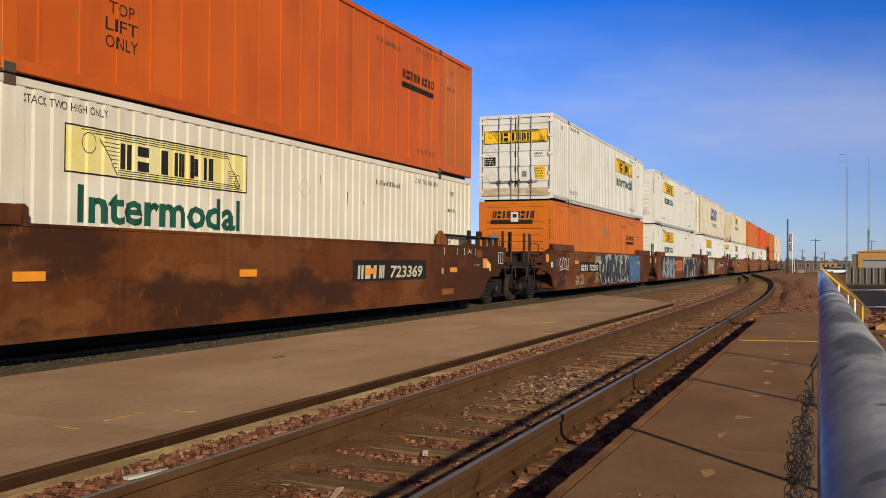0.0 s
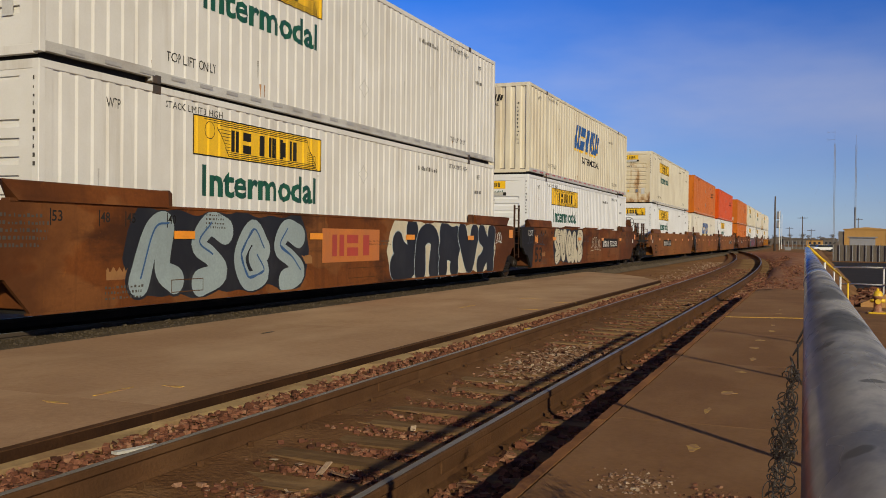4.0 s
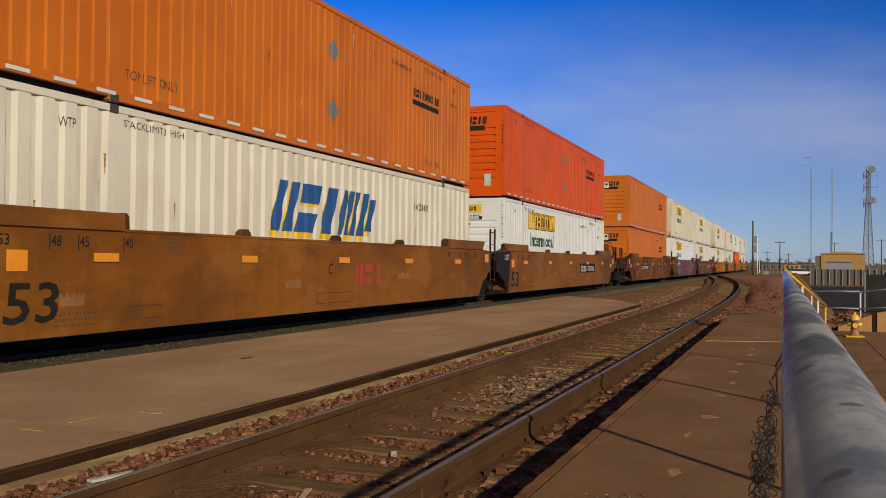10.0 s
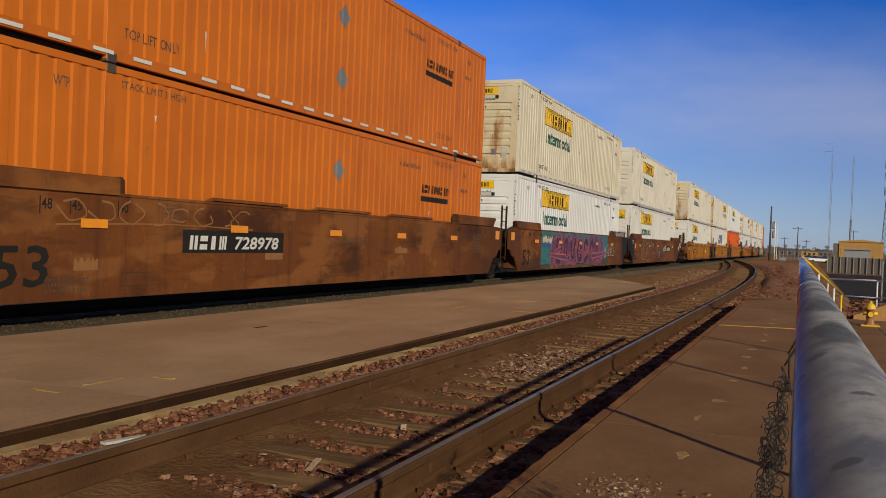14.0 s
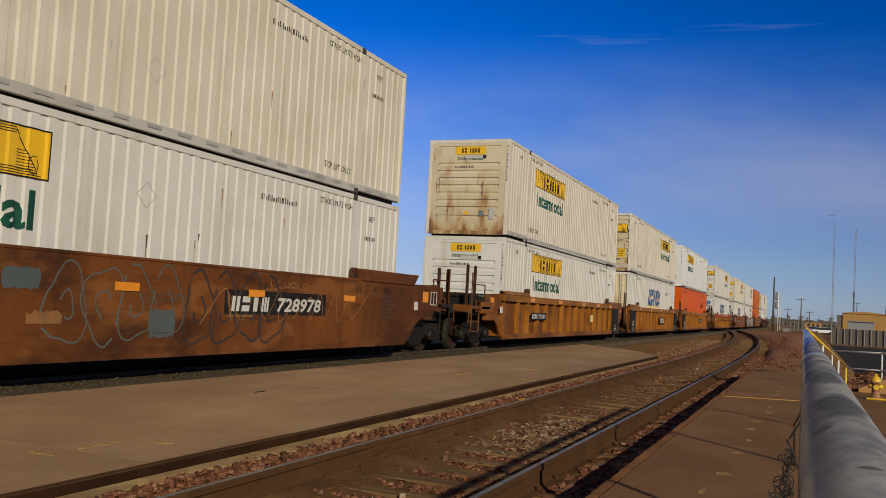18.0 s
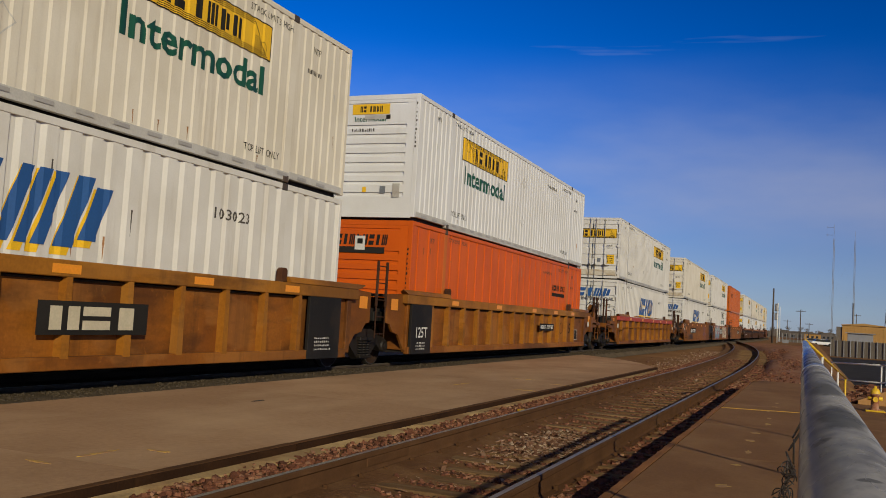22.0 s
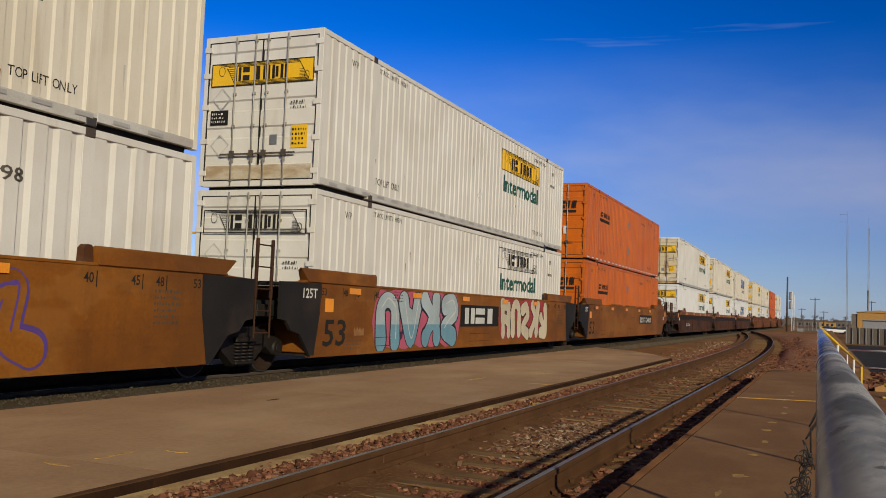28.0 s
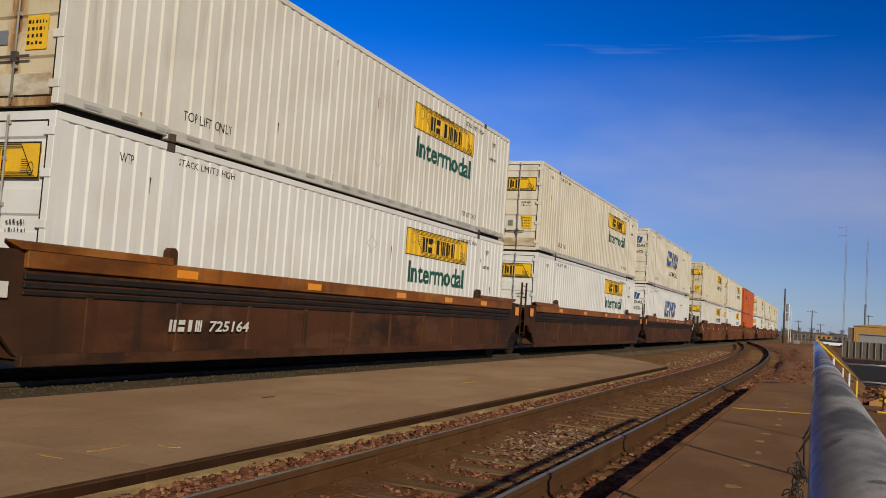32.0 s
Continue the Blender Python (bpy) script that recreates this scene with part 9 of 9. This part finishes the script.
rg = random.Random(77)
for k in range(16):
    y = 3.7 + 0.52 * k
    flame(g[8], y, rg.uniform(0.5, 1.0), rg.choice((-1, 1)) * rg.uniform(0.6, 1.3), rg.choice((-0.35, 0.45)) * rg.uniform(0.6, 1.2), rg.uniform(0.06, 0.11), k, 0.0172 + 0.0014 * (k % 3))
for k, (a, b, c, d) in enumerate(((3.0, 0.80, 5.4, 0.66), (9.8, 0.70, 12.4, 0.86))):
    flame(g[8], c if k == 0 else a, d if k == 0 else b, (a - c) if k == 0 else (c - a), 0.16, 0.13, k, 0.0215)
on_wall(g[8], "sprayed_hill", "hr1", lambda: ragged(1.0, 0.55, 81), "g_olive", 11.75, 0.40, 0.0014, "green painted trees")
on_wall(g[8], "sprayed_cloud", "hr2", lambda: ragged(0.35, 0.6, 83), "g_sky", 12.2, 0.60, 0.0020, "pale painted waterfall")
loose_tag(g[8], 12.8, 14.2, 0.7, 1.3, "g_white", 41, 6, 0.012)
def on_guide(car, text, y, width, z, height, material, label):
    """A word on the leaning outer face of the rear guide."""
    bm = text_flat(text, width, height, 0.1, 0.03)
    for v in bm.verts:
        u, w = v.co.x, v.co.y
        f = (z + w - 1.55) / 0.22
        v.co = (WX + 0.035 - 0.035 * f + 0.004, y + u, z + w)
    bmesh.ops.recalc_face_normals(bm, faces=bm.faces[:])
    part("graffiti_word", bm, material, car, label)


on_guide(g[8], "GRAPHIX", CL - 1.75, 2.0, 1.57, 0.18, "graydash", "pale sprayed word on the guide")
bubbles(g[9], 2.2, 4.6, 0.42, 1.42, 3, "g_mist", 33, 0.016)
bubbles(g[9], 6.4, 8.8, 0.46, 1.40, 4, "g_tealgray", 34, 0.013)
bubbles(g[9], 8.9, 11.4, 0.44, 1.46, 4, "g_soot", 39, 0.020)
scribble(g[9], 9.2, 14.4, 0.72, 1.26, "dustpaint", 36, 9, 0.010)
loose_tag(g[9], 11.0, 12.2, 1.30, 1.44, "dustpaint", 40, 6, 0.010)
for k, (y, z, a, b) in enumerate(((5.75, 1.10, 0.55, 0.26), (8.15, 0.52, 0.55, 0.40))):
    on_wall(g[9], "sprayed_cloud", ("smudge", k), lambda a=a, b=b, k=k: ragged_band(a, b, 90 + k), "g_smudge", y, z, 0.0014, "faded teal sprayed smudge")
loose_tag(g[7], 1.0, 5.0, 1.2, 1.5, "dustpaint", 37, 8, 0.012)
graffiti(g[14], 1.5, 4.3, 0.34, 0.80, 8, "g_black", "g_black", None, 17, label="black sprayed scrawl", thick=0.17, edge=0.006, forms=BLOCKS)
scribble(g[14], 1.5, 4.4, 0.36, 0.78, "g_black", 19, 8, 0.018)
graffiti(g[14], 11.0, 13.4, 0.38, 1.48, 2, "tan", "g_violet", "g_violet", 38, label="violet sprayed outlines", thick=0.30, edge=0.045)
graffiti(g[15], 2.1, 6.4, 0.34, 1.5, 4, "g_pale", "g_black", "g_white", 18, None, "pale blue shapes on a pink cloud", thick=0.34, edge=0.045, ground="g_pink", forms=BLOCKS, foot="g_sky")
rg = random.Random(77)
for k in range(16):
    on_wall(g[15], "sprayed_dot", ("dot", k % 4), lambda k=k: ring_flat(0.05 + 0.012 * (k % 4), 0.05 + 0.011 * (k % 4)), "g_plum", rg.uniform(2.1, 6.4), rg.choice((rg.uniform(0.42, 0.7), rg.uniform(1.1, 1.4))), 0.0011, "dark sprayed dot")
on_wall(g[15], "emblem_panel", "ttxp", lambda: rect(2.75, 0.53), "ink", 6.56, 0.77, 0.010, "black panel with a pale emblem")
on_wall(g[15], "emblem", "ttxl", lambda: blocks_flat((3,), 2.2, 0.39, 0.0, 0.1), "g_white", 6.80, 0.84, 0.013)
graffiti(g[15], 9.5, 13.9, 0.42, 1.5, 5, "g_cream", "g_black", None, 19, None, "cream shapes on a red cloud", thick=0.34, edge=0.030, ground="g_red", forms=BLOCKS)
for k, lab in ((11, "worn emblem panel"),):
    on_wall(g[k], "emblem_panel", "tx11", lambda: rect(1.85, 0.40), "ink", 8.84, 0.68, 0.018, lab)
    on_wall(g[k], "emblem", "tx11l", lambda: blocks_flat((3,), 1.55, 0.28, 0, 0.1), "g_cream", 9.0, 0.74, 0.021)
on_wall(g[5], "emblem", "tx5", lambda: blocks_flat((3,), 1.35, 0.42, 0, 0.3), "redpaint", 8.7, 0.72, 0.004, "red emblem of plain bars")
on_wall(g[6], "emblem", "cross6", lambda: text_flat("X", 0.34, 0.26), "redpaint", 3.5, 1.0, 0.0034)
on_wall(g[6], "emblem", "cross6b", lambda: text_flat("X", 0.36, 0.30), "blue", 3.49, 0.98, 0.004)
for u, ch, yb in ((4, "A", 6.2), (6, "B", 9.3), (14, "A", 6.75), (16, "B", 9.55), (5, "C", 7.6)):
    on_wall(g[u], "lettering", "unit" + ch, lambda ch=ch: text_flat(ch, 0.16, 0.22, 0.1), "ink", yb, 0.94, 0.004, "stencilled unit letter")
on_wall(g[4], "emblem", "cross4", lambda: text_flat("X", 0.20, 0.24), "redpaint", 11.05, 0.90, 0.004)


def travelled(t):
    for (a, sa_), (b, sb_) in zip(TRAVEL, TRAVEL[1:]):
        if a <= t <= b:
            return sa_ + (sb_ - sa_) * (t - a) / (b - a)
    return TRAVEL[-1][1]


def set_down(offset, t, dz):
    """Pose of a unit's leading-end origin when the train has run on for t seconds."""
    s = offset - travelled(t) + CL / 2
    x, y, h = main_line(s)
    return pose(x, y, dz, 0, 0, math.degrees(h)) @ pose(0, -CL / 2, 0)


def motions():
    for offset, car, lower, upper, wheelsets in TRAIN:
        times = [t for t, s in TRAVEL]
        walk(car, [(t, set_down(offset, t, 0.0)) for t in times])
        walk(lower, [(t, set_down(offset, t, BASE)) for t in times])
        walk(upper, [(t, set_down(offset, t, BASE + CH + 0.02)) for t in times])
    for offset, car, lower, upper, wheelsets in TRAIN[:19]:
        for w, y in wheelsets:
            walk(w, [(k / 30, pose(0, y, WHEEL_R, math.degrees(travelled(k / 30) / WHEEL_R))) for k in range(961)])


motions()
